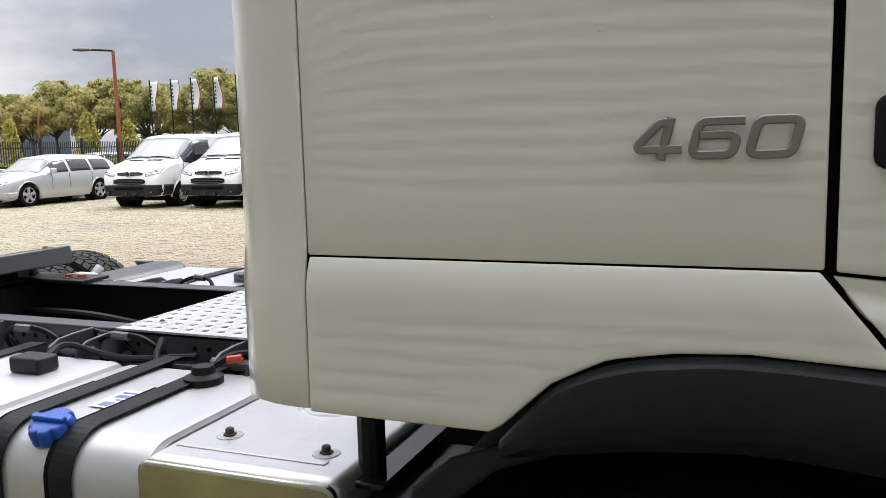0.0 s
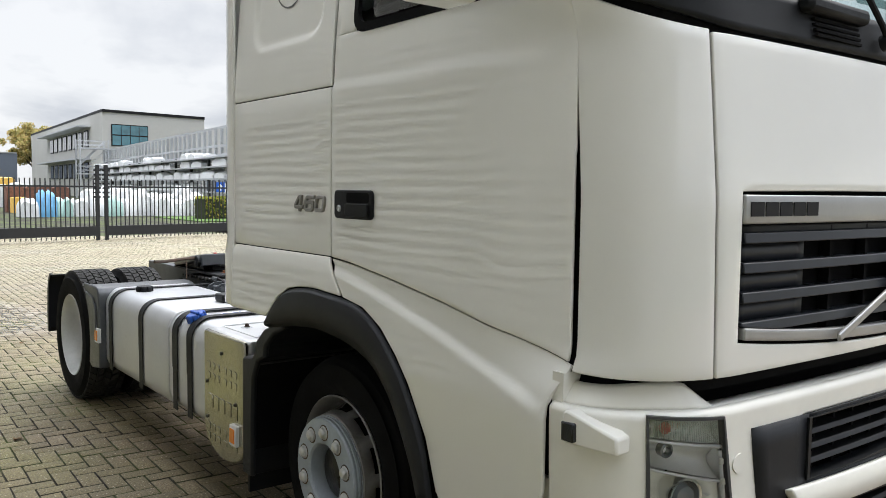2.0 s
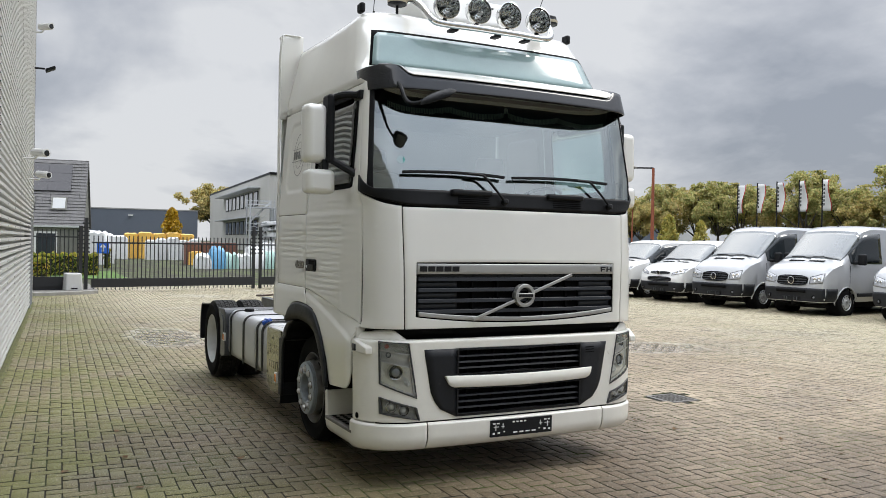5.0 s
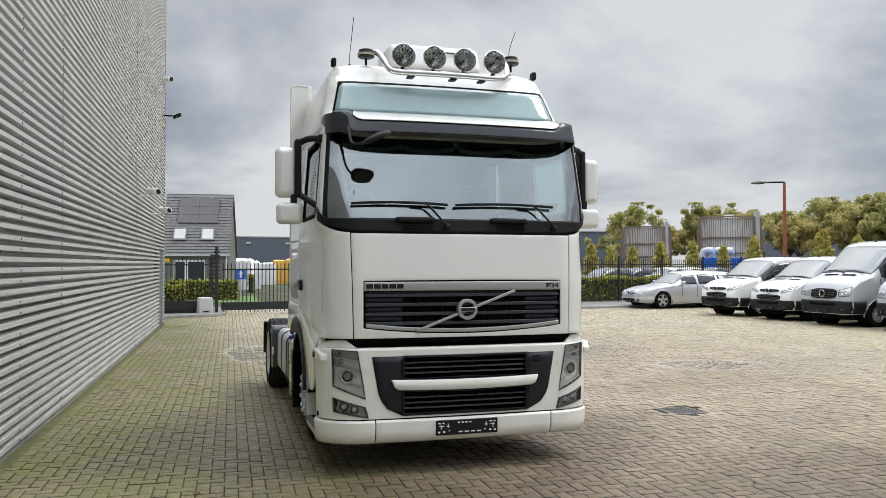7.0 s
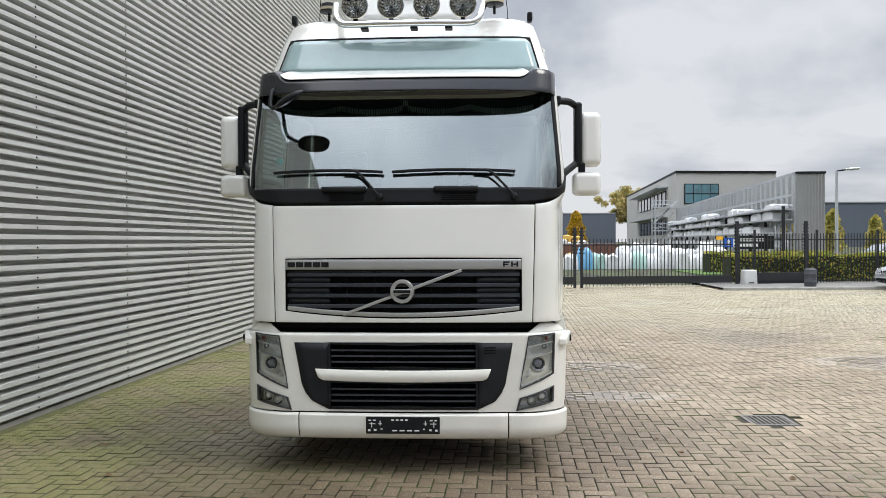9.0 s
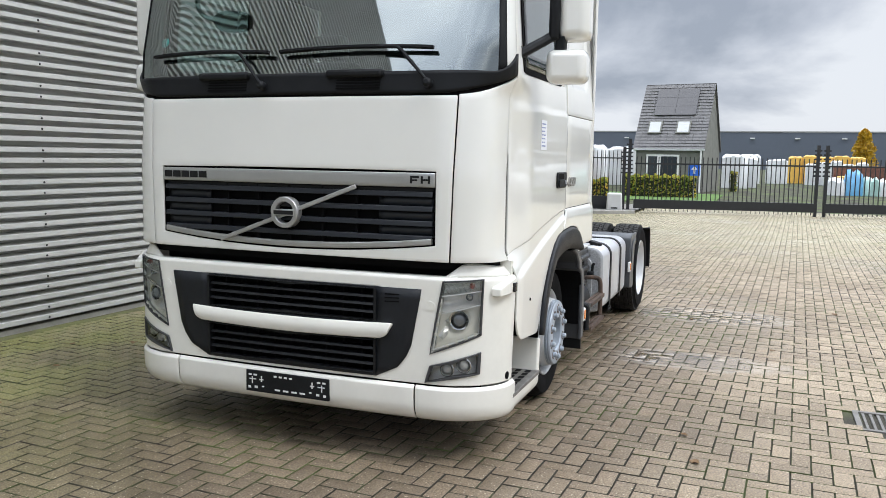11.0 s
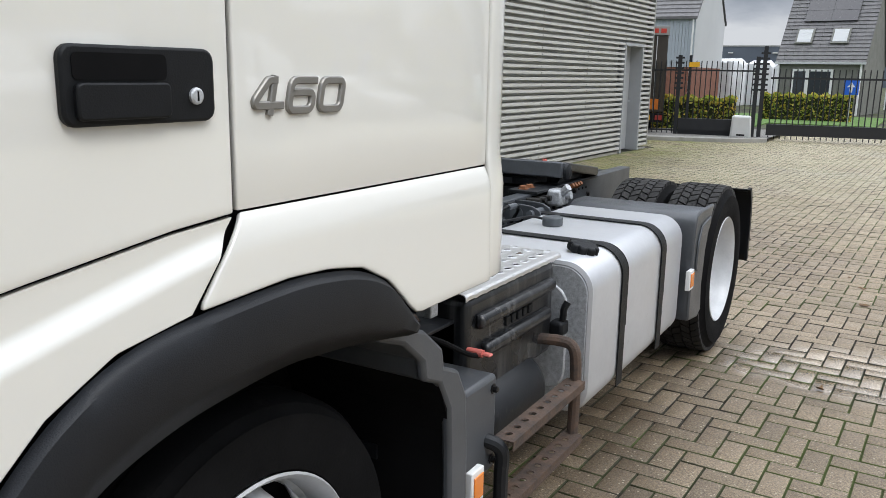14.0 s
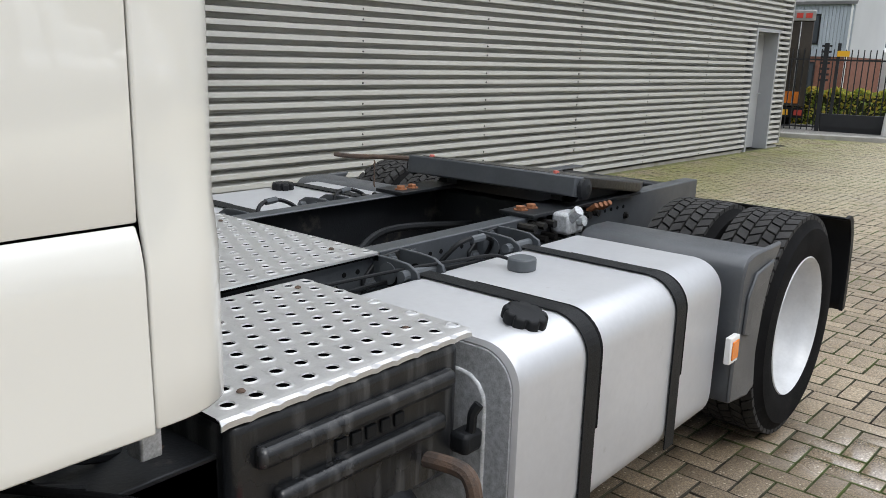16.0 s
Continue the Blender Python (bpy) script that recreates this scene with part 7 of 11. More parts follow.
def build_frame():
    frame_ob = None
    for s in (-1, 1):
        bm = bmesh.new()
        f = loft(bm, [[Vector((x, s * y, z)) for y, z in ((0.40, 0.955), (0.40, 0.69), (0.32, 0.69), (0.32, 0.70), (0.39, 0.70), (0.39, 0.945), (0.32, 0.945), (0.32, 0.955))] for x in (-0.6, -4.50)])
        bmesh.ops.recalc_face_normals(bm, faces=f)
        rail = part("frame_rail", bm, "rail_paint", truck, "dark blue-grey steel chassis rail with rows of holes", bevel=0.006)
        # dark liner plate added to paint the rail's inner side as shaded
        part("inner_face", boxbm(-4.48, -0.62, *sorted((s * 0.383, s * 0.388)), 0.702, 0.943), "chassis", rail)
        # near-black discs paint the shade of the rail holes
        for k in range(46):
            x = -1.05 - k * 0.058
            if k % 7 in (5, 6):
                continue
            bm = bmesh.new()
            y = s * 0.401
            lathe(bm, (x, y, 0.905), (0, s, 0), [(-0.001, 0.0085), (0.0012, 0.0085)], 10)
            part("rail_hole", bm, "gap", rail)
        # tank brackets with studs
        for x in (-1.42, -2.06, -2.60):
            bm = bmesh.new()
            prism(bm, [(x - 0.13, 0.70), (x - 0.13, 0.90), (x - 0.10, 0.945), (x - 0.04, 0.95), (x + 0.06, 0.94), (x + 0.13, 0.88), (x + 0.13, 0.70)], s * 0.402, s * 0.414, "y")
            br = part("tank_bracket", bm, "chassis", truck, "black steel tank bracket with bolts", bevel=0.003)
            for dx in (-0.05, 0.07) if x < -1.7 or s < 0 else ():
                bm = bmesh.new()
                prism(bm, [(0.41, 0.70), (0.41, 0.955), (0.50, 0.955), (0.56, 0.95), (0.60, 0.93), (0.615, 0.89), (0.60, 0.84), (0.58, 0.70)], x + dx, x + dx + 0.012, "x")
                for v in bm.verts:
                    v.co.y *= s
                bmesh.ops.recalc_face_normals(bm, faces=bm.faces[:])
                web = part("bracket_web", bm, "rail_paint", br, bevel=0.003)
                # dark disc on each face, its colour standing in for a shaded hole
                for e in (-0.001, 0.013):
                    bm = bmesh.new()
                    lathe(bm, (x + dx + e, s * 0.49, 0.89), (1, 0, 0), [(-0.001, 0.028), (0.001, 0.028)], 16)
                    part("web_hole", bm, "gap", web)
            bm = bmesh.new()
            if x > -1.7 and s > 0:
                bm.free()
                continue
            rod(bm, (x - 0.075, s * 0.56, 0.915), (x + 0.11, s * 0.56, 0.915), 0.017, 10)
            part("cross_pin", bm, "grey_cast", br)
            bm = bmesh.new()
            lathe(bm, (x + 0.083, s * 0.48, 0.905), (1, 0, 0), [(0, 0.036), (0.004, 0.036)], 14)
            part("washer", bm, "grey_cast", br)
            for dx, dz in ((-0.10, 0.92), (-0.10, 0.86), (0.10, 0.86), (0.0, 0.92)):
                bolt(br, (x + dx, s * 0.414, dz), (0, s, 0), 0.017, "grey_cast")
        # spring hanger line of studs by the rear axle
        for k in range(8):
            bm = bmesh.new()
            rod(bm, (-2.80 - k * 0.07, s * 0.402, 0.93), (-2.80 - k * 0.07, s * 0.48, 0.93), 0.016, 8)
            part("stud", bm, "grease", rail)
        for k in range(6):
            bm = bmesh.new()
            rod(bm, (-2.83 - k * 0.07, s * 0.402, 0.87), (-2.83 - k * 0.07, s * 0.47, 0.87), 0.016, 8)
            part("stud", bm, "grease", rail)
    # inside of the frame: cross members, gearbox tunnel, axle
    for x0, x1, z0, z1 in ((-2.02, -1.92, 0.70, 0.90), (-2.72, -2.62, 0.62, 0.74), (-3.30, -3.2, 0.7, 0.94), (-4.35, -4.25, 0.70, 0.94)):
        part("cross_member", boxbm(x0, x1, -0.39, 0.39, z0, z1), "chassis", truck, bevel=0.01)
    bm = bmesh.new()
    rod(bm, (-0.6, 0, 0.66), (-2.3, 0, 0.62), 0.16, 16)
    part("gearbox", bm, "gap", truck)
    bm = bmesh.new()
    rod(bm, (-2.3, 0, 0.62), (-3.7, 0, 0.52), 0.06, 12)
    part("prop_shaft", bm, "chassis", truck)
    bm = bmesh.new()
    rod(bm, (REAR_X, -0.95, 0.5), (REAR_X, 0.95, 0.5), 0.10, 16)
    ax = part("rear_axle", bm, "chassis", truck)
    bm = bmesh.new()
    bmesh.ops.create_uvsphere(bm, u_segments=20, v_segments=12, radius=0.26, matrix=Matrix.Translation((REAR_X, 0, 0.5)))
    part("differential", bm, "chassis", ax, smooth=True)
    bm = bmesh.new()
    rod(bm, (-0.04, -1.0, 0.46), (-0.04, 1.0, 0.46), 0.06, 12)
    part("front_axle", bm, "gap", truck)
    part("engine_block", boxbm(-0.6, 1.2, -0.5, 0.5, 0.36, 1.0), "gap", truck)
    for s in (-1, 1):
        for x in (-3.42, -4.05):
            bm = bmesh.new()
            lathe(bm, (x, s * 0.40, 0.42), (0, 0, 1), [(0, 0.08), (0.02, 0.11), (0.2, 0.12), (0.27, 0.08)], 20)
            part("air_bag", bm, "rubber", truck, smooth=True)


build_frame()


def build_rail_gear():
    """Hoses, clips, unions and bolts along the outside of the near rails."""
    rnd = random.Random(41)
    for s in (-1, 1):
        for k in range(3):
            z = 0.80 + 0.03 * k
            pts = [(-0.95 - 0.55 * i, s * (0.425 + 0.02 * k + rnd.uniform(0, 0.015)), z + rnd.uniform(-0.02, 0.02)) for i in range(5)]
            bm = bmesh.new()
            tube(bm, bend(pts, 6), 0.008 + 0.003 * (k % 2), 6)
            part("air_hose", bm, "black", truck, smooth=True)
        for k in range(3 if s < 0 else 1):
            x = -1.75 - 0.42 * k if s < 0 else -2.25
            bm = bmesh.new()
            tube(bm, bend([(x, s * 0.45, 0.88), (x - 0.06, s * 0.50, 0.955), (x - 0.16, s * 0.52, 0.965), (x - 0.24, s * 0.50, 0.93), (x - 0.27, s * 0.45, 0.86)], 6), 0.009, 6)
            part("cable_loop", bm, "black", truck, smooth=True)
            bm = bmesh.new()
            rod(bm, (x - 0.10, s * 0.515, 0.962), (x - 0.16, s * 0.522, 0.965), 0.014, 8)
            part("union", bm, "grey_cast", truck)
        for k in range(9):
            bolt(truck, (-1.2 - 0.31 * k, s * 0.402, 0.76 + 0.05 * (k % 3)), (0, s, 0), 0.013, "grease" if k % 3 else "orange_rust")
    for k in range(4):
        bm = bmesh.new()
        rod(bm, (-3.28 - 0.04 * k, 0.43, 0.935), (-3.28 - 0.04 * k, 0.47, 0.965), 0.013, 8)
        part("stud", bm, "orange_rust", truck)
    # hoses hung inside the frame
    for y0, z in ((-0.2, 0.80), (0.05, 0.77), (0.22, 0.82)):
        bm = bmesh.new()
        tube(bm, bend([(-1.95, y0, z), (-2.3, y0 + 0.08, z - 0.06), (-2.7, y0 - 0.04, z + 0.02), (-3.2, y0 + 0.05, z)], 6), 0.018, 8)
        part("frame_hose", bm, "black", truck, smooth=True)


build_rail_gear()


def build_coupling():
    # fifth wheel on its mounting plate
    base = part("coupling_base", boxbm(-3.62, -3.42, -0.42, 0.42, 0.957, 0.972), "chassis", truck, "black coupling mounting plates on the rails", bevel=0.003)
    for s in (-1, 1):
        part("side_plate", boxbm(-3.75, -2.84, *sorted((s * 0.27, s * 0.44)), 0.957, 0.973), "chassis", base, bevel=0.003)
        for x in (-2.90, -2.975, -3.62, -3.69):
            bolt(base, (x, s * 0.335, 0.973), r=0.021, mat="orange_rust")
        bm = bmesh.new()
        prism(bm, [(-3.22, 0.972), (-3.30, 1.02), (-3.42, 1.03), (-3.54, 1.02), (-3.62, 0.972)], s * 0.34, s * 0.40, "y")
        part("pedestal", bm, "chassis", base, bevel=0.008)
    m = pose(-3.53, 0, 1.0, 0, -8, 0)
    bm = bmesh.new()
    # plate outline with the open throat to the rear
    out = [(0.36, -0.46), (0.42, -0.40), (0.44, 0.0), (0.42, 0.40), (0.36, 0.46), (-0.16, 0.46), (-0.52, 0.30), (-0.52, 0.18), (-0.12, 0.07), (-0.05, 0.0), (-0.12, -0.07), (-0.52, -0.18), (-0.52, -0.30), (-0.16, -0.46)]
    prism(bm, out, 0.0, 0.05, "z")
    for v in bm.verts:
        v.co = m @ v.co
    plate = part("coupling_plate", bm, "grease", base, "greasy black fifth wheel plate, tilted back", bevel=0.008)
    bm = bmesh.new()
    box(bm, 0.37, 0.445, -0.47, 0.47, -0.04, 0.046, m)
    bmesh.ops.recalc_face_normals(bm, faces=bm.faces[:])
    part("front_edge", bm, "rail_paint", plate, bevel=0.008)
    for y in (-0.3, 0.3):
        bm = bmesh.new()
        box(bm, -0.3, 0.3, y - 0.03, y + 0.03, -0.08, 0.0, m)
        bmesh.ops.recalc_face_normals(bm, faces=bm.faces[:])
        part("plate_rib", bm, "chassis", plate)
    bm = bmesh.new()
    tube(bm, bend([(-3.25, -0.42, 1.06), (-3.12, -0.55, 1.08), (-3.0, -0.78, 1.075), (-2.97, -0.86, 1.08)], 4), 0.012, 8)
    part("release_handle", bm, "rust", plate, "rusty release handle")
    bm = bmesh.new()
    for k in range(9):
        rod(bm, (-3.01, -0.62, 1.07 - k * 0.015), (-3.01 + 0.006 * (k % 2), -0.614, 1.058 - k * 0.015), 0.004, 6)
    part("chain", bm, "rust", plate)
    for s in (-1, 1):
        bm = bmesh.new()
        lathe(bm, (-3.15, s * 0.47, 1.05), (0, s, 0), [(0, 0.045), (0.02, 0.045), (0.028, 0.02)], 16)
        part("trunnion", bm, "chassis", plate)
        bm = bmesh.new()
        lathe(bm, (-3.13, s * 0.35, 1.095), (0, 0, 1), [(0, 0.014), (0.02, 0.012)], 10)
        part("grease_plug", bm, "pinkred", plate)


build_coupling()


def low_bolt(parent, p):
    bm = bmesh.new()
    lathe(bm, p, (0, 0, 1), [(0, 0.009), (0.002, 0.009), (0.005, 0.006), (0.006, 0.002)], 10)
    part("bolt", bm, "rust", parent, smooth=True)


def build_walkways():
    bm = bmesh.new()
    perforated(bm, -1.98, -0.84, -0.43, 0.43, 0.963, 18, 13, 0.0145, 0.003)
    cat = part("centre_walkway", bm, "alu", truck, "perforated aluminium walkway between the rails")
    part("walkway_edge", boxbm(-1.985, -1.978, -0.435, 0.435, 0.935, 0.964), "alu", cat)
    # near-black sheet under the plate paints the shade seen through its holes
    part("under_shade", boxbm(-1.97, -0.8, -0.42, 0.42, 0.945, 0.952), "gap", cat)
    for y in (-0.435, 0.43):
        part("walkway_lip", boxbm(-1.985, -0.84, y, y + 0.005, 0.957, 0.964), "alu", cat)
    for x, y in ((-1.9, 0.3), (-1.9, -0.3), (-1.25, 0.39), (-0.95, -0.2)):
        low_bolt(cat, (x, y, 0.964))
    # driver side step plate over the battery box
    bm = bmesh.new()
    perforated(bm, -1.655, -0.95, 0.455, 1.055, 0.945, 11, 9, 0.0155, 0.003)
    st = part("side_walkway", bm, "alu", truck, "perforated aluminium step plate")
    # same painted shade below the step plate's holes
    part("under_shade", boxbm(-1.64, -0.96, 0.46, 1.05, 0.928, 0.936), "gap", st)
    bm = bmesh.new()
    loft(bm, [[Vector((x, 1.055, 0.945)), Vector((x, 1.064, 0.9435)), Vector((x, 1.070, 0.938 - 0.004 * (i % 4 == 0))), Vector((x, 1.070, 0.926 - 0.003 * (i % 4 == 0)))] for i, x in enumerate(span(-0.95, -1.655, 44))], cap=False, close=False)
    part("plate_lip", outward(bm, (-1.2, 0.7, 0.8)), "alu", st, solid=0.003)
    for x, y in ((-1.54, 0.96), (-1.05, 0.99), (-1.58, 0.52)):
        low_bolt(st, (x, y, 0.946))


build_walkways()


def build_driver_side():
    # battery box with two long ribs
    bm = boxbm(-1.62, -0.97, 0.47, 1.065, 0.58, 0.925)
    bx = part("battery_box", bm, "battery_cover", truck, "black plastic battery cover with two ribs", bevel=0.025, seg=3)
    for z, x0, x1 in ((0.845, -1.58, -1.02), (0.745, -1.55, -1.06)):
        bm = bmesh.new()
        f = loft(bm, [[Vector((x, 1.06, z - 0.028)), Vector((x, 1.093, z - 0.018)), Vector((x, 1.093, z + 0.018)), Vector((x, 1.06, z + 0.028))] for x in (x0, x1)])
        bmesh.ops.recalc_face_normals(bm, faces=f)
        part("rib", bm, "battery_cover", bx, bevel=0.012)
    for k in range(5):
        x = -1.22 - k * 0.043
        part("embossed_block", boxbm(x - 0.03, x, 1.064, 1.072, 0.78, 0.81), "black", bx, bevel=0.003)
    bm = bmesh.new()
    tube(bm, bend([(-1.615, 1.08, 0.68), (-1.625, 1.10, 0.70), (-1.625, 1.105, 0.745), (-1.635, 1.115, 0.77)], 4), 0.013, 8)
    part("latch", bm, "black", bx, smooth=True)
    part("latch_base", boxbm(-1.66, -1.59, 1.06, 1.115, 0.645, 0.70), "black", bx, bevel=0.012)
    bm = bmesh.new()
    rod(bm, (-0.985, 1.06, 0.765), (-0.985, 1.112, 0.765), 0.012, 14)
    tap = part("battery_switch", bm, "pinkred", truck, "faded red battery switch key")
    part("key_grip", boxbm(-0.998, -0.974, 1.112, 1.14, 0.760, 0.770), "pinkred", tap, bevel=0.006)
    # air tank, bracket and rusty tube step
    bm = bmesh.new()
    lathe(bm, (-1.50, 1.0, 0.50), (1, 0, 0), [(0, 0.01), (0.012, 0.07), (0.04, 0.115), (0.08, 0.13), (0.42, 0.13), (0.46, 0.115), (0.49, 0.07), (0.50, 0.01)], 28)
    part("air_tank", bm, "chassis", truck, "dark grey compressed-air tank", smooth=True, angle=60)
    part("box_floor", boxbm(-1.56, -0.6, 0.45, 1.0, 0.56, 0.60), "chassis", truck)
    bm = boxbm(-0.98, -0.72, 0.95, 1.165, 0.42, 0.72)
    vb = part("valve_box", bm, "guard", truck, "dark valve housing with bolts", bevel=0.015)
    for x, z in ((-0.95, 0.68), (-0.75, 0.68), (-0.95, 0.46)):
        bolt(vb, (x, 1.165, z), (0, 1, 0), 0.010, "grease")
    bm = bmesh.new()
    tube(bm, bend([(-1.50, 1.02, 0.655), (-1.52, 1.14, 0.66), (-1.52, 1.19, 0.64), (-1.525, 1.20, 0.55), (-1.525, 1.20, 0.40), (-1.52, 1.20, 0.31)], 6), 0.020, 10)
    st = part("side_step", bm, "rust", truck, "rusty tubular side step with slotted treads", smooth=True)
    bm = bmesh.new()
    tube(bm, bend([(-0.90, 1.04, 0.53), (-0.92, 1.15, 0.53), (-0.945, 1.20, 0.50), (-0.95, 1.20, 0.42), (-0.95, 1.20, 0.31)], 6), 0.022, 10)
    part("front_tube", bm, "chassis", st, smooth=True)
    for z in (0.53, 0.33):
        bm = bmesh.new()
        perforated(bm, -1.52, -0.95, 1.17, 1.235, z, 10, 1, 0.012, 0.003)
        part("tread", bm, "rust", st, solid=0.003)
        part("tread_front", boxbm(-1.52, -0.95, 1.235, 1.238, z - 0.03, z), "rust", st)
    # bracket, cables and rubber strap behind the wheel arch
    part("bracket_plate", boxbm(-0.98, -0.70, 0.62, 1.02, 0.845, 0.856), "chassis", truck, "dark steel bracket under the cab", bevel=0.003)
    part("bracket_leg", boxbm(-0.98, -0.97, 0.62, 1.02, 0.60, 0.845), "chassis", truck)
    bolt(truck, (-0.90, 0.92, 0.856), r=0.015)
    bm = bmesh.new()
    tube(bm, bend([(-0.48, 0.86, 0.95), (-0.60, 0.98, 0.93), (-0.78, 1.06, 0.86), (-0.90, 1.10, 0.79), (-1.0, 1.09, 0.75)], 6), 0.008, 8)
    part("rubber_strap", bm, "rubber", truck, "perforated rubber hold-down strap", smooth=True)
    for k, (y, z) in enumerate(((0.85, 0.92), (0.80, 0.90), (0.9, 0.88))):
        bm = bmesh.new()
        tube(bm, bend([(-0.45, y, z), (-0.62, y + 0.06, z + 0.02), (-0.80, y + 0.05, z - 0.05), (-0.95, y - 0.02, z - 0.1)], 6), 0.010, 6)
        part("cable", bm, "black", truck, smooth=True)
    part("cab_strut", boxbm(-0.86, -0.82, 0.98, 1.03, 0.90, 1.08), "galv", truck, "pale metal strut under the cab", bevel=0.004)
    # wheel arch rear mud guard, both sides
    for s in (-1, 1):
        bm = bmesh.new()
        pts = [Vector(q) for q in ((-0.30, 0, 1.03), (-0.42, 0, 0.985), (-0.50, 0, 0.92), (-0.51, 0, 0.87), (-0.58, 0, 0.84), (-0.625, 0, 0.76), (-0.635, 0, 0.60), (-0.64, 0, 0.30))]
        loft(bm, [[Vector((p.x, s * y, p.z)) for y in (0.72, 1.0, 1.18, 1.225)] for p in pts], cap=False, close=False)
        gd = part("wheel_guard", outward(bm, (0, 0, 0.5)), "guard" if s > 0 else "grey_plastic", truck, "dark plastic mud guard behind the front wheel", smooth=True, solid=0.014, bevel=0.006)
        bm = bmesh.new()
        back = [(p.x - 0.055, p.z + 0.01) for p in reversed(pts)]
        if s < 0:
            back = [(-0.70, 0.30), (-0.70, 0.825), (-0.685, 0.84), (-0.60, 0.85)] + back[4:]
            part("guard_ledge", boxbm(-0.70, -0.565, -1.205, -0.78, 0.815, 0.845), "wet_plastic", gd, "shiny grey plastic ledge", bevel=0.012, seg=3)
        prism(bm, [(p.x + 0.035, p.z) for p in pts] + back, s * 1.20, s * 1.228, "y")
        part("guard_side", bm, "guard" if s > 0 else "grey_plastic", gd, bevel=0.01)
        part("flap", boxbm(-0.655, -0.64, *sorted((s * 0.75, s * 1.22)), 0.22, 0.34), "black", gd)
        x = -0.775 if s > 0 else -0.835
        mz = 0.385 if s < 0 else 0.42
        mk = part("side_marker", boxbm(x - 0.025, x + 0.045, *sorted((s * 1.20, s * 1.222)), mz, mz + 0.1), "white", truck, "square amber side marker in a white frame", bevel=0.004)
        part("amber_lens", boxbm(x - 0.015, x + 0.035, *sorted((s * 1.222, s * 1.227)), mz + 0.015, mz + 0.085), "amber", mk, bevel=0.003)
    # diesel tank
    t = part("fuel_tank", tank_bm(-2.94, -1.70, 1, 0.55, 1.19, 0.31, 0.91, 0.11), "alu_paint", truck, "silver diesel tank with two black straps", smooth=True, angle=35)
    bm = bmesh.new()
    prism(bm, rounded(0.72, 1.09, 0.40, 0.815, 0.08, 4), -1.705, -1.692, "x")
    part("end_pressing", bm, "galv", t, bevel=0.008)
    bm = bmesh.new()
    prism(bm, rounded(0.58, 1.165, 0.34, 0.885, 0.10, 6), -1.71, -1.6995, "x")
    part("end_plate", bm, "galv", t, "galvanised tank end", bevel=0.004)
    for x in (-2.03, -2.575):
        b = part("strap", strap_line(x, 0.066, 1, 0.52, 1.19, 0.91, 0.34, 0.11), "black", t, "black steel strap", solid=0.004, offset=1)
        part("strap_pad", strap_line(x - 0.012, 0.082, 1, 0.75, 1.19, 0.91, 0.58, 0.11, 0.002), "rubber", b, solid=0.002, offset=1)
    bm = cap_bm((-1.875, 1.066, 0.905), 0.062, 0.038, 9)
    for v in bm.verts:
        v.co = Matrix.Translation((-1.875, 1.066, 0.903)) @ Euler((radians(-14), 0, 0)).to_matrix().to_4x4() @ Matrix.Translation((1.875, -1.066, -0.903)) @ v.co
    part("filler_cap", bm, "black", t, "black fuel cap", bevel=0.003)
    bm = bmesh.new()
    lathe(bm, (-1.883, 1.056, 0.88), (0, -0.24, 1), [(0, 0.054), (0.03, 0.050)], 28)
    part("filler_neck", bm, "alu", t, smooth=True)
    bm = bmesh.new()
    prism(bm, rounded(-2.355, -2.265, 0.715, 0.80, 0.035, 5), 0.909, 0.952, "z")
    part("level_sensor", bm, "grey_cast", t, "grey plastic level sender", bevel=0.006)
    bm = bmesh.new()
    tube(bm, bend([(-2.31, 0.72, 0.935), (-2.28, 0.66, 0.945), (-2.18, 0.60, 0.935), (-1.95, 0.54, 0.93), (-1.7, 0.50, 0.925)], 6), 0.006, 8)
    part("sender_cable", bm, "black", t, smooth=True)
    # valve with fittings beside the rail
    bm = bmesh.new()
    box(bm, -3.10, -2.98, 0.43, 0.52, 0.88, 0.97)
    vv = part("brake_valve", bm, "galv", truck, "grey cast brake valve with fittings", bevel=0.015)
    for dx in (0, 0.05):
        bm = bmesh.new()
        rod(bm, (-3.06 + dx, 0.49, 0.93), (-3.05 + dx, 0.55, 0.94 + dx), 0.022, 10)
        part("fitting", bm, "galv", vv)


build_driver_side()


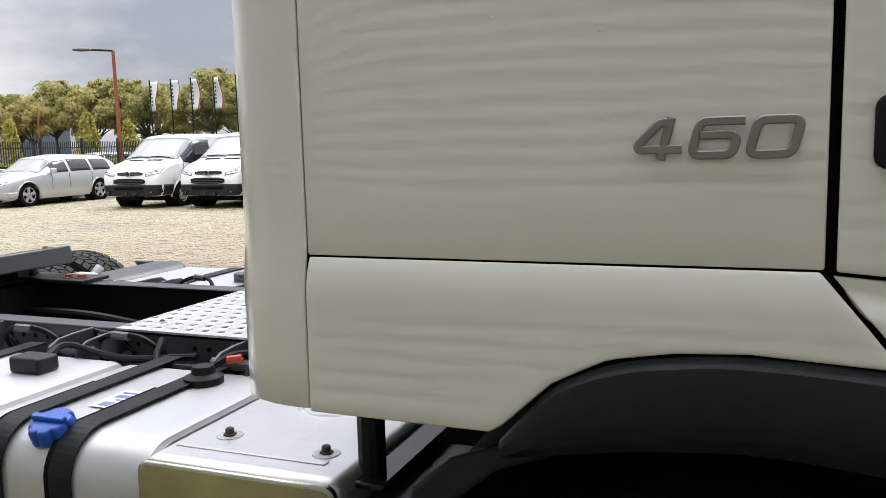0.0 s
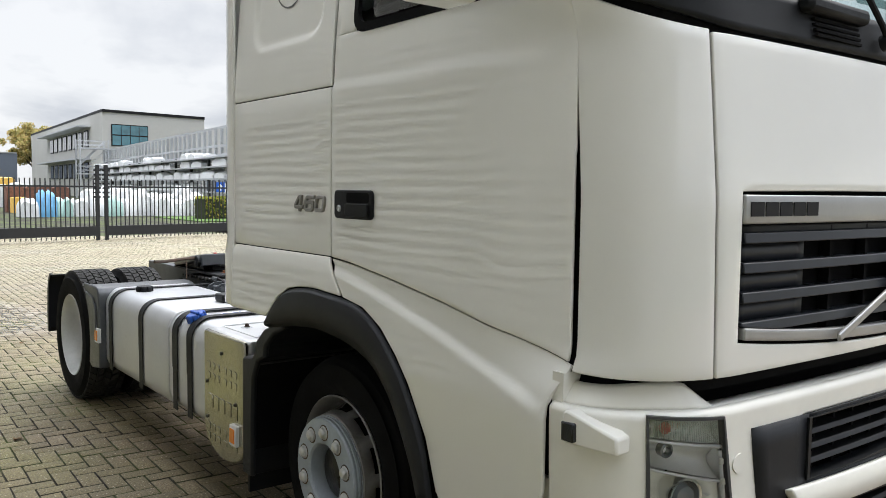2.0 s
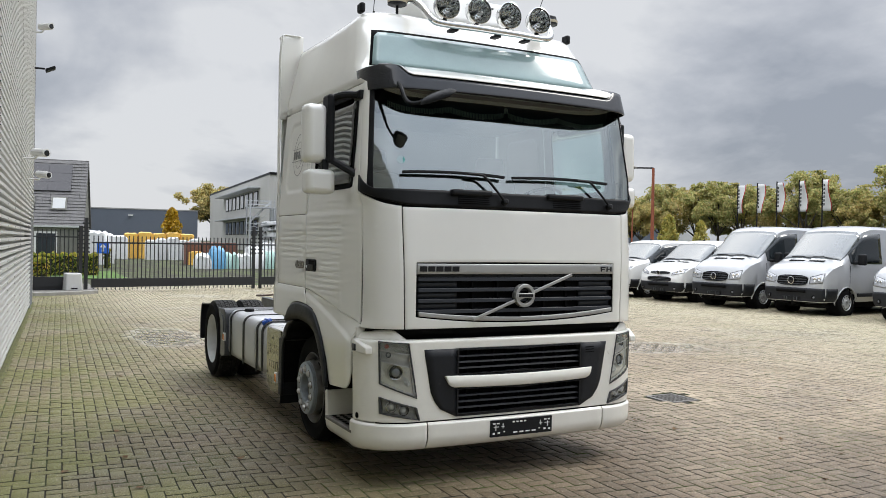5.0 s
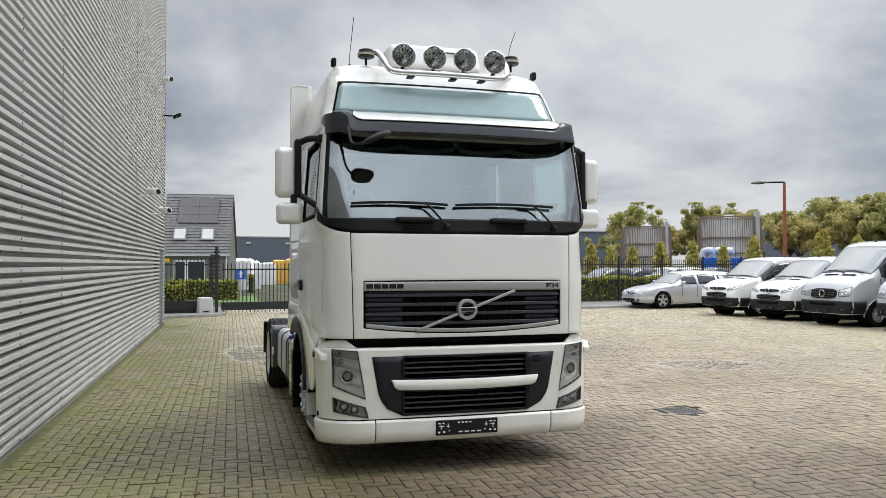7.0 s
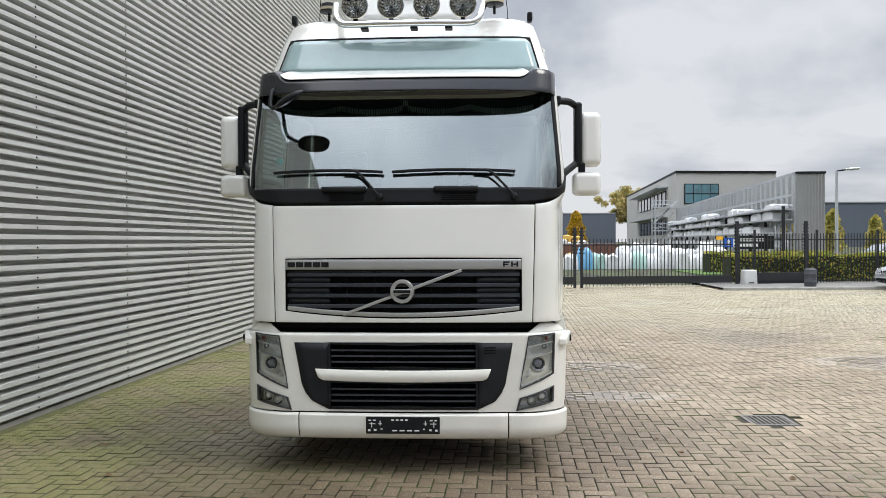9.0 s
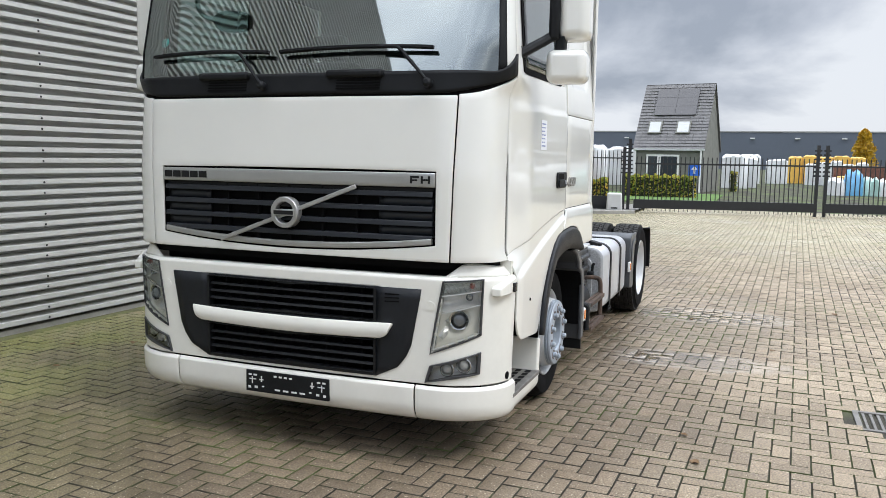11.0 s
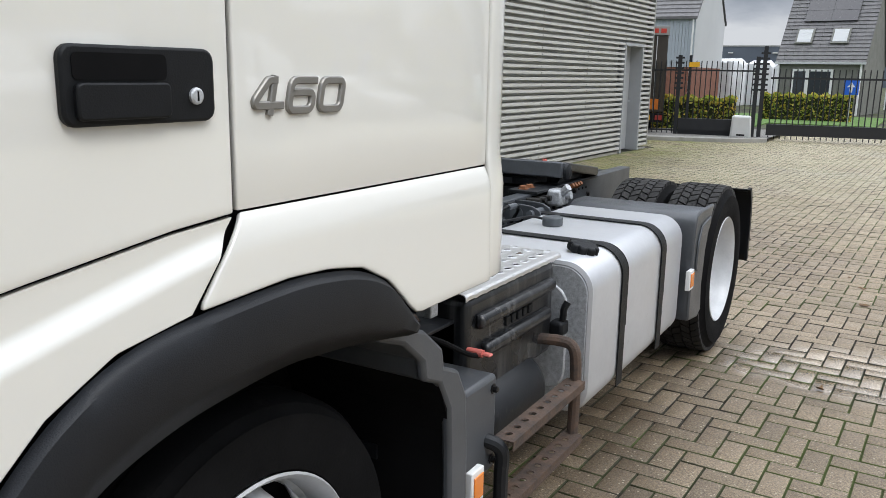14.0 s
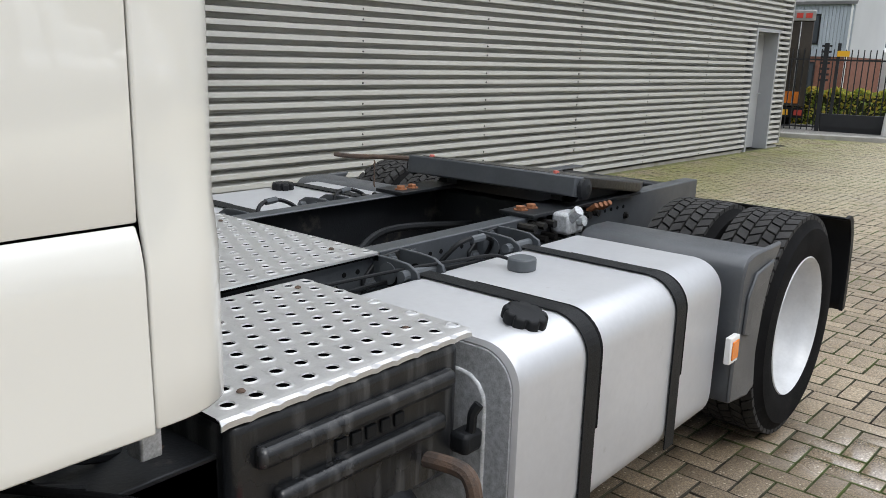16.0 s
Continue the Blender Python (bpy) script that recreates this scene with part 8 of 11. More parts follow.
def build_passenger_side():
    # pressed aluminium exhaust cover
    bm = boxbm(-1.215, -0.725, -1.185, -0.45, 0.42, 0.895)
    for v in bm.verts:
        if v.co.z < 0.4 and v.co.y < -1:
            v.co.y += 0.02
    cov = part("exhaust_cover", bm, "alu", truck, "pressed aluminium silencer cover with embossed front", bevel=0.03, seg=4)
    bm = bmesh.new()
    edge = [(-0.728, 0.87), (-0.735, 0.886), (-0.75, 0.893), (-1.19, 0.893), (-1.205, 0.886), (-1.212, 0.87)]
    edge += [(-0.97 - 0.242 * math.cos(math.pi * k / 24), 0.44 - 0.165 * math.sin(math.pi * k / 24) ** 0.8) for k in range(25)]
    prism(bm, edge, -1.18, -1.203, "y")
    fr = part("front_sheet", bm, "brass_sheet", cov, "weathered shiny front sheet", bevel=0.008)
    rnd = random.Random(8)
    for x in (-1.15, -1.09, -1.03, -0.95, -0.89, -0.83):
        for z in (0.72, 0.665, 0.41, 0.36):
            bm = bmesh.new()
            prism(bm, rounded(x - 0.017, x + 0.017, z - 0.017, z + 0.017, 0.008, 3), -1.203, -1.206, "y")
            part("dimple", bm, "brass_sheet", fr, bevel=0.002)
    for k in range(5):
        x = -1.155 + k * 0.073
        bm = bmesh.new()
        prism(bm, rounded(x, x + 0.055, 0.505, 0.575, 0.006, 3), -1.203, -1.207, "y")
        part("embossed_block", bm, "brass_sheet", fr, bevel=0.003)
    for x, z in ((-0.99, 0.80), (-1.17, 0.63), (-0.83, 0.58), (-1.17, 0.45)):
        bm = bmesh.new()
        lathe(bm, (x, -1.200, z), (0, -1, 0), [(-0.004, 0.022), (0.004, 0.022), (0.004, 0.016), (-0.002, 0.014)], 20, cap=False)
        part("bolt_cup", bm, "brass_sheet", fr)
        bolt(fr, (x, -1.193, z), (0, -1, 0), 0.009, "grease")
    for x, y in ((-1.10, -1.02), (-0.83, -1.05)):
        bm = bmesh.new()
        lathe(bm, (x, y, 0.893), (0, 0, 1), [(0, 0.032), (0.004, 0.03), (0.004, 0.014)], 24)
        part("washer", bm, "galv", cov)
        bolt(cov, (x, y, 0.897), r=0.010)
    bm = bmesh.new()
    a = ring((-0.97, -0.78, 0.895), (0, 0, 1), 1.0, 40)
    loft(bm, [[Vector((-0.97 + (p.x + 0.97) * r, -0.78 + (p.y + 0.78) * r * 0.72, 0.895 + h)) for p in a] for r, h in ((0.088, 0), (0.083, 0.004), (0.076, 0.004), (0.071, 0))], cap=False)
    part("embossed_ring", bm, "alu", cov, smooth=True)
    for x0, x1, y in ((-1.18, -0.80, -1.10), (-1.18, -1.02, -0.62)):
        part("pressed_bead", boxbm(x0, x1, y - 0.01, y + 0.01, 0.894, 0.898), "alu", cov, bevel=0.002)
    part("cover_bracket", boxbm(-0.78, -0.66, -1.12, -0.70, 0.86, 0.875), "black_gloss", truck, "black bracket behind the wheel arch", bevel=0.004)
    bm = bmesh.new()
    rod(bm, (-0.72, -1.05, 0.86), (-0.72, -1.05, 1.06), 0.03, 12)
    part("cab_mount", bm, "black", truck)
    # reagent tank and diesel tank under one skin line
    t = part("reagent_tank", tank_bm(-1.80, -1.23, -1, 0.55, 1.18, 0.35, 0.90, 0.11), "alu_paint", truck, "silver reagent tank with a blue cap", smooth=True)
    t2 = part("fuel_tank", tank_bm(-3.10, -1.815, -1, 0.55, 1.18, 0.34, 0.905, 0.11), "alu_paint", truck, "long silver diesel tank with black straps", smooth=True)
    for x, tank in ((-1.455, t), (-1.672, t), (-2.26, t2), (-2.885, t2)):
        b = part("strap", strap_line(x, 0.066, -1, 0.50, 1.18, 0.905, 0.37, 0.11), "black", tank, "black steel strap", solid=0.004, offset=1)
        part("strap_pad", strap_line(x - 0.012, 0.08, -1, 0.80, 1.18, 0.905, 0.60, 0.11, 0.002), "rubber", b, solid=0.002, offset=1)
    c = (-1.54, -1.105, 0.875)
    bm = cap_bm(c, 0.054, 0.05, 8)
    mm = Matrix.Translation(c) @ Euler((radians(20), 0, 0)).to_matrix().to_4x4() @ Matrix.Translation((-c[0], -c[1], -c[2]))
    for v in bm.verts:
        v.co = mm @ v.co
    cap = part("blue_cap", bm, "blue_cap", t, "ribbed bright blue filler cap", bevel=0.003)
    bm = bmesh.new()
    box(bm, c[0] - 0.05, c[0] + 0.05, c[1] - 0.009, c[1] + 0.009, c[2] + 0.048, c[2] + 0.062, mm)
    bmesh.ops.recalc_face_normals(bm, faces=bm.faces[:])
    part("cap_grip", bm, "blue_cap", cap, bevel=0.004)
    bm = bmesh.new()
    lathe(bm, (c[0], c[1] + 0.006, 0.862), (0, -0.34, 0.94), [(0, 0.056), (0.02, 0.054)], 28)
    part("filler_neck", bm, "alu", t, smooth=True)
    lb = part("tank_label", boxbm(-1.575, -1.445, -0.97, -0.83, 0.9035, 0.9048), "paper", t, "pale label with blue print")
    for k, (x0, x1, y0, y1) in enumerate(((-1.565, -1.455, -0.86, -0.85), (-1.56, -1.46, -0.895, -0.872), (-1.54, -1.48, -0.915, -0.905), (-1.555, -1.52, -0.96, -0.93), (-1.50, -1.465, -0.96, -0.93))):
        part("print_bar", boxbm(x0, x1, y0, y1, 0.9048, 0.9054), "ink" if k else "blue_cap", lb)
    bm = cap_bm((-2.75, -1.0, 0.90), 0.055, 0.04)
    part("filler_cap", bm, "black", t2, "black fuel cap")
    bm = boxbm(-2.05, -1.93, -0.80, -0.72, 0.905, 0.955)
    part("level_sensor", bm, "chassis", t2, "grey level sender box", bevel=0.01)
    for pts in ([(-1.45, -0.66, 0.92), (-1.40, -0.56, 0.95), (-1.30, -0.5, 0.93), (-1.15, -0.47, 0.92)], [(-1.98, -0.72, 0.94), (-2.0, -0.62, 0.95), (-1.85, -0.55, 0.90), (-1.6, -0.5, 0.91)],
                [(-1.75, -0.48, 0.95), (-1.7, -0.56, 0.90), (-1.55, -0.55, 0.89), (-1.4, -0.5, 0.89)]):
        bm = bmesh.new()
        tube(bm, bend(pts, 6), 0.011, 8)
        part("cable", bm, "black", truck, smooth=True)
    bm = bmesh.new()
    lathe(bm, (-1.42, -0.70, 0.90), (0, 0, 1), [(0, 0.055), (0.02, 0.055), (0.03, 0.035), (0.05, 0.03)], 20)
    part("pump_head", bm, "black", t, "black pump head with hoses", smooth=True)
    M["yellow_plug"] = material("yellow_plug", (0.7, 0.5, 0.05), 0.4)
    bm = bmesh.new()
    rod(bm, (-1.32, -0.60, 0.955), (-1.24, -0.57, 0.955), 0.012, 8)
    part("yellow_connector", bm, "yellow_plug", truck, "small yellow cable connector")
    bm = bmesh.new()
    rod(bm, (-1.40, -0.615, 0.945), (-1.36, -0.60, 0.95), 0.012, 8)
    part("red_connector", bm, "red", truck, "small red cable connector")


build_passenger_side()

# ---------------------------------------------------------------- gate, fence, kerb, small yard things
M["fence"] = material("black_fence_paint", (0.016, 0.017, 0.02), 0.45, amount=0.2)
M["asphalt"] = material("pale_street_paving", (0.60, 0.58, 0.53), 0.85, amount=0.25, scale=0.4, fine=30, bump=0.2, bump_scale=60)
M["grass"] = material("mown_grass", (0.10, 0.19, 0.035), 0.9, amount=0.4, scale=3, fine=80, bump=0.5, bump_scale=150)
M["cream_box"] = material("pale_grey_plastic", (0.62, 0.62, 0.60), 0.4, amount=0.08)
M["sign_blue"] = material("blue_sign", (0.02, 0.13, 0.62), 0.4, amount=0.08)
M["yellow"] = material("yellow_sign", (0.85, 0.45, 0.02), 0.4, amount=0.08)
M["barrel"] = material("dark_grey_barrel", (0.06, 0.065, 0.075), 0.5, amount=0.2)


def leaf_material(name, a, b, c):
    """Foliage: each leaf takes its own tone between three colours."""
    m = bpy.data.materials.new(name)
    m.use_nodes = True
    nt = m.node_tree
    N, L = nt.nodes.new, nt.links.new
    bs = nt.nodes["Principled BSDF"]
    bs.inputs["Roughness"].default_value = 0.6
    ge = N("ShaderNodeNewGeometry")
    rp = N("ShaderNodeValToRGB")
    rp.color_ramp.elements[0].color = (*a, 1)
    rp.color_ramp.elements[1].color = (*c, 1)
    e = rp.color_ramp.elements.new(0.5); e.color = (*b, 1)
    L(ge.outputs["Random Per Island"], rp.inputs[0])
    co = N("ShaderNodeTexCoord")
    nz = N("ShaderNodeTexNoise"); nz.inputs["Scale"].default_value = 0.6
    L(co.outputs["Object"], nz.inputs["Vector"])
    mr = N("ShaderNodeMapRange"); mr.inputs["To Min"].default_value = 0.55; mr.inputs["To Max"].default_value = 1.45
    L(nz.outputs["Fac"], mr.inputs["Value"])
    hs = N("ShaderNodeHueSaturation")
    L(mr.outputs[0], hs.inputs["Value"]); L(rp.outputs[0], hs.inputs["Color"])
    L(hs.outputs[0], bs.inputs["Base Color"])
    thin, both = N("ShaderNodeBsdfTranslucent"), N("ShaderNodeMixShader")
    both.inputs[0].default_value = 0.38
    L(hs.outputs[0], thin.inputs["Color"])
    L(bs.outputs[0], both.inputs[1]); L(thin.outputs[0], both.inputs[2])
    L(both.outputs[0], nt.nodes["Material Output"].inputs["Surface"])
    return m


M["hedge_leaf"] = leaf_material("hedge_leaves", (0.13, 0.22, 0.03), (0.32, 0.36, 0.05), (0.62, 0.42, 0.06))
# autumn tones, made paler to carry the haze over distant trees
M["tree_leaf"] = leaf_material("oak_leaves", (0.26, 0.30, 0.10), (0.42, 0.41, 0.15), (0.58, 0.46, 0.20))
M["tree_leaf2"] = leaf_material("autumn_leaves", (0.32, 0.32, 0.11), (0.50, 0.43, 0.16), (0.60, 0.44, 0.20))
M["yellow_leaf"] = leaf_material("yellow_leaves", (0.42, 0.24, 0.01), (0.62, 0.40, 0.02), (0.5, 0.36, 0.05))
M["pale_leaf"] = leaf_material("pale_green_leaves", (0.30, 0.32, 0.07), (0.52, 0.47, 0.13), (0.66, 0.52, 0.14))
M["bark"] = material("bark", (0.09, 0.075, 0.055), 0.9, amount=0.4, scale=8, bump=0.4, bump_scale=40)


def scatter_leaves(points, size, seed, flat=0.0):
    """Small folded leaf clumps as one mesh: each clump is two crossed quads."""
    rng = np.random.RandomState(seed)
    n = len(points)
    p = np.asarray(points, float)
    a = rng.normal(size=(n, 3)); a /= np.linalg.norm(a, axis=1)[:, None]
    b = np.cross(a, rng.normal(size=(n, 3))); b /= np.linalg.norm(b, axis=1)[:, None]
    sz = size * rng.uniform(0.6, 1.3, (n, 1))
    q = np.stack([p + a * sz, p + b * sz * 0.7, p - a * sz * 0.9, p - b * sz * 0.7], 1).reshape(-1, 3)
    f = np.arange(4 * n).reshape(-1, 4)
    me = bpy.data.meshes.new("leaves")
    me.vertices.add(len(q)); me.vertices.foreach_set("co", q.ravel())
    me.loops.add(f.size); me.loops.foreach_set("vertex_index", f.ravel().astype(np.int32))
    me.polygons.add(n); me.polygons.foreach_set("loop_start", np.arange(n) * 4)
    me.update(calc_edges=True)
    return me


def hang(name, me, mat, parent=None, label="", kind=""):
    if not me.materials:
        me.materials.append(M[mat])
    ob = new(name, me)
    if parent is not None:
        ob.parent = parent
    tagged(ob, label, kind=kind)
    return ob


def gate_x(y):
    return -21.3 - 0.19 * (y + 1.7)


GDIR = Vector((-0.19, 1, 0)).normalized()
GANG = math.degrees(math.atan2(-GDIR.x, GDIR.y))


def gate_pose(y):
    return pose(gate_x(y), y, 0, 0, 0, GANG)


def shared(name, me, parent, m):
    ob = new(name, me)
    ob.parent = parent
    ob.matrix_world = m
    return ob


def bar_mesh(z0, z1, w=0.014):
    bm = bmesh.new()
    box(bm, -w, w, -w, w, z0, z1)
    me = bpy.data.meshes.new("bar")
    bm.to_mesh(me); bm.free()
    me.materials.append(M["fence"])
    return me


GATE_BAR, FENCE_BAR, DROP_BAR = bar_mesh(0.40, 1.80, 0.013), bar_mesh(0.10, 1.98, 0.012), bar_mesh(0.05, 0.13, 0.012)


def rails(parent, y0, y1, levels, d=0.03, name="rail"):
    for z0, z1 in levels:
        bm = bmesh.new()
        a, b = Vector((gate_x(y0), y0, 0)), Vector((gate_x(y1), y1, 0))
        n = Vector((GDIR.y, -GDIR.x, 0)) * d
        loft(bm, [[p + n + Vector((0, 0, z0)), p + n + Vector((0, 0, z1)), p - n + Vector((0, 0, z1)), p - n + Vector((0, 0, z0))] for p in (a, b)])
        bmesh.ops.recalc_face_normals(bm, faces=bm.faces[:])
        part(name, bm, "fence", parent)


def comb_post(name, y, h, parent=None, w=0.05, label=""):
    bm = bmesh.new()
    box(bm, -w, w, -w, w, 0.0, h)
    ob = part(name, bm, "fence", parent, label)
    ob.matrix_world = gate_pose(y)
    for k in range(int((h - 1.2) / 0.13)):
        z = 1.25 + k * 0.13
        for s in (-1, 1):
            bm = bmesh.new()
            box(bm, -0.01, 0.01, s * w, s * (w + 0.06), z, z + 0.05)
            bmesh.ops.recalc_face_normals(bm, faces=bm.faces[:])
            part("spike", bm, "fence", ob)
    return ob


def build_gate():
    for a, b in ((-1.45, 4.02), (4.22, 10.0)):
        g = thing("sliding_gate", "black steel sliding gate leaf with upright bars, closed", "gate", "sliding gates")
        rails(g, a, b, [(0.14, 0.42)], 0.07, "bottom_beam")
        rails(g, a, b, [(1.55, 1.60)], 0.02, "top_rail")
        y = a + 0.06
        while y < b:
            shared("bar", GATE_BAR, g, gate_pose(y))
            shared("lower_tooth", DROP_BAR, g, gate_pose(y))
            y += 0.135
        comb_post("end_post", b - 0.03 if a < 0 else a + 0.03, 2.22, g, 0.045)
    for y, h in ((-1.62, 2.36), (-1.78, 2.1), (-3.66, 2.12), (10.2, 2.45), (12.95, 2.45)):
        tagged(comb_post("gate_post", y, h), "black steel gate post with a comb of spikes", "gate post", "gate posts")
    for a, b in ((-3.6, -1.9), (10.9, 12.9)):
        r = thing("guide_beam", "black gate guide beam on low brackets", "guide beam", "guide beams")
        rails(r, a, b, [(0.20, 0.50)], 0.08, "beam")
        rails(r, a, b, [(0.0, 0.2)], 0.04, "bracket")
    for y in (-2.05, 10.55):
        bm = boxbm(0.02, 0.42, -0.26, 0.26, 0.05, 0.62)
        for v in bm.verts:
            if v.co.z > 0.5:
                v.co.y *= 0.88
        mb = part("gate_motor", bm, "cream_box", None, "pale grey gate motor box on a concrete foot", bevel=0.05, seg=3)
        tagged(mb, category="gate motor", group="gate motors")
        mb.matrix_world = gate_pose(y)
        f = part("foot", boxbm(0.0, 0.45, -0.3, 0.3, 0.0, 0.05), "concrete", mb)
        part("slot", boxbm(0.42, 0.424, -0.1, 0.1, 0.12, 0.16), "gap", mb)
    for y0, y1 in ((-9.0, -1.75), (10.3, 31.0)):
        f = thing("bar_fence", "black steel bar fence along the yard edge", "fence", "fences")
        rails(f, y0, y1, [(0.16, 0.20), (1.72, 1.76)], 0.02)
        y = y0
        while y < y1:
            shared("bar", FENCE_BAR, f, gate_pose(y))
            y += 0.125
        y = y0 + 0.6
        while y < y1:
            bm = boxbm(-0.035, 0.035, -0.035, 0.035, 0, 2.12)
            po = part("post", bm, "fence", f)
            po.matrix_world = gate_pose(y)
            y += 2.5
    # yellow tag plates on the fence
    for y, z in ((-3.3, 1.82), (9.5, 1.75)):
        bm = boxbm(0.03, 0.045, -0.13, 0.13, z, z + 0.13)
        ob = part("tag_plate", bm, "yellow", None, "small yellow plate on the fence")
        tagged(ob, category="sign")
        ob.matrix_world = gate_pose(y)


build_gate()


def build_kerbs():
    # raised verge with a rounded kerb on both sides of the gate
    for pts in ([(-20.75, 8.9), (-20.95, 11.0), (-21.1, 13.9), (-21.5, 17.0), (-22.3, 22.0), (-23.0, 30.0)], [(-20.6, -1.3), (-20.0, -2.0), (-19.6, -3.0), (-19.3, -4.2), (-19.2, -9.0)]):
        s = 1 if pts[0][1] > 0 else -1
        line = [Vector((p.x, p.y, 0)) for p in bend([(x, y, 0) for x, y in pts], 5)]
        bm = bmesh.new()
        f = loft(bm, [[p + Vector((0.0, 0, -0.02)), p + Vector((0.0, 0, 0.09)), p + Vector((-0.02, 0, 0.11)), p + Vector((-0.13, 0, 0.11)), p + Vector((-0.13, 0, -0.02))] for p in line])
        bmesh.ops.recalc_face_normals(bm, faces=bm.faces[:])
        k = tagged(part("kerb", bm, "concrete", None, "low grey concrete kerb beside the gate"), category="kerb", kind="structure")
        bm = bmesh.new()
        loft(bm, [[p + Vector((-0.13, 0, 0.085)), Vector((gate_x(p.y) - 3.4, p.y, 0.085))] for p in line], cap=False, close=False)
        M["gravel"] = M.get("gravel") or material("grey_gravel", (0.27, 0.26, 0.24), 0.9, amount=0.5, scale=40, fine=200, bump=0.8, bump_scale=300)
        tagged(part("verge", bm, "gravel", None, "grey gravel verge under the fence"), category="verge", kind="structure")
    bm = bmesh.new()
    lathe(bm, (-21.75, 12.2, 0.085), (0, 0, 1), [(0, 0.18), (0.02, 0.2), (0.15, 0.205), (0.17, 0.215), (0.19, 0.205), (0.42, 0.205), (0.44, 0.215), (0.46, 0.205), (0.6, 0.2), (0.63, 0.16), (0.65, 0.15)], 28)
    tagged(part("barrel", bm, "barrel", None, "dark blue-grey plastic barrel beside the fence", smooth=True), category="barrel")


build_kerbs()


def build_hedge(name, label, a, b, w, h, n, seed, z0=0.0):
    a, b = Vector((*a, 0)), Vector((*b, 0))
    d = b - a
    nn = Vector((-d.y, d.x, 0)).normalized()
    rng = np.random.RandomState(seed)
    pts = []
    for _ in range(n):
        t, u, z = rng.rand(), rng.uniform(-1, 1), rng.rand()
        if rng.rand() < 0.5:
            u = math.copysign(1 - 0.12 * rng.rand(), u)
        else:
            z = 1 - 0.12 * rng.rand()
        p = a + d * t + nn * (u * w / 2 * (1 + 0.1 * math.sin(t * 30 + z * 5)))
        pts.append((p.x, p.y, z0 + h * z * (1 + 0.05 * math.sin(t * 47))))
    hd = thing(name, label, "hedge")
    hang("leaves", scatter_leaves(pts, 0.055, seed), "hedge_leaf", hd, kind="stuff")
    # dark green-black core paints the shade deep inside the hedge
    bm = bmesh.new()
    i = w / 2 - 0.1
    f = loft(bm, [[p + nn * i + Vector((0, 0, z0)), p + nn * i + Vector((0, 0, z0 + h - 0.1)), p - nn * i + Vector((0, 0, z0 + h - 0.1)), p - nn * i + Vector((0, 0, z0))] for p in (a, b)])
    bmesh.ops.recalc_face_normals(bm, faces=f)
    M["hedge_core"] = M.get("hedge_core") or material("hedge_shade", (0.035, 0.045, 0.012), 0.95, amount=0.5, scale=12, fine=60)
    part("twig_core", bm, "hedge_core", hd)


build_hedge("hedge", "clipped yellow-green beech hedge behind the fence", (gate_x(10.2) - 1.3, 10.2), (gate_x(31) - 1.3, 31), 0.9, 1.18, 15000, 3)
build_hedge("hedge", "clipped hedge turning orange behind the fence", (gate_x(-2.8) - 2.6, -2.7), (gate_x(-7) - 2.6, -7.0), 0.8, 1.0, 5000, 4)
build_hedge("hedge", "low green hedge before the show house", (-33.0, -3.6), (-33.2, -0.4), 0.8, 1.0, 3000, 5)
build_hedge("hedge", "yellow-green shrubs before the storage yard", (-36.5, 12.6), (-38.0, 19.5), 1.0, 1.1, 4500, 6)

# street and lawns beyond the gate
bm = bmesh.new()
sheet(bm, lambda x, y: Vector((x, y, -0.012)), [-60, -28, -25.5, -22.4], [-40, -9, 4, 12, 45])
for v in bm.verts:
    if v.co.x > -23:
        v.co.x = gate_x(min(max(v.co.y, -12), 33)) - 0.2
street = tagged(part("road", bm, "asphalt", None, "pale paved street beyond the gate"), category="road", kind="structure")
for x0, x1, y0, y1 in ((-37.5, -30.0, -6.5, 0.6), (-40.0, -33.5, 11.5, 21.0), (-30.0, -25.2, -9.0, -2.8)):
    bm = boxbm(x0, x1, y0, y1, -0.05, 0.03)
    tagged(part("lawn", bm, "grass", None, "short green grass strip"), category="lawn", kind="structure")


def build_signs():
    for x, y, z, r in ((-31.0, -0.35, 1.05, 0), (-37.0, 13.9, 1.35, 0)):
        sg = thing("direction_sign", "blue square sign with a white arrow on a post", "sign", "blue signs")
        part("post", boxbm(x - 0.06, x - 0.02, y - 0.02, y + 0.02, 0, z + 0.2), "galv", sg)
        pl = part("plate", boxbm(x - 0.015, x, y - 0.24, y + 0.24, z, z + 0.5), "sign_blue", sg, bevel=0.004)
        bm = bmesh.new()
        prism(bm, [(y - 0.045, z + 0.08), (y + 0.045, z + 0.08), (y + 0.045, z + 0.26), (y + 0.13, z + 0.26), (y, z + 0.43), (y - 0.13, z + 0.26), (y - 0.045, z + 0.26)], x, x + 0.006, "x")
        part("arrow", bm, "white", pl)
    sb = thing("name_board", "dark board with two lines of pale lettering", "sign")
    part("board", boxbm(-37.03, -37.0, 14.3, 16.3, 1.25, 1.95), "dark_ink", sb)
    for k, (y0, y1) in enumerate(((14.45, 15.75), (14.45, 15.45))):
        part("lettering_bar", boxbm(-37.0, -36.99, y0, y1, 1.66 - k * 0.28, 1.82 - k * 0.28), "white", sb)
    for y in (14.5, 16.1):
        part("leg", boxbm(-37.08, -37.03, y - 0.03, y + 0.03, 0, 1.25), "white", sb)


build_signs()




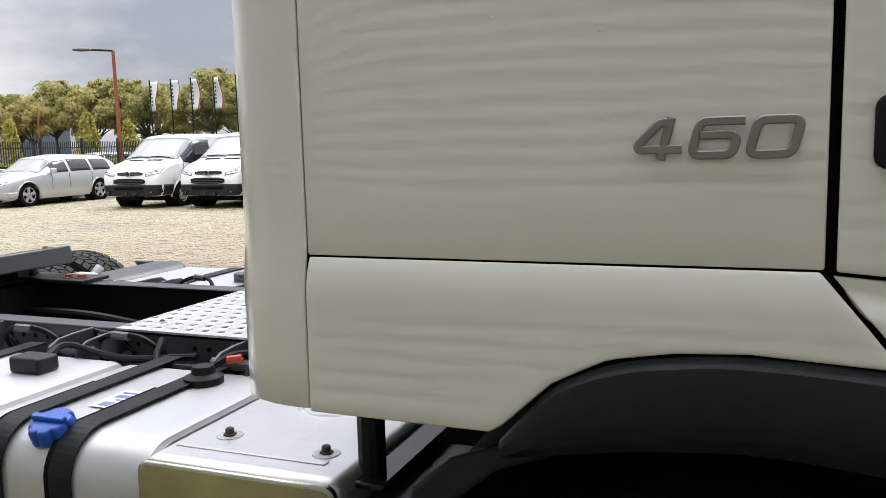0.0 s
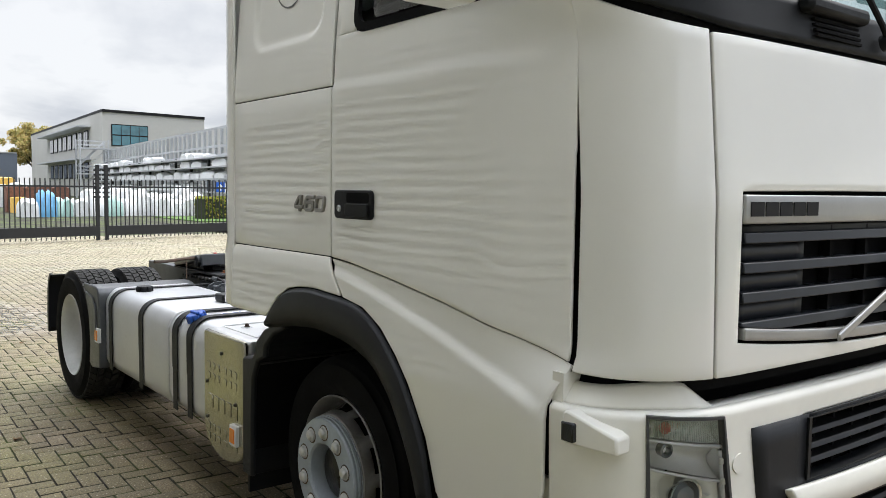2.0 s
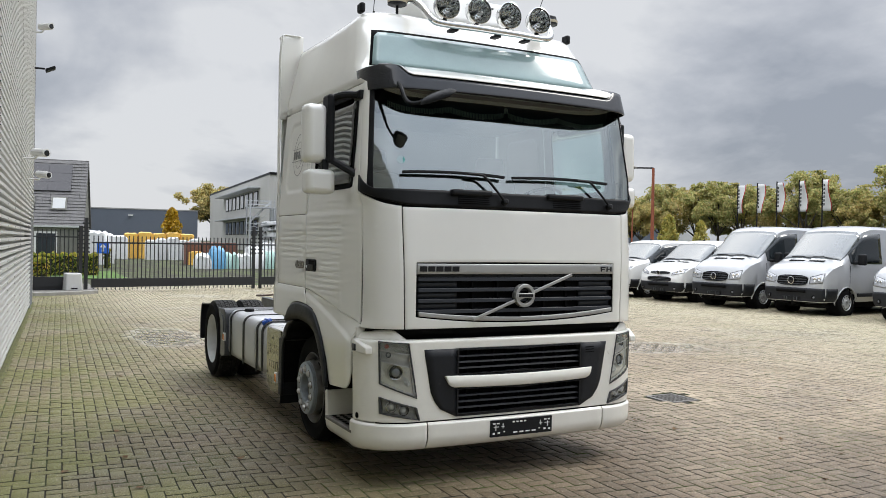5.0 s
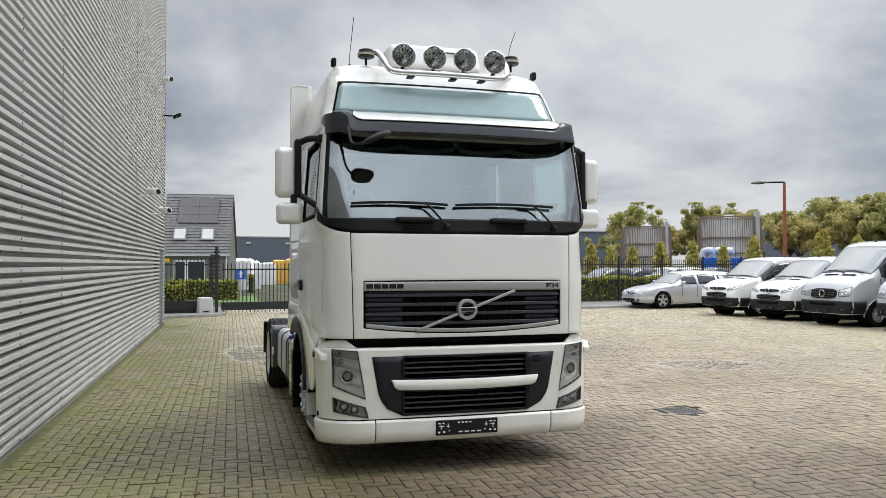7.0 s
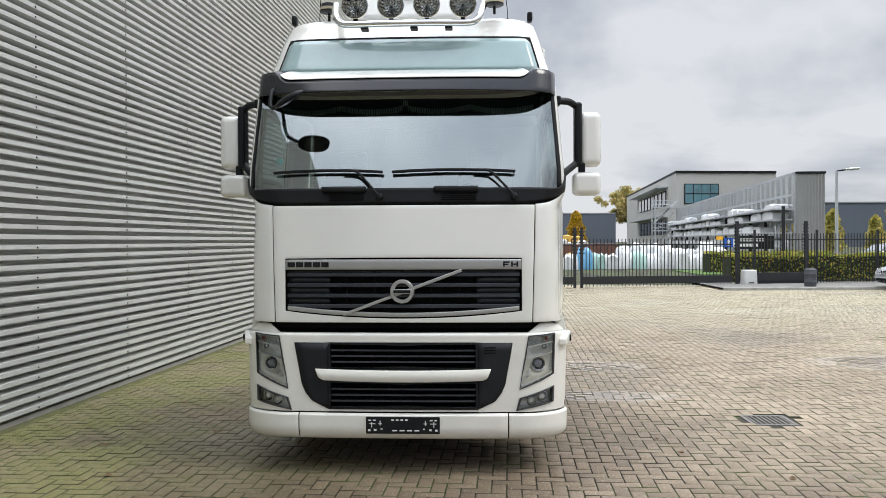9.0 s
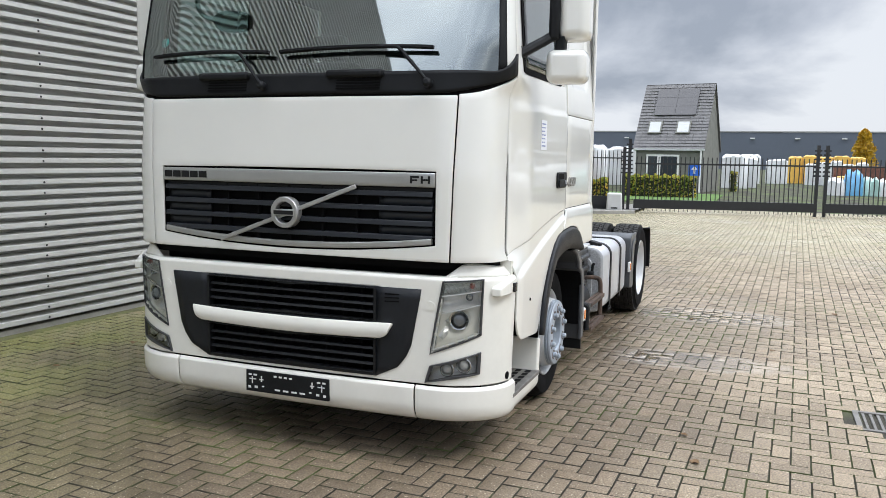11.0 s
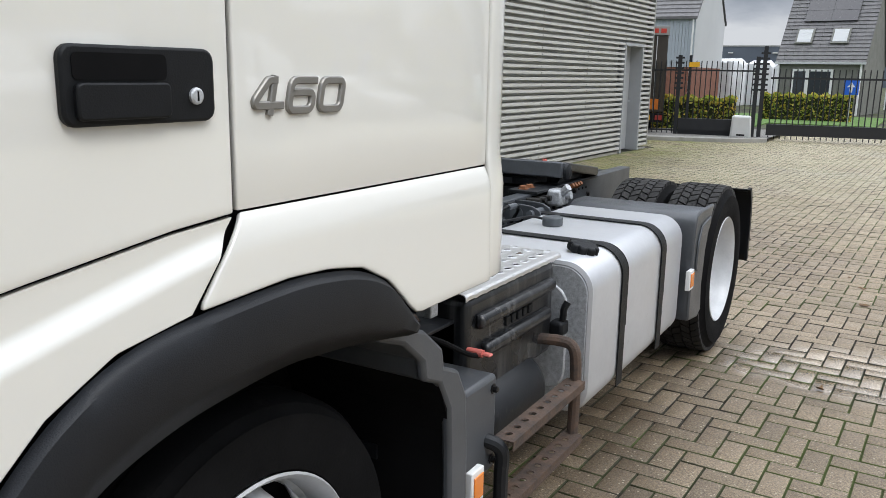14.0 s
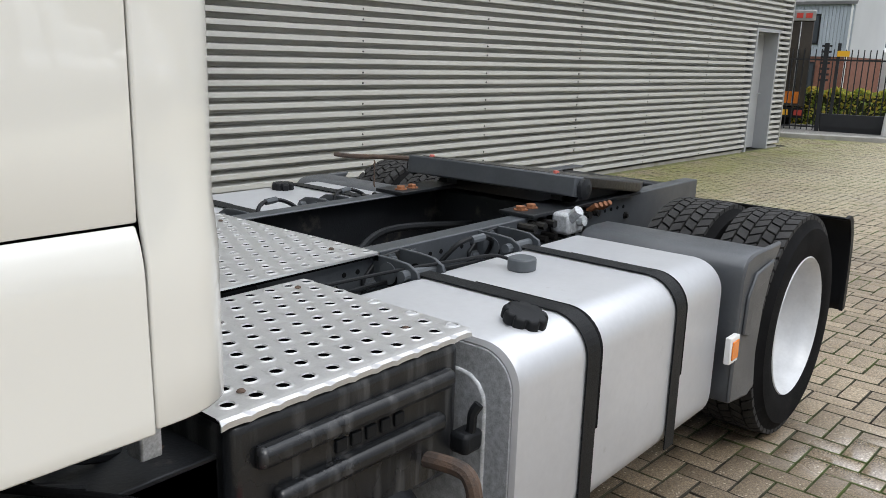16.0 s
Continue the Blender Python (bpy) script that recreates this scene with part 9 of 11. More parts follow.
def build_drain():
    d = thing("yard_drain", "square cast-iron yard drain with slots", "drain")
    x0, x1, y0, y1 = -0.57, -0.13, 3.13, 3.56
    fr = [(x0, x1, y0, y0 + 0.035), (x0, x1, y1 - 0.035, y1), (x0, x0 + 0.035, y0 + 0.035, y1 - 0.035), (x1 - 0.035, x1, y0 + 0.035, y1 - 0.035)]
    for a, b, c, e in fr:
        part("frame_side", boxbm(a, b, c, e, -0.03, 0.002), "grate", d)
    part("sump", boxbm(x0, x1, y0, y1, -0.035, -0.03), "gap", d)
    for k in range(8):
        y = y0 + 0.055 + k * 0.0455
        part("grate_bar", boxbm(x0 + 0.035, x1 - 0.035, y, y + 0.017, -0.03, -0.002), "grate", d)


build_drain()


def build_leaves():
    rnd = random.Random(11)
    spots = [(0.92, 2.2), (-3.37, 1.85), (-2.85, -1.78), (-5.0, 2.6), (-1.0, -2.6), (2.4, -2.9), (3.1, 3.4), (-6.3, -1.1), (1.7, -2.2), (0.2, -3.1), (-4.4, 3.3), (2.2, 2.9)]
    for k in range(26):
        spots.append((rnd.uniform(-9, 6), rnd.choice((rnd.uniform(-3.4, -1.5), rnd.uniform(1.6, 7)))))
    for x, y in spots:
        bm = bmesh.new()
        r = rnd.uniform(0.02, 0.04)
        a0 = rnd.uniform(0, 6.28)
        up = rnd.uniform(0.008, 0.022)
        ctr = bm.verts.new((0, 0, 0.004))
        rim = []
        for i in range(9):
            a = a0 + i / 9 * 6.283
            q = r * (1.0 + 0.5 * math.cos(a - a0)) * (0.75 + 0.25 * (i % 2))
            rim.append(bm.verts.new((q * math.cos(a), q * math.sin(a), 0.004 + up * rnd.random())))
        for i in range(9):
            bm.faces.new((ctr, rim[i], rim[(i + 1) % 9]))
        ob = part("fallen_leaf", bm, "leaf_dry", None, "curled brown fallen leaf on the paving", solid=0.001)
        tagged(ob, category="leaf", group="fallen leaves")
        ob.location = (x, y, 0.001)


build_leaves()


def build_wall_gear():
    for s, z, kind in ((WALL_LEN - 3.5, 3.0, 0), (WALL_LEN - 3.0, 6.35, 0), (WALL_LEN - 0.5, 6.0, 1), (WALL_LEN - 6.5, 3.2, 0)):
        p = on_wall(s, 0.03, z)
        if kind == 0:
            c = thing("wall_camera", "white security camera on a wall bracket", "camera", "wall cameras")
            bm = bmesh.new()
            tube(bm, [p, p + WALL_N * 0.22, p + WALL_N * 0.26 + Vector((0, 0, 0.06))], 0.02, 8)
            part("bracket", bm, "white", c)
            bm = bmesh.new()
            rod(bm, p + WALL_N * 0.2 - WALL_D * 0.02 + Vector((0, 0, 0.12)), p + WALL_N * 0.42 - WALL_D * 0.36 + Vector((0, 0, 0.08)), 0.075, 14)
            b = part("camera_body", bm, "white", c)
            bm = bmesh.new()
            rod(bm, p + WALL_N * 0.418 - WALL_D * 0.358 + Vector((0, 0, 0.08)), p + WALL_N * 0.428 - WALL_D * 0.368 + Vector((0, 0, 0.08)), 0.055, 14)
            part("camera_lens", bm, "black_gloss", b)
        else:
            c = thing("flood_lamp", "black flood lamp on a short arm", "lamp")
            bm = bmesh.new()
            tube(bm, [p, p + WALL_N * 0.25], 0.025, 8)
            part("arm", bm, "black", c)
            bm = bmesh.new()
            box(bm, -0.16, 0.16, -0.12, 0.12, -0.03, 0.03)
            q = pose(*(p + WALL_N * 0.38), 25, 0, 0)
            for v in bm.verts:
                v.co = q @ v.co
            part("lamp_head", bm, "black", c, bevel=0.01)


build_wall_gear()

# ---------------------------------------------------------------- parked vehicles
def car_paint(name, col, metal=0.3):
    M[name] = material(name, col, 0.3, metal=metal, coat=0.8, amount=0.06, scale=1.5, fine=20, rough_var=0.05)


car_paint("silver_car_paint", (0.52, 0.53, 0.55), 0.45)
car_paint("white_van_paint", (0.70, 0.70, 0.69), 0.0)
car_paint("silver_van_paint", (0.44, 0.45, 0.465), 0.2)
car_paint("dark_car_paint", (0.03, 0.035, 0.05), 0.2)
car_paint("white_car_paint", (0.72, 0.72, 0.72), 0.0)
M["car_glass"] = material("car_window_glass", (0.10, 0.115, 0.115), 0.05, ior=2.5, rough_var=0.03, amount=0.45, scale=1.3, fine=4)
M["car_side_glass"] = material("dark_side_glass", (0.022, 0.028, 0.032), 0.05, ior=1.6, rough_var=0.03, amount=0.4, scale=1.2, fine=4)
M["alloy"] = material("alloy_wheel", (0.55, 0.55, 0.56), 0.3, metal=0.7, amount=0.1)
M["lamp_glass"] = material("car_lamp", (0.50, 0.51, 0.52), 0.16, metal=0.6, coat=1.0, amount=0.4, scale=12, fine=40, bump=0.25, bump_scale=26)


def car_section(st):
    """Half cross-section outline from sill to roof centre at one station."""
    zb, zs, zt, w, wt = st[1:6]
    body = [(0.0, zb), (w * 0.90, zb), (w * 0.97, zb + 0.10), (w, zb + 0.28 * (zs - zb) + 0.05), (w, zb + 0.75 * (zs - zb)), (w * 0.985, zs)]
    if zt - zs > 0.06:
        top = [(w * 0.965 + (wt - w * 0.965) * 0.5, zs + (zt - zs) * 0.5), (wt, zt - 0.09 * min(1, (zt - zs) / 0.4)), (wt - 0.10, zt - 0.015), (wt * 0.5, zt + 0.012), (0.0, zt + 0.02)]
    else:
        top = [(w * 0.97, zs + 0.4 * (zt - zs)), (w * 0.93, zt - 0.01), (w * 0.80, zt), (w * 0.4, zt + 0.012), (0.0, zt + 0.018)]
    return body + top


def section_at(stations, x):
    xs = [s[0] for s in stations]
    return car_section([x] + [lerp(x, xs, [s[i] for s in stations]) for i in range(1, 6)])


def build_vehicle(name, label, category, paint, stations, wheels, wr, ww, screen, side_glass, grille, lamps, bumper_z, mirror, rim_mat, group="", black_low=True, hub=0.62, sill=0.0):
    """A car or van that points along +x at the origin; its parts are separate meshes."""
    v = thing(name, label, category, group)
    x0, x1 = stations[0][0], stations[-1][0]
    n = 60
    xs = [x0 + (x1 - x0) * (0.5 - 0.5 * math.cos(math.pi * k / n)) for k in range(n + 1)]
    bm = bmesh.new()
    rings = []
    for x in xs:
        h = section_at(stations, x)
        rings.append([Vector((x, y, z)) for y, z in h] + [Vector((x, -y, z)) for y, z in reversed(h[1:-1])])
    f = loft(bm, rings)
    # wheel openings: lift the sill over each axle
    for wx in wheels:
        for p in bm.verts:
            d = math.hypot(p.co.x - wx, 0)
            r = wr * 1.18
            if d < r and abs(p.co.y) > 0.3:
                z = wr + math.sqrt(r * r - d * d)
                if p.co.z < z:
                    p.co.z = z if p.co.z > 0.1 else z
    bmesh.ops.recalc_face_normals(bm, faces=bm.faces[:])
    body = part("body", bm, paint, v, smooth=True, angle=40)
    def surf(x, k, off):
        h = section_at(stations, x)
        i = min(int(k), len(h) - 2)
        t = k - i
        y, z = h[i][0] + (h[i + 1][0] - h[i][0]) * t, h[i][1] + (h[i + 1][1] - h[i][1]) * t
        return Vector((x, y, z))
    def nrm(x, k):
        e = 0.01
        a = surf(x + e, k, 0) - surf(x - e, k, 0)
        b = surf(x, min(k + 0.05, 9.99), 0) - surf(x, max(k - 0.05, 0), 0)
        q = a.cross(b)
        if q.length < 1e-9:
            return Vector((0, 1, 0))
        q.normalize()
        return q if q.y > 0 or q.z > 0 else -q
    # windscreen and rear screen over the sloped top
    def screen_sheet(xa, xb, kk, nm):
        bm = bmesh.new()
        def fn(t, x):
            k = 10 - abs(t) * kk(x)
            p = surf(x, k, 0)
            q = nrm(x, k)
            p = p + q * 0.008
            return Vector((p.x, math.copysign(p.y, t) if t else p.y, p.z))
        sheet(bm, fn, span(-1, 1, 16), span(xa, xb, 8))
        return part(nm, outward(bm, ((xa + xb) / 2 - 1, 0, 0.8)), "car_glass", v, smooth=True, solid=0.004)
    screen_sheet(*screen, lambda x: 3.35, "windscreen")
    for xa, xb in side_glass:
        for s in (-1, 1):
            bm = bmesh.new()
            def fn(x, k):
                xx = x
                p = surf(xx, k, 0) + nrm(xx, k) * 0.008
                return Vector((p.x, s * p.y, p.z))
            sheet(bm, fn, span(xa, xb, 10), span(5.12, 6.75, 5))
            part("side_window", outward(bm, (0, 0, 1)), "car_side_glass", v, smooth=True, solid=0.004)
    # black lower bumper across the nose
    xn = x1
    def nose(y, z, off=0.0):
        """The nose surface: the furthest-forward x at that height and width."""
        lo, hi = x1 - 1.4, x1
        for _ in range(14):
            mid = (lo + hi) / 2
            h = section_at(stations, mid)
            w = 0
            for (ya, za), (yb, zb) in zip(h, h[1:]):
                if min(za, zb) <= z <= max(za, zb) and abs(zb - za) > 1e-6:
                    w = max(w, ya + (yb - ya) * (z - za) / (zb - za))
            if w >= abs(y):
                lo = mid
            else:
                hi = mid
        return Vector((lo + off, y, z))
    W = stations[-3][4]
    def wide(x, z):
        """Half width of the body at that place along it and height."""
        h = section_at(stations, x)
        return max([ya + (yb - ya) * (z - za) / (zb - za) for (ya, za), (yb, zb) in zip(h, h[1:]) if min(za, zb) <= z <= max(za, zb) and abs(zb - za) > 1e-6] or [0.3])
    def nose_patch(nm, parent, mat, y0, y1, z0, z1, off, solid, ny=8, nz=3, slant=0.0):
        bm = bmesh.new()
        sheet(bm, lambda y, z: nose(y, z + slant * abs(y), off), span(y0, y1, ny), span(z0, z1, nz))
        return part(nm, outward(bm, (0, 0, 0.5)), mat, parent, smooth=True, solid=solid)
    if bumper_z:
        b0, b1 = bumper_z
        low = "grey_plastic" if black_low else paint
        bm = bmesh.new()
        sheet(bm, lambda t, z: nose(t * W * 0.975, z, 0.02 - 0.03 * max(0, (b0 + 0.08 - z) / 0.08) ** 2), span(-1, 1, 34), span(b0, b1, 8))
        bp = part("bumper", outward(bm, (0, 0, 0.5)), low, v, smooth=True, solid=0.03)
        xs = nose(W * 0.975, (b0 + b1) / 2).x
        for s in (-1, 1):
            bm = bmesh.new()
            sheet(bm, lambda x, z: Vector((x, s * (wide(x, z) + 0.014), z)), span(wheels[-1] + wr * 1.2, xs + 0.02, 6), span(b0 + 0.03, b1, 5))
            part("bumper_end", outward(bm, (0, 0, 0.5)), low, bp, smooth=True, solid=0.016)
            c = nose(s * W * 0.72, b0 + 0.5 * (b1 - b0), 0.026)
            bm = bmesh.new()
            lathe(bm, c, (1, s * 0.35, 0), [(-0.02, 0.055), (0.008, 0.055), (0.010, 0.045), (-0.004, 0.04)], 18)
            fl = part("fog_recess", bm, "gap", bp, smooth=True)
            bm = bmesh.new()
            lathe(bm, c, (1, s * 0.35, 0), [(-0.01, 0.034), (0.006, 0.030), (0.010, 0.001)], 16)
            part("fog_lens", bm, "projector", fl, smooth=True)
        zc = b0 + 0.38 * (b1 - b0)
        xp = nose(0, zc).x
        ph = part("plate_holder", boxbm(xp + 0.018, xp + 0.05, -0.26, 0.26, zc - 0.055, zc + 0.055), "black", v, bevel=0.006)
        for y in (-0.19, -0.11, 0.11, 0.19):
            part("holder_rib", boxbm(xp + 0.05, xp + 0.053, y - 0.008, y + 0.008, zc - 0.04, zc + 0.04), "grey_cast", ph)
        # near-black strips paint the shade of a slot and a crease
        nose_patch("lower_slot", bp, "gap", -W * 0.48, W * 0.48, b1 - 0.125, b1 - 0.045, 0.053, 0.004, 12, 2)
        nose_patch("bumper_crease", bp, "gap", -W * 0.8, W * 0.8, b0 + 0.065, b0 + 0.075, 0.053, 0.003, 16, 1)
    for gy, gz0, gz1, nb, kind in grille or ():
        bm = bmesh.new()
        zm, hh = (gz0 + gz1) / 2, (gz1 - gz0) / 2
        sheet(bm, lambda t, u: nose(t * gy, zm + u * hh * (1 - 0.55 * abs(t) ** 5), 0.012), span(-1, 1, 20), span(-1, 1, 4))
        gr = part("grille", outward(bm, (0, 0, 0.5)), "gap", v, smooth=True, solid=0.012)
        for u in (-1, 1):
            bm = bmesh.new()
            tube(bm, [nose(t * gy, zm + u * hh * (1 - 0.55 * abs(t) ** 5), 0.016) for t in span(-1, 1, 20)], 0.011, 6)
            part("grille_rim", bm, "alloy" if kind == "chrome" else "black", gr, smooth=True)
        for k in range(nb):
            z = gz0 + (gz1 - gz0) * (k + 0.5) / nb
            bm = bmesh.new()
            sheet(bm, lambda t, zz: nose(t * gy * 0.93, zz, 0.022), span(-1, 1, 14), [z - 0.012, z + 0.010])
            part("grille_bar", outward(bm, (0, 0, 0.5)), "grille_slat" if kind != "chrome" else "alloy", gr, smooth=True, solid=0.012)
        if kind:
            c = nose(0, zm, 0.03)
            r = 0.10 if kind == "ring" else 0.07
            bm = bmesh.new()
            lathe(bm, c, (1, 0, 0), [(0, r), (0.02, r), (0.024, r * 0.88), (0.012, r * 0.82)], 28, cap=False)
            em = part("emblem", bm, "chrome", gr, "round plain chrome emblem", smooth=True)
            bm = bmesh.new()
            lathe(bm, c, (1, 0, 0), [(0.006, r * 0.84), (0.010, 0.001)], 24)
            part("emblem_face", bm, "black_gloss", em)
    if category == "van":
        # upper edge of the bonnet: vents before the screen, wipers, roof aerial
        xb = screen[1]
        for y in (-0.55, 0.05):
            bm = bmesh.new()
            sheet(bm, lambda x, yy: Vector((x, yy, max(q[1] for q in section_at(stations, x)) + 0.004)), span(xb + 0.10, xb + 0.20, 3), span(y, y + 0.46, 4))
            part("bonnet_vent", bm, "gap", v, solid=0.006)
        for y0, y1 in ((-0.60, 0.02), (0.05, 0.68)):
            bm = bmesh.new()
            tube(bm, [Vector((xx, yy, max(q[1] for q in section_at(stations, xx)) + 0.022)) for xx, yy in ((xb + 0.03, y1), (xb - 0.03, (y0 + y1) / 2), (xb - 0.02, y0))], 0.012, 6)
            part("wiper", bm, "black", v, smooth=True)
        bm = bmesh.new()
        xr = screen[0] - 0.35
        zr = section_at(stations, xr)[-1][1]
        lathe(bm, (xr, 0, zr - 0.01), (-0.4, 0, 1), [(0, 0.04), (0.03, 0.03), (0.07, 0.008)], 12)
        part("roof_aerial", bm, "black", v, smooth=True)
    ly0, ly1, li0, li1, lo0, lo1 = lamps
    for s in (-1, 1):
        bm = bmesh.new()
        def lf(t, u, off=0.012):
            y = ly0 + (ly1 - ly0) * t
            z = li0 + (lo0 - li0) * t + (li1 - li0 + (lo1 - lo0 - li1 + li0) * t) * u
            return nose(s * y, z, off)
        sheet(bm, lf, span(0, 1, 12), span(0, 1, 8))
        hl = part("headlamp", outward(bm, (0, 0, 0.5)), "lamp_glass", v, "large clear swept-back headlamp", smooth=True, solid=0.01)
        bm = bmesh.new()
        edge = [lf(t, 0) for t in span(0, 1, 8)] + [lf(1, u) for u in span(0, 1, 4)[1:]] + [lf(t, 1) for t in span(1, 0, 8)[1:]] + [lf(0, u) for u in span(1, 0, 3)[1:]]
        tube(bm, edge, 0.004, 6)
        part("lamp_edge", bm, "lamp_rim", hl, smooth=True)
        for t, r in ((0.42, 0.055), (0.72, 0.045)):
            r = min(r, 0.42 * abs(lf(t, 1).z - lf(t, 0).z))
            bm = bmesh.new()
            lathe(bm, lf(t, 0.48), (1, s * 0.4, 0.1), [(0.006, r), (0.014, r * 0.9), (0.010, r * 0.7), (0.004, 0.001)], 18, cap=False)
            part("reflector_bowl", bm, "chrome", hl, smooth=True)
        # mirror
        mx, mz, my = mirror
        if category == "car":
            part("mirror", boxbm(mx - 0.07, mx + 0.06, *sorted((s * my, s * (my + 0.2))), mz, mz + 0.16), paint, v, bevel=0.035, seg=3)
        else:
            mi = part("mirror", boxbm(mx - 0.08, mx + 0.07, *sorted((s * (my + 0.06), s * (my + 0.27))), mz, mz + 0.30), "black", v, "black door mirror", bevel=0.045, seg=3)
            part("mirror_foot", boxbm(mx - 0.02, mx + 0.16, *sorted((s * (my - 0.06), s * (my + 0.10))), mz + 0.02, mz + 0.10), "black", mi, bevel=0.02)
            part("mirror_glass", boxbm(mx - 0.086, mx - 0.08, *sorted((s * (my + 0.09), s * (my + 0.24))), mz + 0.03, mz + 0.27), "chrome", mi)
        # wheels
        for wx in wheels:
            c = Vector((wx, s * (stations[2][4] - 0.02), wr))
            bm = bmesh.new()
            lathe(bm, c, (0, -s, 0), [(0.012, wr * hub), (0.0, wr * 0.72), (0.0, wr * 0.9), (0.03, wr), (ww - 0.03, wr), (ww, wr * 0.9), (ww, wr * 0.6)], 36, cap=False)
            wh = part("wheel", bm, "rubber", v, smooth=True, angle=45)
            bm = bmesh.new()
            lathe(bm, c, (0, -s, 0), [(0.004, wr * hub), (0.012, wr * (hub - 0.04)), (0.06, wr * (hub - 0.06)), (0.07, wr * 0.2), (0.07, 0.001)], 30, cap=False)
            part("wheel_barrel", bm, "gap", wh, smooth=True)
            if category == "car":
                for k in range(5):
                    bm = bmesh.new()
                    m = Matrix.Translation(c) @ Matrix.Rotation(2 * math.pi * k / 5, 4, "Y")
                    box(bm, -0.045, 0.045, min(s * -0.035, s * -0.008), max(s * -0.035, s * -0.008), wr * 0.10, wr * hub, m)
                    bmesh.ops.recalc_face_normals(bm, faces=bm.faces[:])
                    part("spoke", bm, rim_mat, wh)
            else:
                bm = bmesh.new()
                lathe(bm, c, (0, -s, 0), [(0.03, wr * (hub - 0.05)), (0.012, wr * 0.44), (0.004, wr * 0.36), (0.02, wr * 0.22), (0.0, wr * 0.16)], 30)
                disc = part("wheel_disc", bm, rim_mat, wh, smooth=True)
                # disc holes are flush near-black discs, shade put in as colour
                for k in range(12):
                    a = 2 * math.pi * k / 12
                    bm = bmesh.new()
                    lathe(bm, c + Vector((math.cos(a) * wr * 0.475, -s * 0.013, math.sin(a) * wr * 0.475)), (0, s, 0), [(-0.004, wr * 0.055), (0.004, wr * 0.055)], 10)
                    part("disc_hole", bm, "gap", disc)
            bm = bmesh.new()
            lathe(bm, c, (0, -s, 0), [(0.0, wr * hub), (-0.004, wr * (hub - 0.02)), (0.02, wr * (hub - 0.05))], 30, cap=False)
            part("rim_edge", bm, rim_mat, wh, smooth=True)
            bm = bmesh.new()
            lathe(bm, c, (0, -s, 0), [(0.0, wr * 0.14), (0.03, wr * 0.15)], 16)
            part("hub_cap", bm, rim_mat, wh)
            # dark wheel housing
            bm = bmesh.new()
            lathe(bm, c + Vector((0, -s * 0.02, 0)), (0, -s, 0), [(0.0, wr * 1.17), (ww + 0.1, wr * 1.17), (ww + 0.1, 0.01)], 30, cap=False)
            part("wheel_well", bm, "gap", v)
            bm = bmesh.new()
            arc = [Vector((wx + wr * 1.2 * math.cos(a), 0, wr + wr * 1.2 * math.sin(a))) for a in span(-0.15, math.pi + 0.15, 22)]
            tube(bm, [Vector((p.x, s * (wide(p.x, max(p.z, stations[2][1] + 0.02)) + 0.004), p.z)) for p in arc], 0.018, 6)
            part("arch_lip", bm, paint, v, smooth=True)
        # door seam, handle
        for hx in ((side_glass[0][0] + 0.1, stations[2][2] * 1.0),):
            z = lerp(hx[0], [q[0] for q in stations], [q[2] for q in stations]) - 0.12
            y = lerp(hx[0], [q[0] for q in stations], [q[4] for q in stations])
            part("door_handle", boxbm(hx[0] - 0.1, hx[0] + 0.1, *sorted((s * (y - 0.01), s * (y + 0.025))), z, z + 0.035), "black" if category != "car" else paint, v, bevel=0.01)
        for sx in [a for a, b in side_glass] + [side_glass[-1][1] + 0.05]:
            zs = lerp(sx, [q[0] for q in stations], [q[2] for q in stations])
            y = lerp(sx, [q[0] for q in stations], [q[4] for q in stations])
            part("door_seam", boxbm(sx - 0.006, sx + 0.006, *sorted((s * (y - 0.02), s * (y + 0.002))), 0.45, zs - 0.02), "gap", v)
        if sill:
            part("side_moulding", boxbm(wheels[0] + wr * 1.3, wheels[-1] - wr * 1.3, *sorted((s * (stations[2][4] - 0.02), s * (stations[2][4] + 0.015))), sill, sill + 0.10), "grey_plastic", v, bevel=0.01)
    part("underbody", boxbm(x0 + 0.3, x1 - 0.35, -0.75, 0.75, 0.2, 0.36), "gap", v)
    return v


# stations: along, sill, shoulder, roof, half width at shoulder, half width at roof
ESTATE = [(-2.42, 0.42, 0.90, 1.02, 0.80, 0.62), (-2.34, 0.28, 0.93, 1.28, 0.86, 0.60), (-1.85, 0.22, 0.95, 1.44, 0.92, 0.63), (-0.4, 0.20, 0.94, 1.50, 0.93, 0.66), (0.35, 0.20, 0.92, 1.42, 0.93, 0.64), (0.98, 0.20, 0.90, 0.98, 0.92, 0.74), (1.75, 0.21, 0.80, 0.85, 0.90, 0.70), (2.18, 0.22, 0.68, 0.74, 0.84, 0.6), (2.38, 0.26, 0.58, 0.63, 0.70, 0.5), (2.45, 0.32, 0.50, 0.54, 0.50, 0.4)]
VAN_S = [(-2.55, 0.45, 1.05, 1.80, 0.92, 0.80), (-2.48, 0.38, 1.07, 1.92, 0.97, 0.83), (-1.6, 0.34, 1.12, 1.98, 0.99, 0.85), (0.3, 0.34, 1.12, 1.99, 0.99, 0.85), (0.66, 0.34, 1.14, 1.93, 0.99, 0.84), (1.58, 0.34, 1.20, 1.29, 0.98, 0.84), (2.02, 0.34, 1.10, 1.19, 0.965, 0.82), (2.26, 0.33, 0.98, 1.08, 0.94, 0.80), (2.40, 0.33, 0.86, 0.95, 0.87, 0.72), (2.47, 0.35, 0.70, 0.78, 0.76, 0.60)]
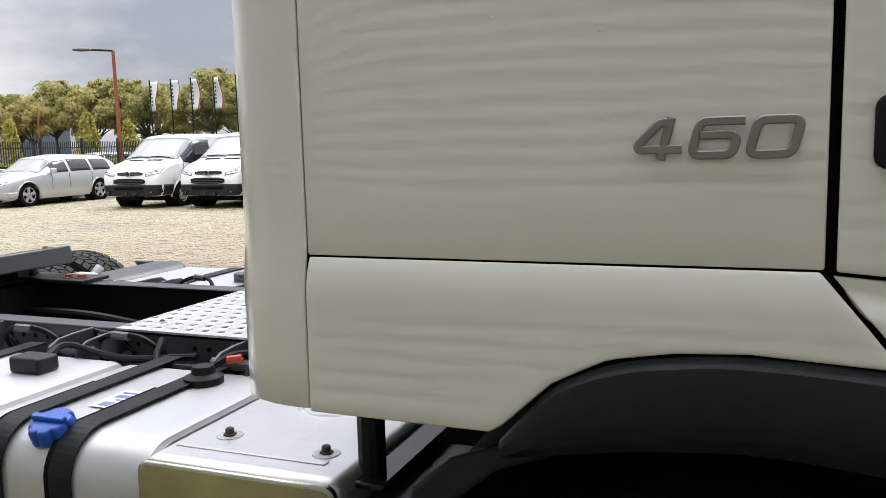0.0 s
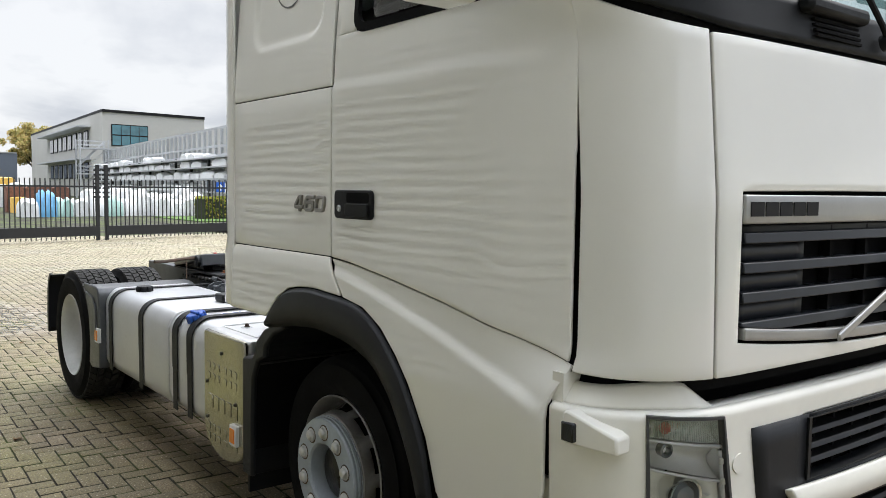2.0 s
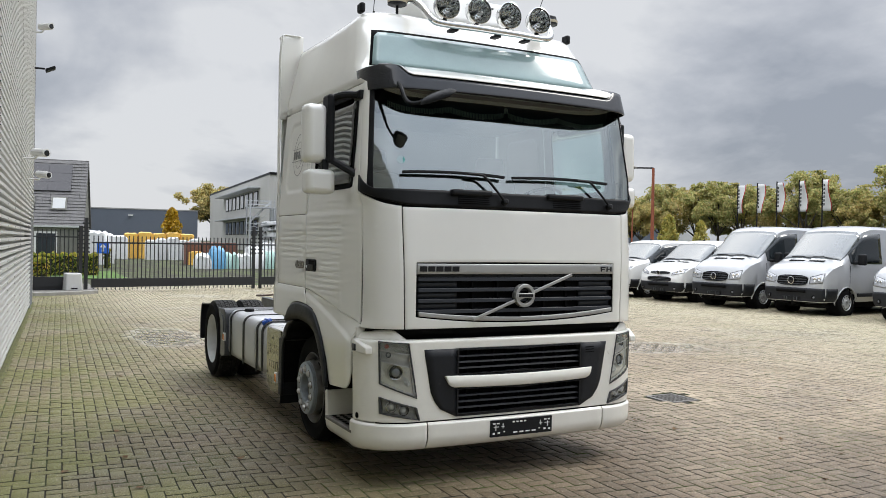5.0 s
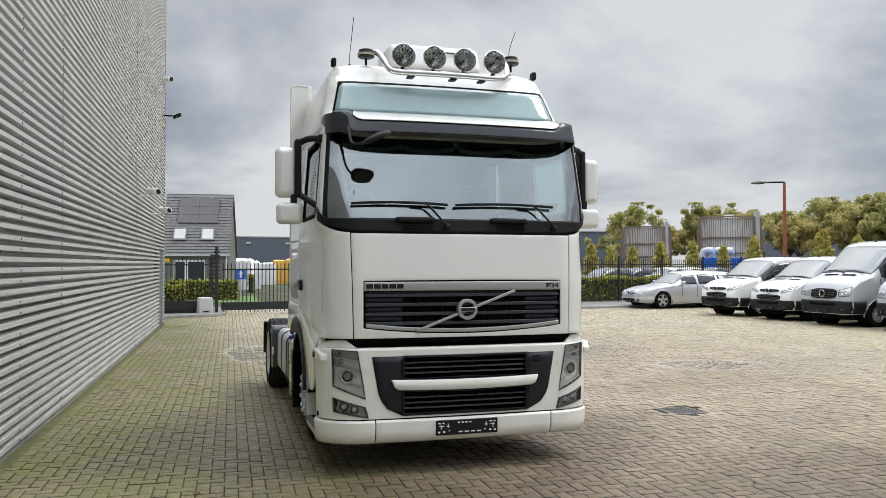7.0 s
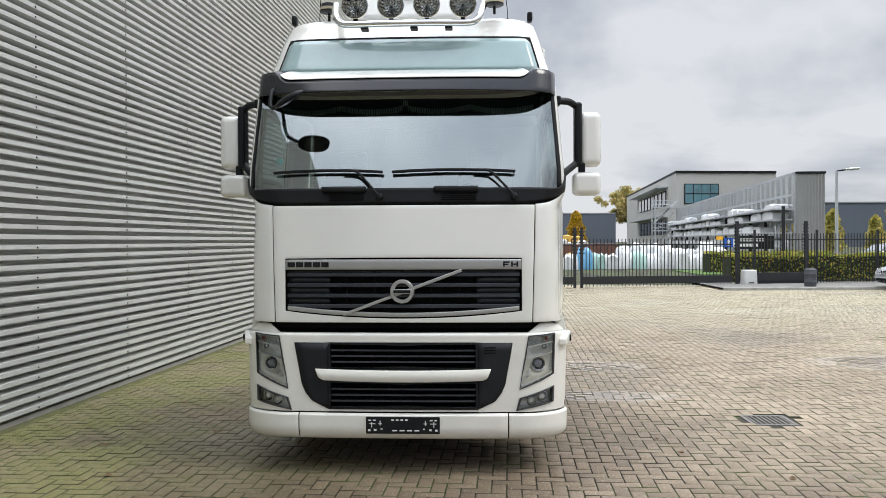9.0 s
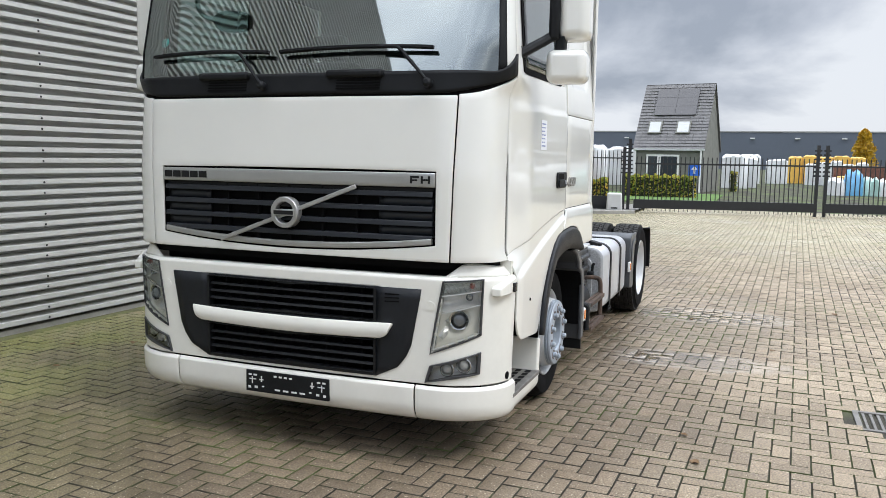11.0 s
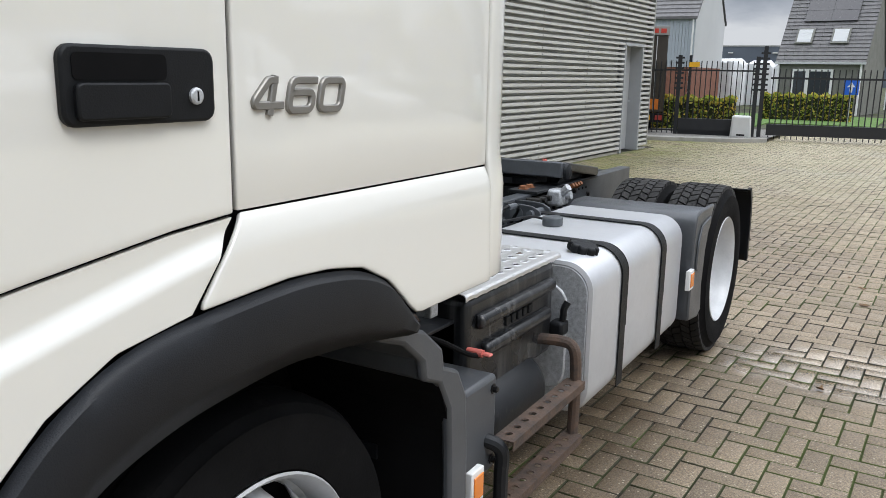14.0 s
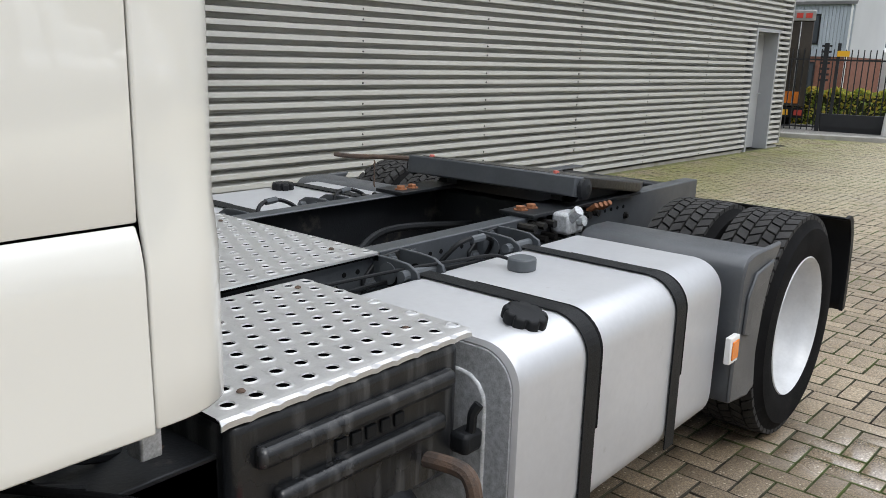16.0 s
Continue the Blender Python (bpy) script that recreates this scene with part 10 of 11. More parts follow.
VAN_L = [(-3.2, 0.45, 1.25, 2.2, 0.94, 0.84), (-3.12, 0.38, 1.27, 2.36, 0.98, 0.86), (-1.6, 0.36, 1.32, 2.42, 1.0, 0.88), (0.45, 0.36, 1.32, 2.43, 1.0, 0.88), (0.86, 0.36, 1.34, 2.35, 1.0, 0.87), (1.86, 0.36, 1.38, 1.47, 0.99, 0.86), (2.25, 0.36, 1.25, 1.34, 0.97, 0.84), (2.46, 0.35, 1.10, 1.20, 0.94, 0.82), (2.57, 0.35, 0.92, 1.02, 0.88, 0.74), (2.63, 0.36, 0.74, 0.82, 0.78, 0.62)]


def place(ob, x, y, heading, axle):
    """Stand a vehicle with its front axle at (x, y)."""
    d = Vector((math.cos(radians(heading)), math.sin(radians(heading)), 0))
    ob.matrix_world = pose(x - d.x * axle, y - d.y * axle, 0, 0, 0, heading)


HEADING = -86
estate = build_vehicle("estate_car", "silver estate car with five-spoke alloy wheels", "car", "silver_car_paint", ESTATE, (-1.38, 1.48), 0.33, 0.23, (0.42, 0.98), ((-1.95, -1.15), (-1.05, -0.2), (-0.1, 0.55)), ((0.34, 0.54, 0.70, 3, "chrome"), (0.44, 0.30, 0.40, 1, "")), (0.42, 0.80, 0.58, 0.70, 0.66, 0.76), (0.24, 0.44), (0.62, 0.93, 0.90), "alloy", black_low=False, hub=0.70)
place(estate, -21.0, 15.3, -88, 1.48)
van = build_vehicle("panel_van", "white panel van with black lower bumper and dark wheels", "van", "white_van_paint", VAN_S, (-1.45, 1.48), 0.34, 0.23, (0.74, 1.54), ((0.0, 1.36),), ((0.40, 0.90, 0.97, 2, "badge"), (0.50, 0.66, 0.80, 3, "")), (0.50, 0.90, 0.86, 0.93, 0.95, 1.09), (0.25, 0.64), (0.98, 1.14, 0.98), "galv", "parked vans", hub=0.6, sill=0.42)
place(van, -15.9, 15.75, HEADING, 1.48)
van2 = copy_thing(van, van.matrix_world)
place(van2, -13.5, 15.95, HEADING, 1.48)
sprint = build_vehicle("large_van", "silver large panel van with dark bumper", "van", "silver_van_paint", VAN_L, (-2.0, 1.66), 0.35, 0.23, (0.95, 1.82), ((0.05, 1.50),), ((0.46, 0.80, 1.06, 4, "ring"),), (0.52, 0.88, 0.84, 1.03, 0.88, 1.14), (0.26, 0.73), (1.25, 1.36, 0.98), "galv", "parked vans", hub=0.6, sill=0.5)
place(sprint, -11.0, 15.8, HEADING, 1.66)
sprint2 = copy_thing(sprint, sprint.matrix_world)
place(sprint2, -8.55, 16.15, HEADING, 1.66)
sprint3 = copy_thing(sprint, sprint.matrix_world)
place(sprint3, -5.6, 16.6, HEADING, 1.66)
van3 = copy_thing(van, van.matrix_world)
place(van3, -2.9, 16.8, HEADING, 1.48)

# cars parked far behind the fence: the same body in two colours
far_dark = build_vehicle("parked_car", "dark estate car parked behind the hedge", "car", "dark_car_paint", ESTATE, (-1.38, 1.48), 0.33, 0.23, (0.42, 0.98), ((-1.95, -1.15), (-1.05, -0.2), (-0.1, 0.55)), None, (0.42, 0.80, 0.58, 0.70, 0.66, 0.76), None, (0.62, 0.93, 0.90), "alloy", "cars behind the hedge", hub=0.65)
place(far_dark, -46.5, 25.4, -75, 1.48)
far_white = build_vehicle("parked_car", "white car parked behind the hedge", "car", "white_car_paint", ESTATE, (-1.38, 1.48), 0.33, 0.23, (0.42, 0.98), ((-1.95, -1.15), (-1.05, -0.2), (-0.1, 0.55)), None, (0.42, 0.80, 0.58, 0.70, 0.66, 0.76), None, (0.62, 0.93, 0.90), "alloy", "cars behind the hedge", hub=0.65)
place(far_white, -50.0, 33.0, -80, 1.48)
rnd_cars = random.Random(4)
for i in range(15):
    src = far_dark if i % 3 == 0 else far_white
    c = copy_thing(src, src.matrix_world)
    place(c, -52 - 2.4 * (i % 4) + i * 1.4, 31.0 + i * 3.1, -70 + rnd_cars.uniform(-12, 12), 1.48)


# ---------------------------------------------------------------- far buildings
M["roof_tile"] = material("dark_roof_tiles", (0.17, 0.165, 0.165), 0.6, amount=0.3, scale=4, fine=30, island=0.2)
M["solar"] = material("solar_panel", (0.028, 0.026, 0.032), 0.25, coat=0.4, amount=0.2)
M["grey_boards"] = material("grey_timber_boards", (0.21, 0.21, 0.185), 0.7, amount=0.25, scale=3, fine=40, island=0.15)
M["blue_boards"] = material("pale_grey_blue_boards", (0.42, 0.46, 0.50), 0.6, amount=0.1, island=0.06)
M["gable_white"] = material("pale_gable_panel", (0.56, 0.57, 0.57), 0.6, amount=0.08, scale=0.5)
M["red_brick"] = material("red_brick_wall", (0.30, 0.13, 0.085), 0.8, amount=0.3, scale=6, fine=40, island=0.25)
M["slate_hall"] = material("slate_blue_cladding", (0.12, 0.14, 0.175), 0.55, amount=0.12, scale=0.1, fine=2)
M["office_wall"] = material("light_grey_panels", (0.46, 0.455, 0.43), 0.6, amount=0.08, scale=0.2, fine=3)
M["office_glass"] = material("teal_window_glass", (0.06, 0.22, 0.27), 0.08, coat=1.0, ior=1.8, amount=0.5, scale=0.4, fine=1.0, rough_var=0.04)
M["dark_glass"] = material("dark_window_glass", (0.05, 0.06, 0.07), 0.1, coat=1.0, amount=0.4, scale=0.5)
M["wrap"] = material("white_plastic_wrap", (0.74, 0.75, 0.75), 0.35, amount=0.12, scale=3, fine=20, bump=0.5, bump_scale=9)
M["wrap_yellow"] = material("yellow_packing", (0.82, 0.50, 0.10), 0.5, amount=0.2, scale=3, fine=20, bump=0.4, bump_scale=9)
M["wrap_blue"] = material("blue_tarpaulin", (0.16, 0.42, 0.68), 0.4, amount=0.3, scale=3, bump=0.5, bump_scale=6)
M["wrap_teal"] = material("pale_green_wrap", (0.42, 0.62, 0.56), 0.4, amount=0.2, scale=3, bump=0.5, bump_scale=6)
M["brick_stack"] = material("stacked_bricks", (0.22, 0.10, 0.07), 0.8, amount=0.5, scale=8, fine=30)
M["rust_post"] = material("rust_red_lamp_post", (0.30, 0.085, 0.04), 0.6, amount=0.2, scale=3)
M["timber_slat"] = material("weathered_timber_slat", (0.30, 0.22, 0.18), 0.8, amount=0.3, scale=0.6, fine=6, island=0.2)
M["tank_steel"] = material("pale_tank_steel", (0.72, 0.72, 0.71), 0.4, metal=0.3, amount=0.12, scale=0.2)
M["banner"] = material("white_banner", (0.74, 0.74, 0.74), 0.6, amount=0.05)
M["banner_red"] = material("red_banner_edge", (0.55, 0.06, 0.05), 0.6)


def build_show_house():
    h = thing("show_house", "small show house with steep dark tiled roof and solar panels", "house", at=pose(-40.0, -2.45, 0, 0, 0, -8))
    L = lambda *a: boxbm(*a)
    def p(name, bm, mat, parent=h, label="", **k):
        ob = part(name, bm, mat, None, label, **k)
        ob.parent = parent
        return ob
    w = 1.87
    bm = bmesh.new()
    prism(bm, [(0, 0), (0, 2.35), (-2.2, 5.85), (-4.4, 2.35), (-4.4, 0)], -w + 0.05, w - 0.05, "y")
    p("wall", bm, "grey_boards", label="grey boarded wall")
    for k in range(25):
        y = -w + 0.07 + k * 0.147
        p("board", L(0.0, 0.02, y, y + 0.13, 0.0, 2.33), "grey_boards")
    slope = math.degrees(math.atan2(3.5, 2.2))
    d = Vector((-2.2, 0, 3.5)).normalized()
    nrm = Vector((3.5, 0, 2.2)).normalized()
    rows = 21
    ln = math.hypot(2.2, 3.5) + 0.12
    roof = p("roof", boxbm(-0.001, 0.001, -0.001, 0.001, 2.4, 2.41), "roof_tile", label="dark grey tiled roof")
    for r in range(rows):
        a = Vector((0.08, 0, 2.25)) + d * (ln * r / rows)
        b = a + d * (ln / rows * 1.08)
        for k in range(11):
            y0 = -w - 0.05 + k * (2 * w + 0.1) / 11 + (0.0 if r % 2 else 0.0)
            y1 = y0 + (2 * w + 0.1) / 11 - 0.01
            bm = bmesh.new()
            loft(bm, [[a + nrm * 0.05 + Vector((0, y, 0)), b + nrm * 0.02 + Vector((0, y, 0)), b + Vector((0, y, 0)), a + nrm * 0.02 + Vector((0, y, 0))] for y in (y0, y1)])
            bmesh.ops.recalc_face_normals(bm, faces=bm.faces[:])
            p("tile", bm, "roof_tile", roof)
    bm = bmesh.new()
    a, b = Vector((-4.48, 0, 2.25)), Vector((-2.2, 0, 5.92))
    loft(bm, [[a + Vector((0, y, 0)), b + Vector((0, y, 0)), b + Vector((0, y, -0.06)), a + Vector((0.1, y, -0.06))] for y in (-w - 0.05, w + 0.05)])
    bmesh.ops.recalc_face_normals(bm, faces=bm.faces[:])
    p("rear_roof", bm, "roof_tile")
    def on_roof(u, y, o):
        return Vector((0.06, y, 2.3)) + d * u + nrm * (0.05 + o)
    def roof_box(u0, u1, y0, y1, o):
        bm = bmesh.new()
        loft(bm, [[on_roof(u0, y, 0), on_roof(u0, y, o), on_roof(u1, y, o), on_roof(u1, y, 0)] for y in (y0, y1)])
        bmesh.ops.recalc_face_normals(bm, faces=bm.faces[:])
        return bm
    for i in range(2):
        for j in range(3):
            p("solar_panel", roof_box(2.15 + j * 0.58, 2.72 + j * 0.58, -1.12 + i * 1.13, 0.0 + i * 1.13, 0.05), "solar", label="dark solar panel")
    for y in (-0.92, 0.62):
        sk = p("skylight", roof_box(0.95, 1.75, y - 0.38, y + 0.38, 0.06), "grey_boards", label="roof window with pale glass")
        p("pane", roof_box(1.02, 1.68, y - 0.30, y + 0.30, 0.075), "gable_white", sk)
    dr = p("door", L(0.02, 0.06, -1.15, 0.62, 0.0, 2.0), "white", label="glazed double door in a white frame")
    for y0, y1 in ((-1.05, -0.55), (-0.36, 0.52)):
        p("pane", L(0.06, 0.07, y0, y1, 0.1, 1.9), "dark_glass", dr)
    for y in (-w + 0.12, w - 0.12):
        bm = bmesh.new()
        rod(bm, (0.09, y, 0), (0.09, y, 2.3), 0.045, 8)
        p("downpipe", bm, "white")
    p("gutter", L(0.03, 0.16, -w - 0.05, w + 0.05, 2.22, 2.32), "gable_white")


build_show_house()


def build_gable_house():
    h = thing("gable_house", "pale two-storey house with dark tiled roof and brick base", "house")
    X0, X1, Y = -42.0, -48.5, -8.6
    bm = bmesh.new()
    prism(bm, [(X0, 2.05), (X0, 4.5), ((X0 + X1) / 2, 7.75), (X1, 4.5), (X1, 2.05)], Y, Y - 9.0, "y")
    p = part("upper_wall", bm, "gable_white", h, "pale grey gable panel")
    part("brick_base", boxbm(X1 + 0.02, X0 - 0.02, Y - 9.0, Y - 0.02, 0, 2.05), "red_brick", h, "red brick ground floor")
    for k in range(48):
        y = Y - 0.02 - k * 0.16
        part("board", boxbm(X0, X0 + 0.03, y - 0.14, y, 2.05, 4.5), "blue_boards", h)
    for a, b in (((X0 + 0.15, 4.42), ((X0 + X1) / 2, 7.85)), ((X1 - 0.15, 4.42), ((X0 + X1) / 2, 7.85))):
        rf = None
        n = 16
        for r in range(n):
            q0 = Vector((a[0] + (b[0] - a[0]) * r / n, 0, a[1] + (b[1] - a[1]) * r / n))
            q1 = Vector((a[0] + (b[0] - a[0]) * (r + 1.1) / n, 0, a[1] + (b[1] - a[1]) * (r + 1.1) / n))
            bm = bmesh.new()
            loft(bm, [[q0 + Vector((0, y, 0.14)), q1 + Vector((0, y, 0.08)), q1 + Vector((0, y, 0.0)), q0 + Vector((0, y, 0.0))] for y in (Y + 0.08, Y - 9.05)])
            bmesh.ops.recalc_face_normals(bm, faces=bm.faces[:])
            part("tile_course", bm, "roof_tile", h)
    for z0, z1, y in ((2.6, 4.0, Y - 2.2), (0.5, 1.8, Y - 2.2), (0.6, 1.8, Y - 5.5)):
        wn = part("window", boxbm(X0 + 0.03, X0 + 0.07, y - 0.75, y + 0.75, z0, z1), "dark_ink", h, "dark framed window")
        for k in (-0.37, 0.37):
            part("pane", boxbm(X0 + 0.07, X0 + 0.08, y + k - 0.32, y + k + 0.32, z0 + 0.08, z1 - 0.08), "dark_glass", wn)
    dd = Vector((b[0] - (X0 + 0.15), 0, b[1] - 4.42)).normalized()
    base = Vector((X0 + 0.15, 0, 4.42))
    up = Vector((0.72, 0, 0.69)) * 0.16
    for k in range(3):
        bm = bmesh.new()
        q0, q1 = base + dd * 2.7 + up, base + dd * 4.2 + up
        y0 = Y - 1.4 - k * 1.75
        loft(bm, [[q0 + Vector((0, y, 0)), q1 + Vector((0, y, 0)), q1 + Vector((0.03, y, 0.04)), q0 + Vector((0.03, y, 0.04))] for y in (y0, y0 - 1.7)])
        bmesh.ops.recalc_face_normals(bm, faces=bm.faces[:])
        part("solar_panel", bm, "solar", h, "dark solar panel")
    bm = bmesh.new()
    rod(bm, (X0 + 0.08, Y - 0.12, 0), (X0 + 0.08, Y - 0.12, 4.4), 0.05, 8)
    part("downpipe", bm, "white", h)


build_gable_house()


def build_trailer():
    t = thing("box_trailer", "dark box trailer end with amber and red reflectors", "trailer")
    M["trailer_rear"] = material("glossy_brown_doors", (0.10, 0.085, 0.07), 0.15, metal=0.6, amount=0.3, scale=1.2, fine=8)
    part("box_body", boxbm(-28.0, -20.95, -6.55, -4.02, 0.62, 2.62), "trailer_rear", t, bevel=0.02)
    part("lamp_header", boxbm(-21.0, -20.85, -6.5, -4.0, 2.62, 2.86), "silver", t, bevel=0.01)
    for y in (-4.15, -4.35, -6.2, -6.4):
        part("red_lamp", boxbm(-20.85, -20.83, y - 0.07, y + 0.07, 2.68, 2.79), "red", t)
    for y in (-4.28, -4.75, -6.0):
        part("amber_board", boxbm(-20.95, -20.935, y - 0.19, y + 0.12, 0.70, 0.98), "amber", t)
    part("rear_beam", boxbm(-21.1, -20.93, -6.5, -4.02, 0.36, 0.60), "dark_ink", t)
    for y, m in ((-4.14, "red"), (-4.45, "yellow")):
        part("tail_lamp", boxbm(-20.93, -20.91, y - 0.09, y + 0.09, 0.42, 0.55), m, t)
    for y in (-4.3, -4.85):
        bm = bmesh.new()
        rod(bm, (-20.93, y, 0.65), (-20.93, y, 2.6), 0.018, 8)
        part("door_bar", bm, "chrome", t)
    for x in (-22.6, -24.0):
        for y in (-4.3, -6.0):
            bm = bmesh.new()
            lathe(bm, (x, y, 0.48), (0, -1, 0), [(0, 0.25), (0, 0.44), (0.03, 0.48), (0.27, 0.48), (0.3, 0.44), (0.3, 0.25)], 24)
            part("wheel", bm, "rubber", t)

    c = Vector((-20.95, -4.02, 0))
    t.matrix_world = Matrix.Translation(c) @ Matrix.Rotation(radians(17), 4, "Z") @ Matrix.Translation(-c)


build_trailer()


def build_storage():
    # cantilever racks against a tall ribbed screen
    A, B = Vector((-48.2, 21.9, 0)), Vector((-112.0, 29.0, 0))
    d = (B - A)
    n = Vector((-d.y, d.x, 0)).normalized()
    if n.y > 0:
        n = -n
    screen = thing("storage_screen", "tall pale ribbed steel screen behind the racks", "screen wall")
    bm = bmesh.new()
    pts = []
    K = 160
    f = loft(bm, [[A + d * (k / K) + n * (0.0 if k % 2 else 0.12) + Vector((0, 0, z)) for z in (2.8, 6.15)] for k in range(K + 1)], cap=False, close=False)
    part("ribbed_sheet", bm, "clad", screen, solid=0.03)
    for k in range(0, 41):
        p = A + d * (k / 40)
        bm = bmesh.new()
        box(bm, -0.09, 0.09, -0.12, 0.12, 0, 6.2, Matrix.Translation(p + n * 0.2))
        bmesh.ops.recalc_face_normals(bm, faces=bm.faces[:])
        part("upright", bm, "galv", screen)
    for z in (4.0, 4.7, 6.1):
        bm = bmesh.new()
        loft(bm, [[p + n * 0.32 + Vector((0, 0, z)), p + n * 0.36 + Vector((0, 0, z)), p + n * 0.36 + Vector((0, 0, z + 0.18)), p + n * 0.32 + Vector((0, 0, z + 0.18))] for p in (A, B)])
        bmesh.ops.recalc_face_normals(bm, faces=bm.faces[:])
        part("cross_rail", bm, "galv", screen)
    e = thing("screen_end", "pale grey ribbed end wall with dark coping", "wall")
    bm = bmesh.new()
    for k in range(18):
        y = 21.7 + k * 0.1
        box(bm, -48.25 + (0.05 if k % 2 else 0), -47.95 + (0.05 if k % 2 else 0), y, y + 0.1, 0, 6.15)
    tagged(part("ribbed_face", bm, "clad_top", e), kind="stuff")
    part("coping", boxbm(-48.3, -47.85, 21.65, 23.55, 6.15, 6.3), "dark_ink", e)
    # shelves and wrapped bundles
    rack = thing("cantilever_rack", "grey steel cantilever rack with loaded arms", "rack")
    rnd = random.Random(21)
    for li, z in enumerate((1.15, 2.15, 3.05, 3.75)):
        bm = bmesh.new()
        loft(bm, [[p + n * 0.4 + Vector((0, 0, z)), p + n * 1.7 + Vector((0, 0, z)), p + n * 1.7 + Vector((0, 0, z + 0.1)), p + n * 0.4 + Vector((0, 0, z + 0.1))] for p in (A, A + d * 0.98)])
        bmesh.ops.recalc_face_normals(bm, faces=bm.faces[:])
        part("shelf", bm, "galv", rack)
    for k in range(13):
        p = A + d * (0.97 * k / 12) + n * 1.0
        bm = bmesh.new()
        box(bm, -0.06, 0.06, -0.1, 0.1, 0, 4.0, Matrix.Translation(p))
        bmesh.ops.recalc_face_normals(bm, faces=bm.faces[:])
        part("post", bm, "fence", rack)
    for li, z in enumerate((1.25, 2.25, 3.15, 3.85)):
        t = 0.015
        while t < 0.96:
            L = rnd.uniform(1.8, 3.6) / d.length
            if rnd.random() < (0.95 if li < 2 else 0.72):
                hgt = rnd.uniform(0.35, 0.7)
                bundle(A + d * t + n * 0.95 + Vector((0, 0, z)), d.normalized(), L * d.length, 1.1, hgt, "wrap", rnd, "white plastic-wrapped bundle on the rack", "wrapped pack", "racked packs")
            t += L + 0.006


def bundle(p, ax, length, width, height, mat, rnd, label, category, group, soft=1.0):
    """A sagging wrapped stack: a soft box with uneven top."""
    nx, ny = 7, 4
    side = Vector((-ax.y, ax.x, 0))
    bm = bmesh.new()
    top = [[p + ax * (length * i / nx) + side * (width * (j / ny - 0.5) * (1 - 0.06 * (i in (0, nx)))) + Vector((0, 0, height * (1 - soft * (0.28 * (i in (0, nx)) + 0.22 * (j in (0, ny)) + rnd.uniform(-0.14, 0.14))))) for i in range(nx + 1)] for j in range(ny + 1)]
    tv = [[bm.verts.new(q) for q in row] for row in top]
    bv = [[bm.verts.new(Vector((q.x, q.y, p.z))) for q in row] for row in top]
    for j in range(ny):
        for i in range(nx):
            bm.faces.new((tv[j][i], tv[j][i + 1], tv[j + 1][i + 1], tv[j + 1][i]))
            bm.faces.new((bv[j][i], bv[j + 1][i], bv[j + 1][i + 1], bv[j][i + 1]))
    for i in range(nx):
        bm.faces.new((bv[0][i], bv[0][i + 1], tv[0][i + 1], tv[0][i]))
        bm.faces.new((bv[ny][i + 1], bv[ny][i], tv[ny][i], tv[ny][i + 1]))
    for j in range(ny):
        bm.faces.new((bv[j + 1][0], bv[j][0], tv[j][0], tv[j + 1][0]))
        bm.faces.new((bv[j][nx], bv[j + 1][nx], tv[j + 1][nx], tv[j][nx]))
    bmesh.ops.recalc_face_normals(bm, faces=bm.faces[:])
    ob = part(name_of(category), bm, mat, None, label, smooth=True, angle=60)
    tagged(ob, category=category, group=group)
    return ob


def name_of(category):
    return category.replace(" ", "_")


build_storage()


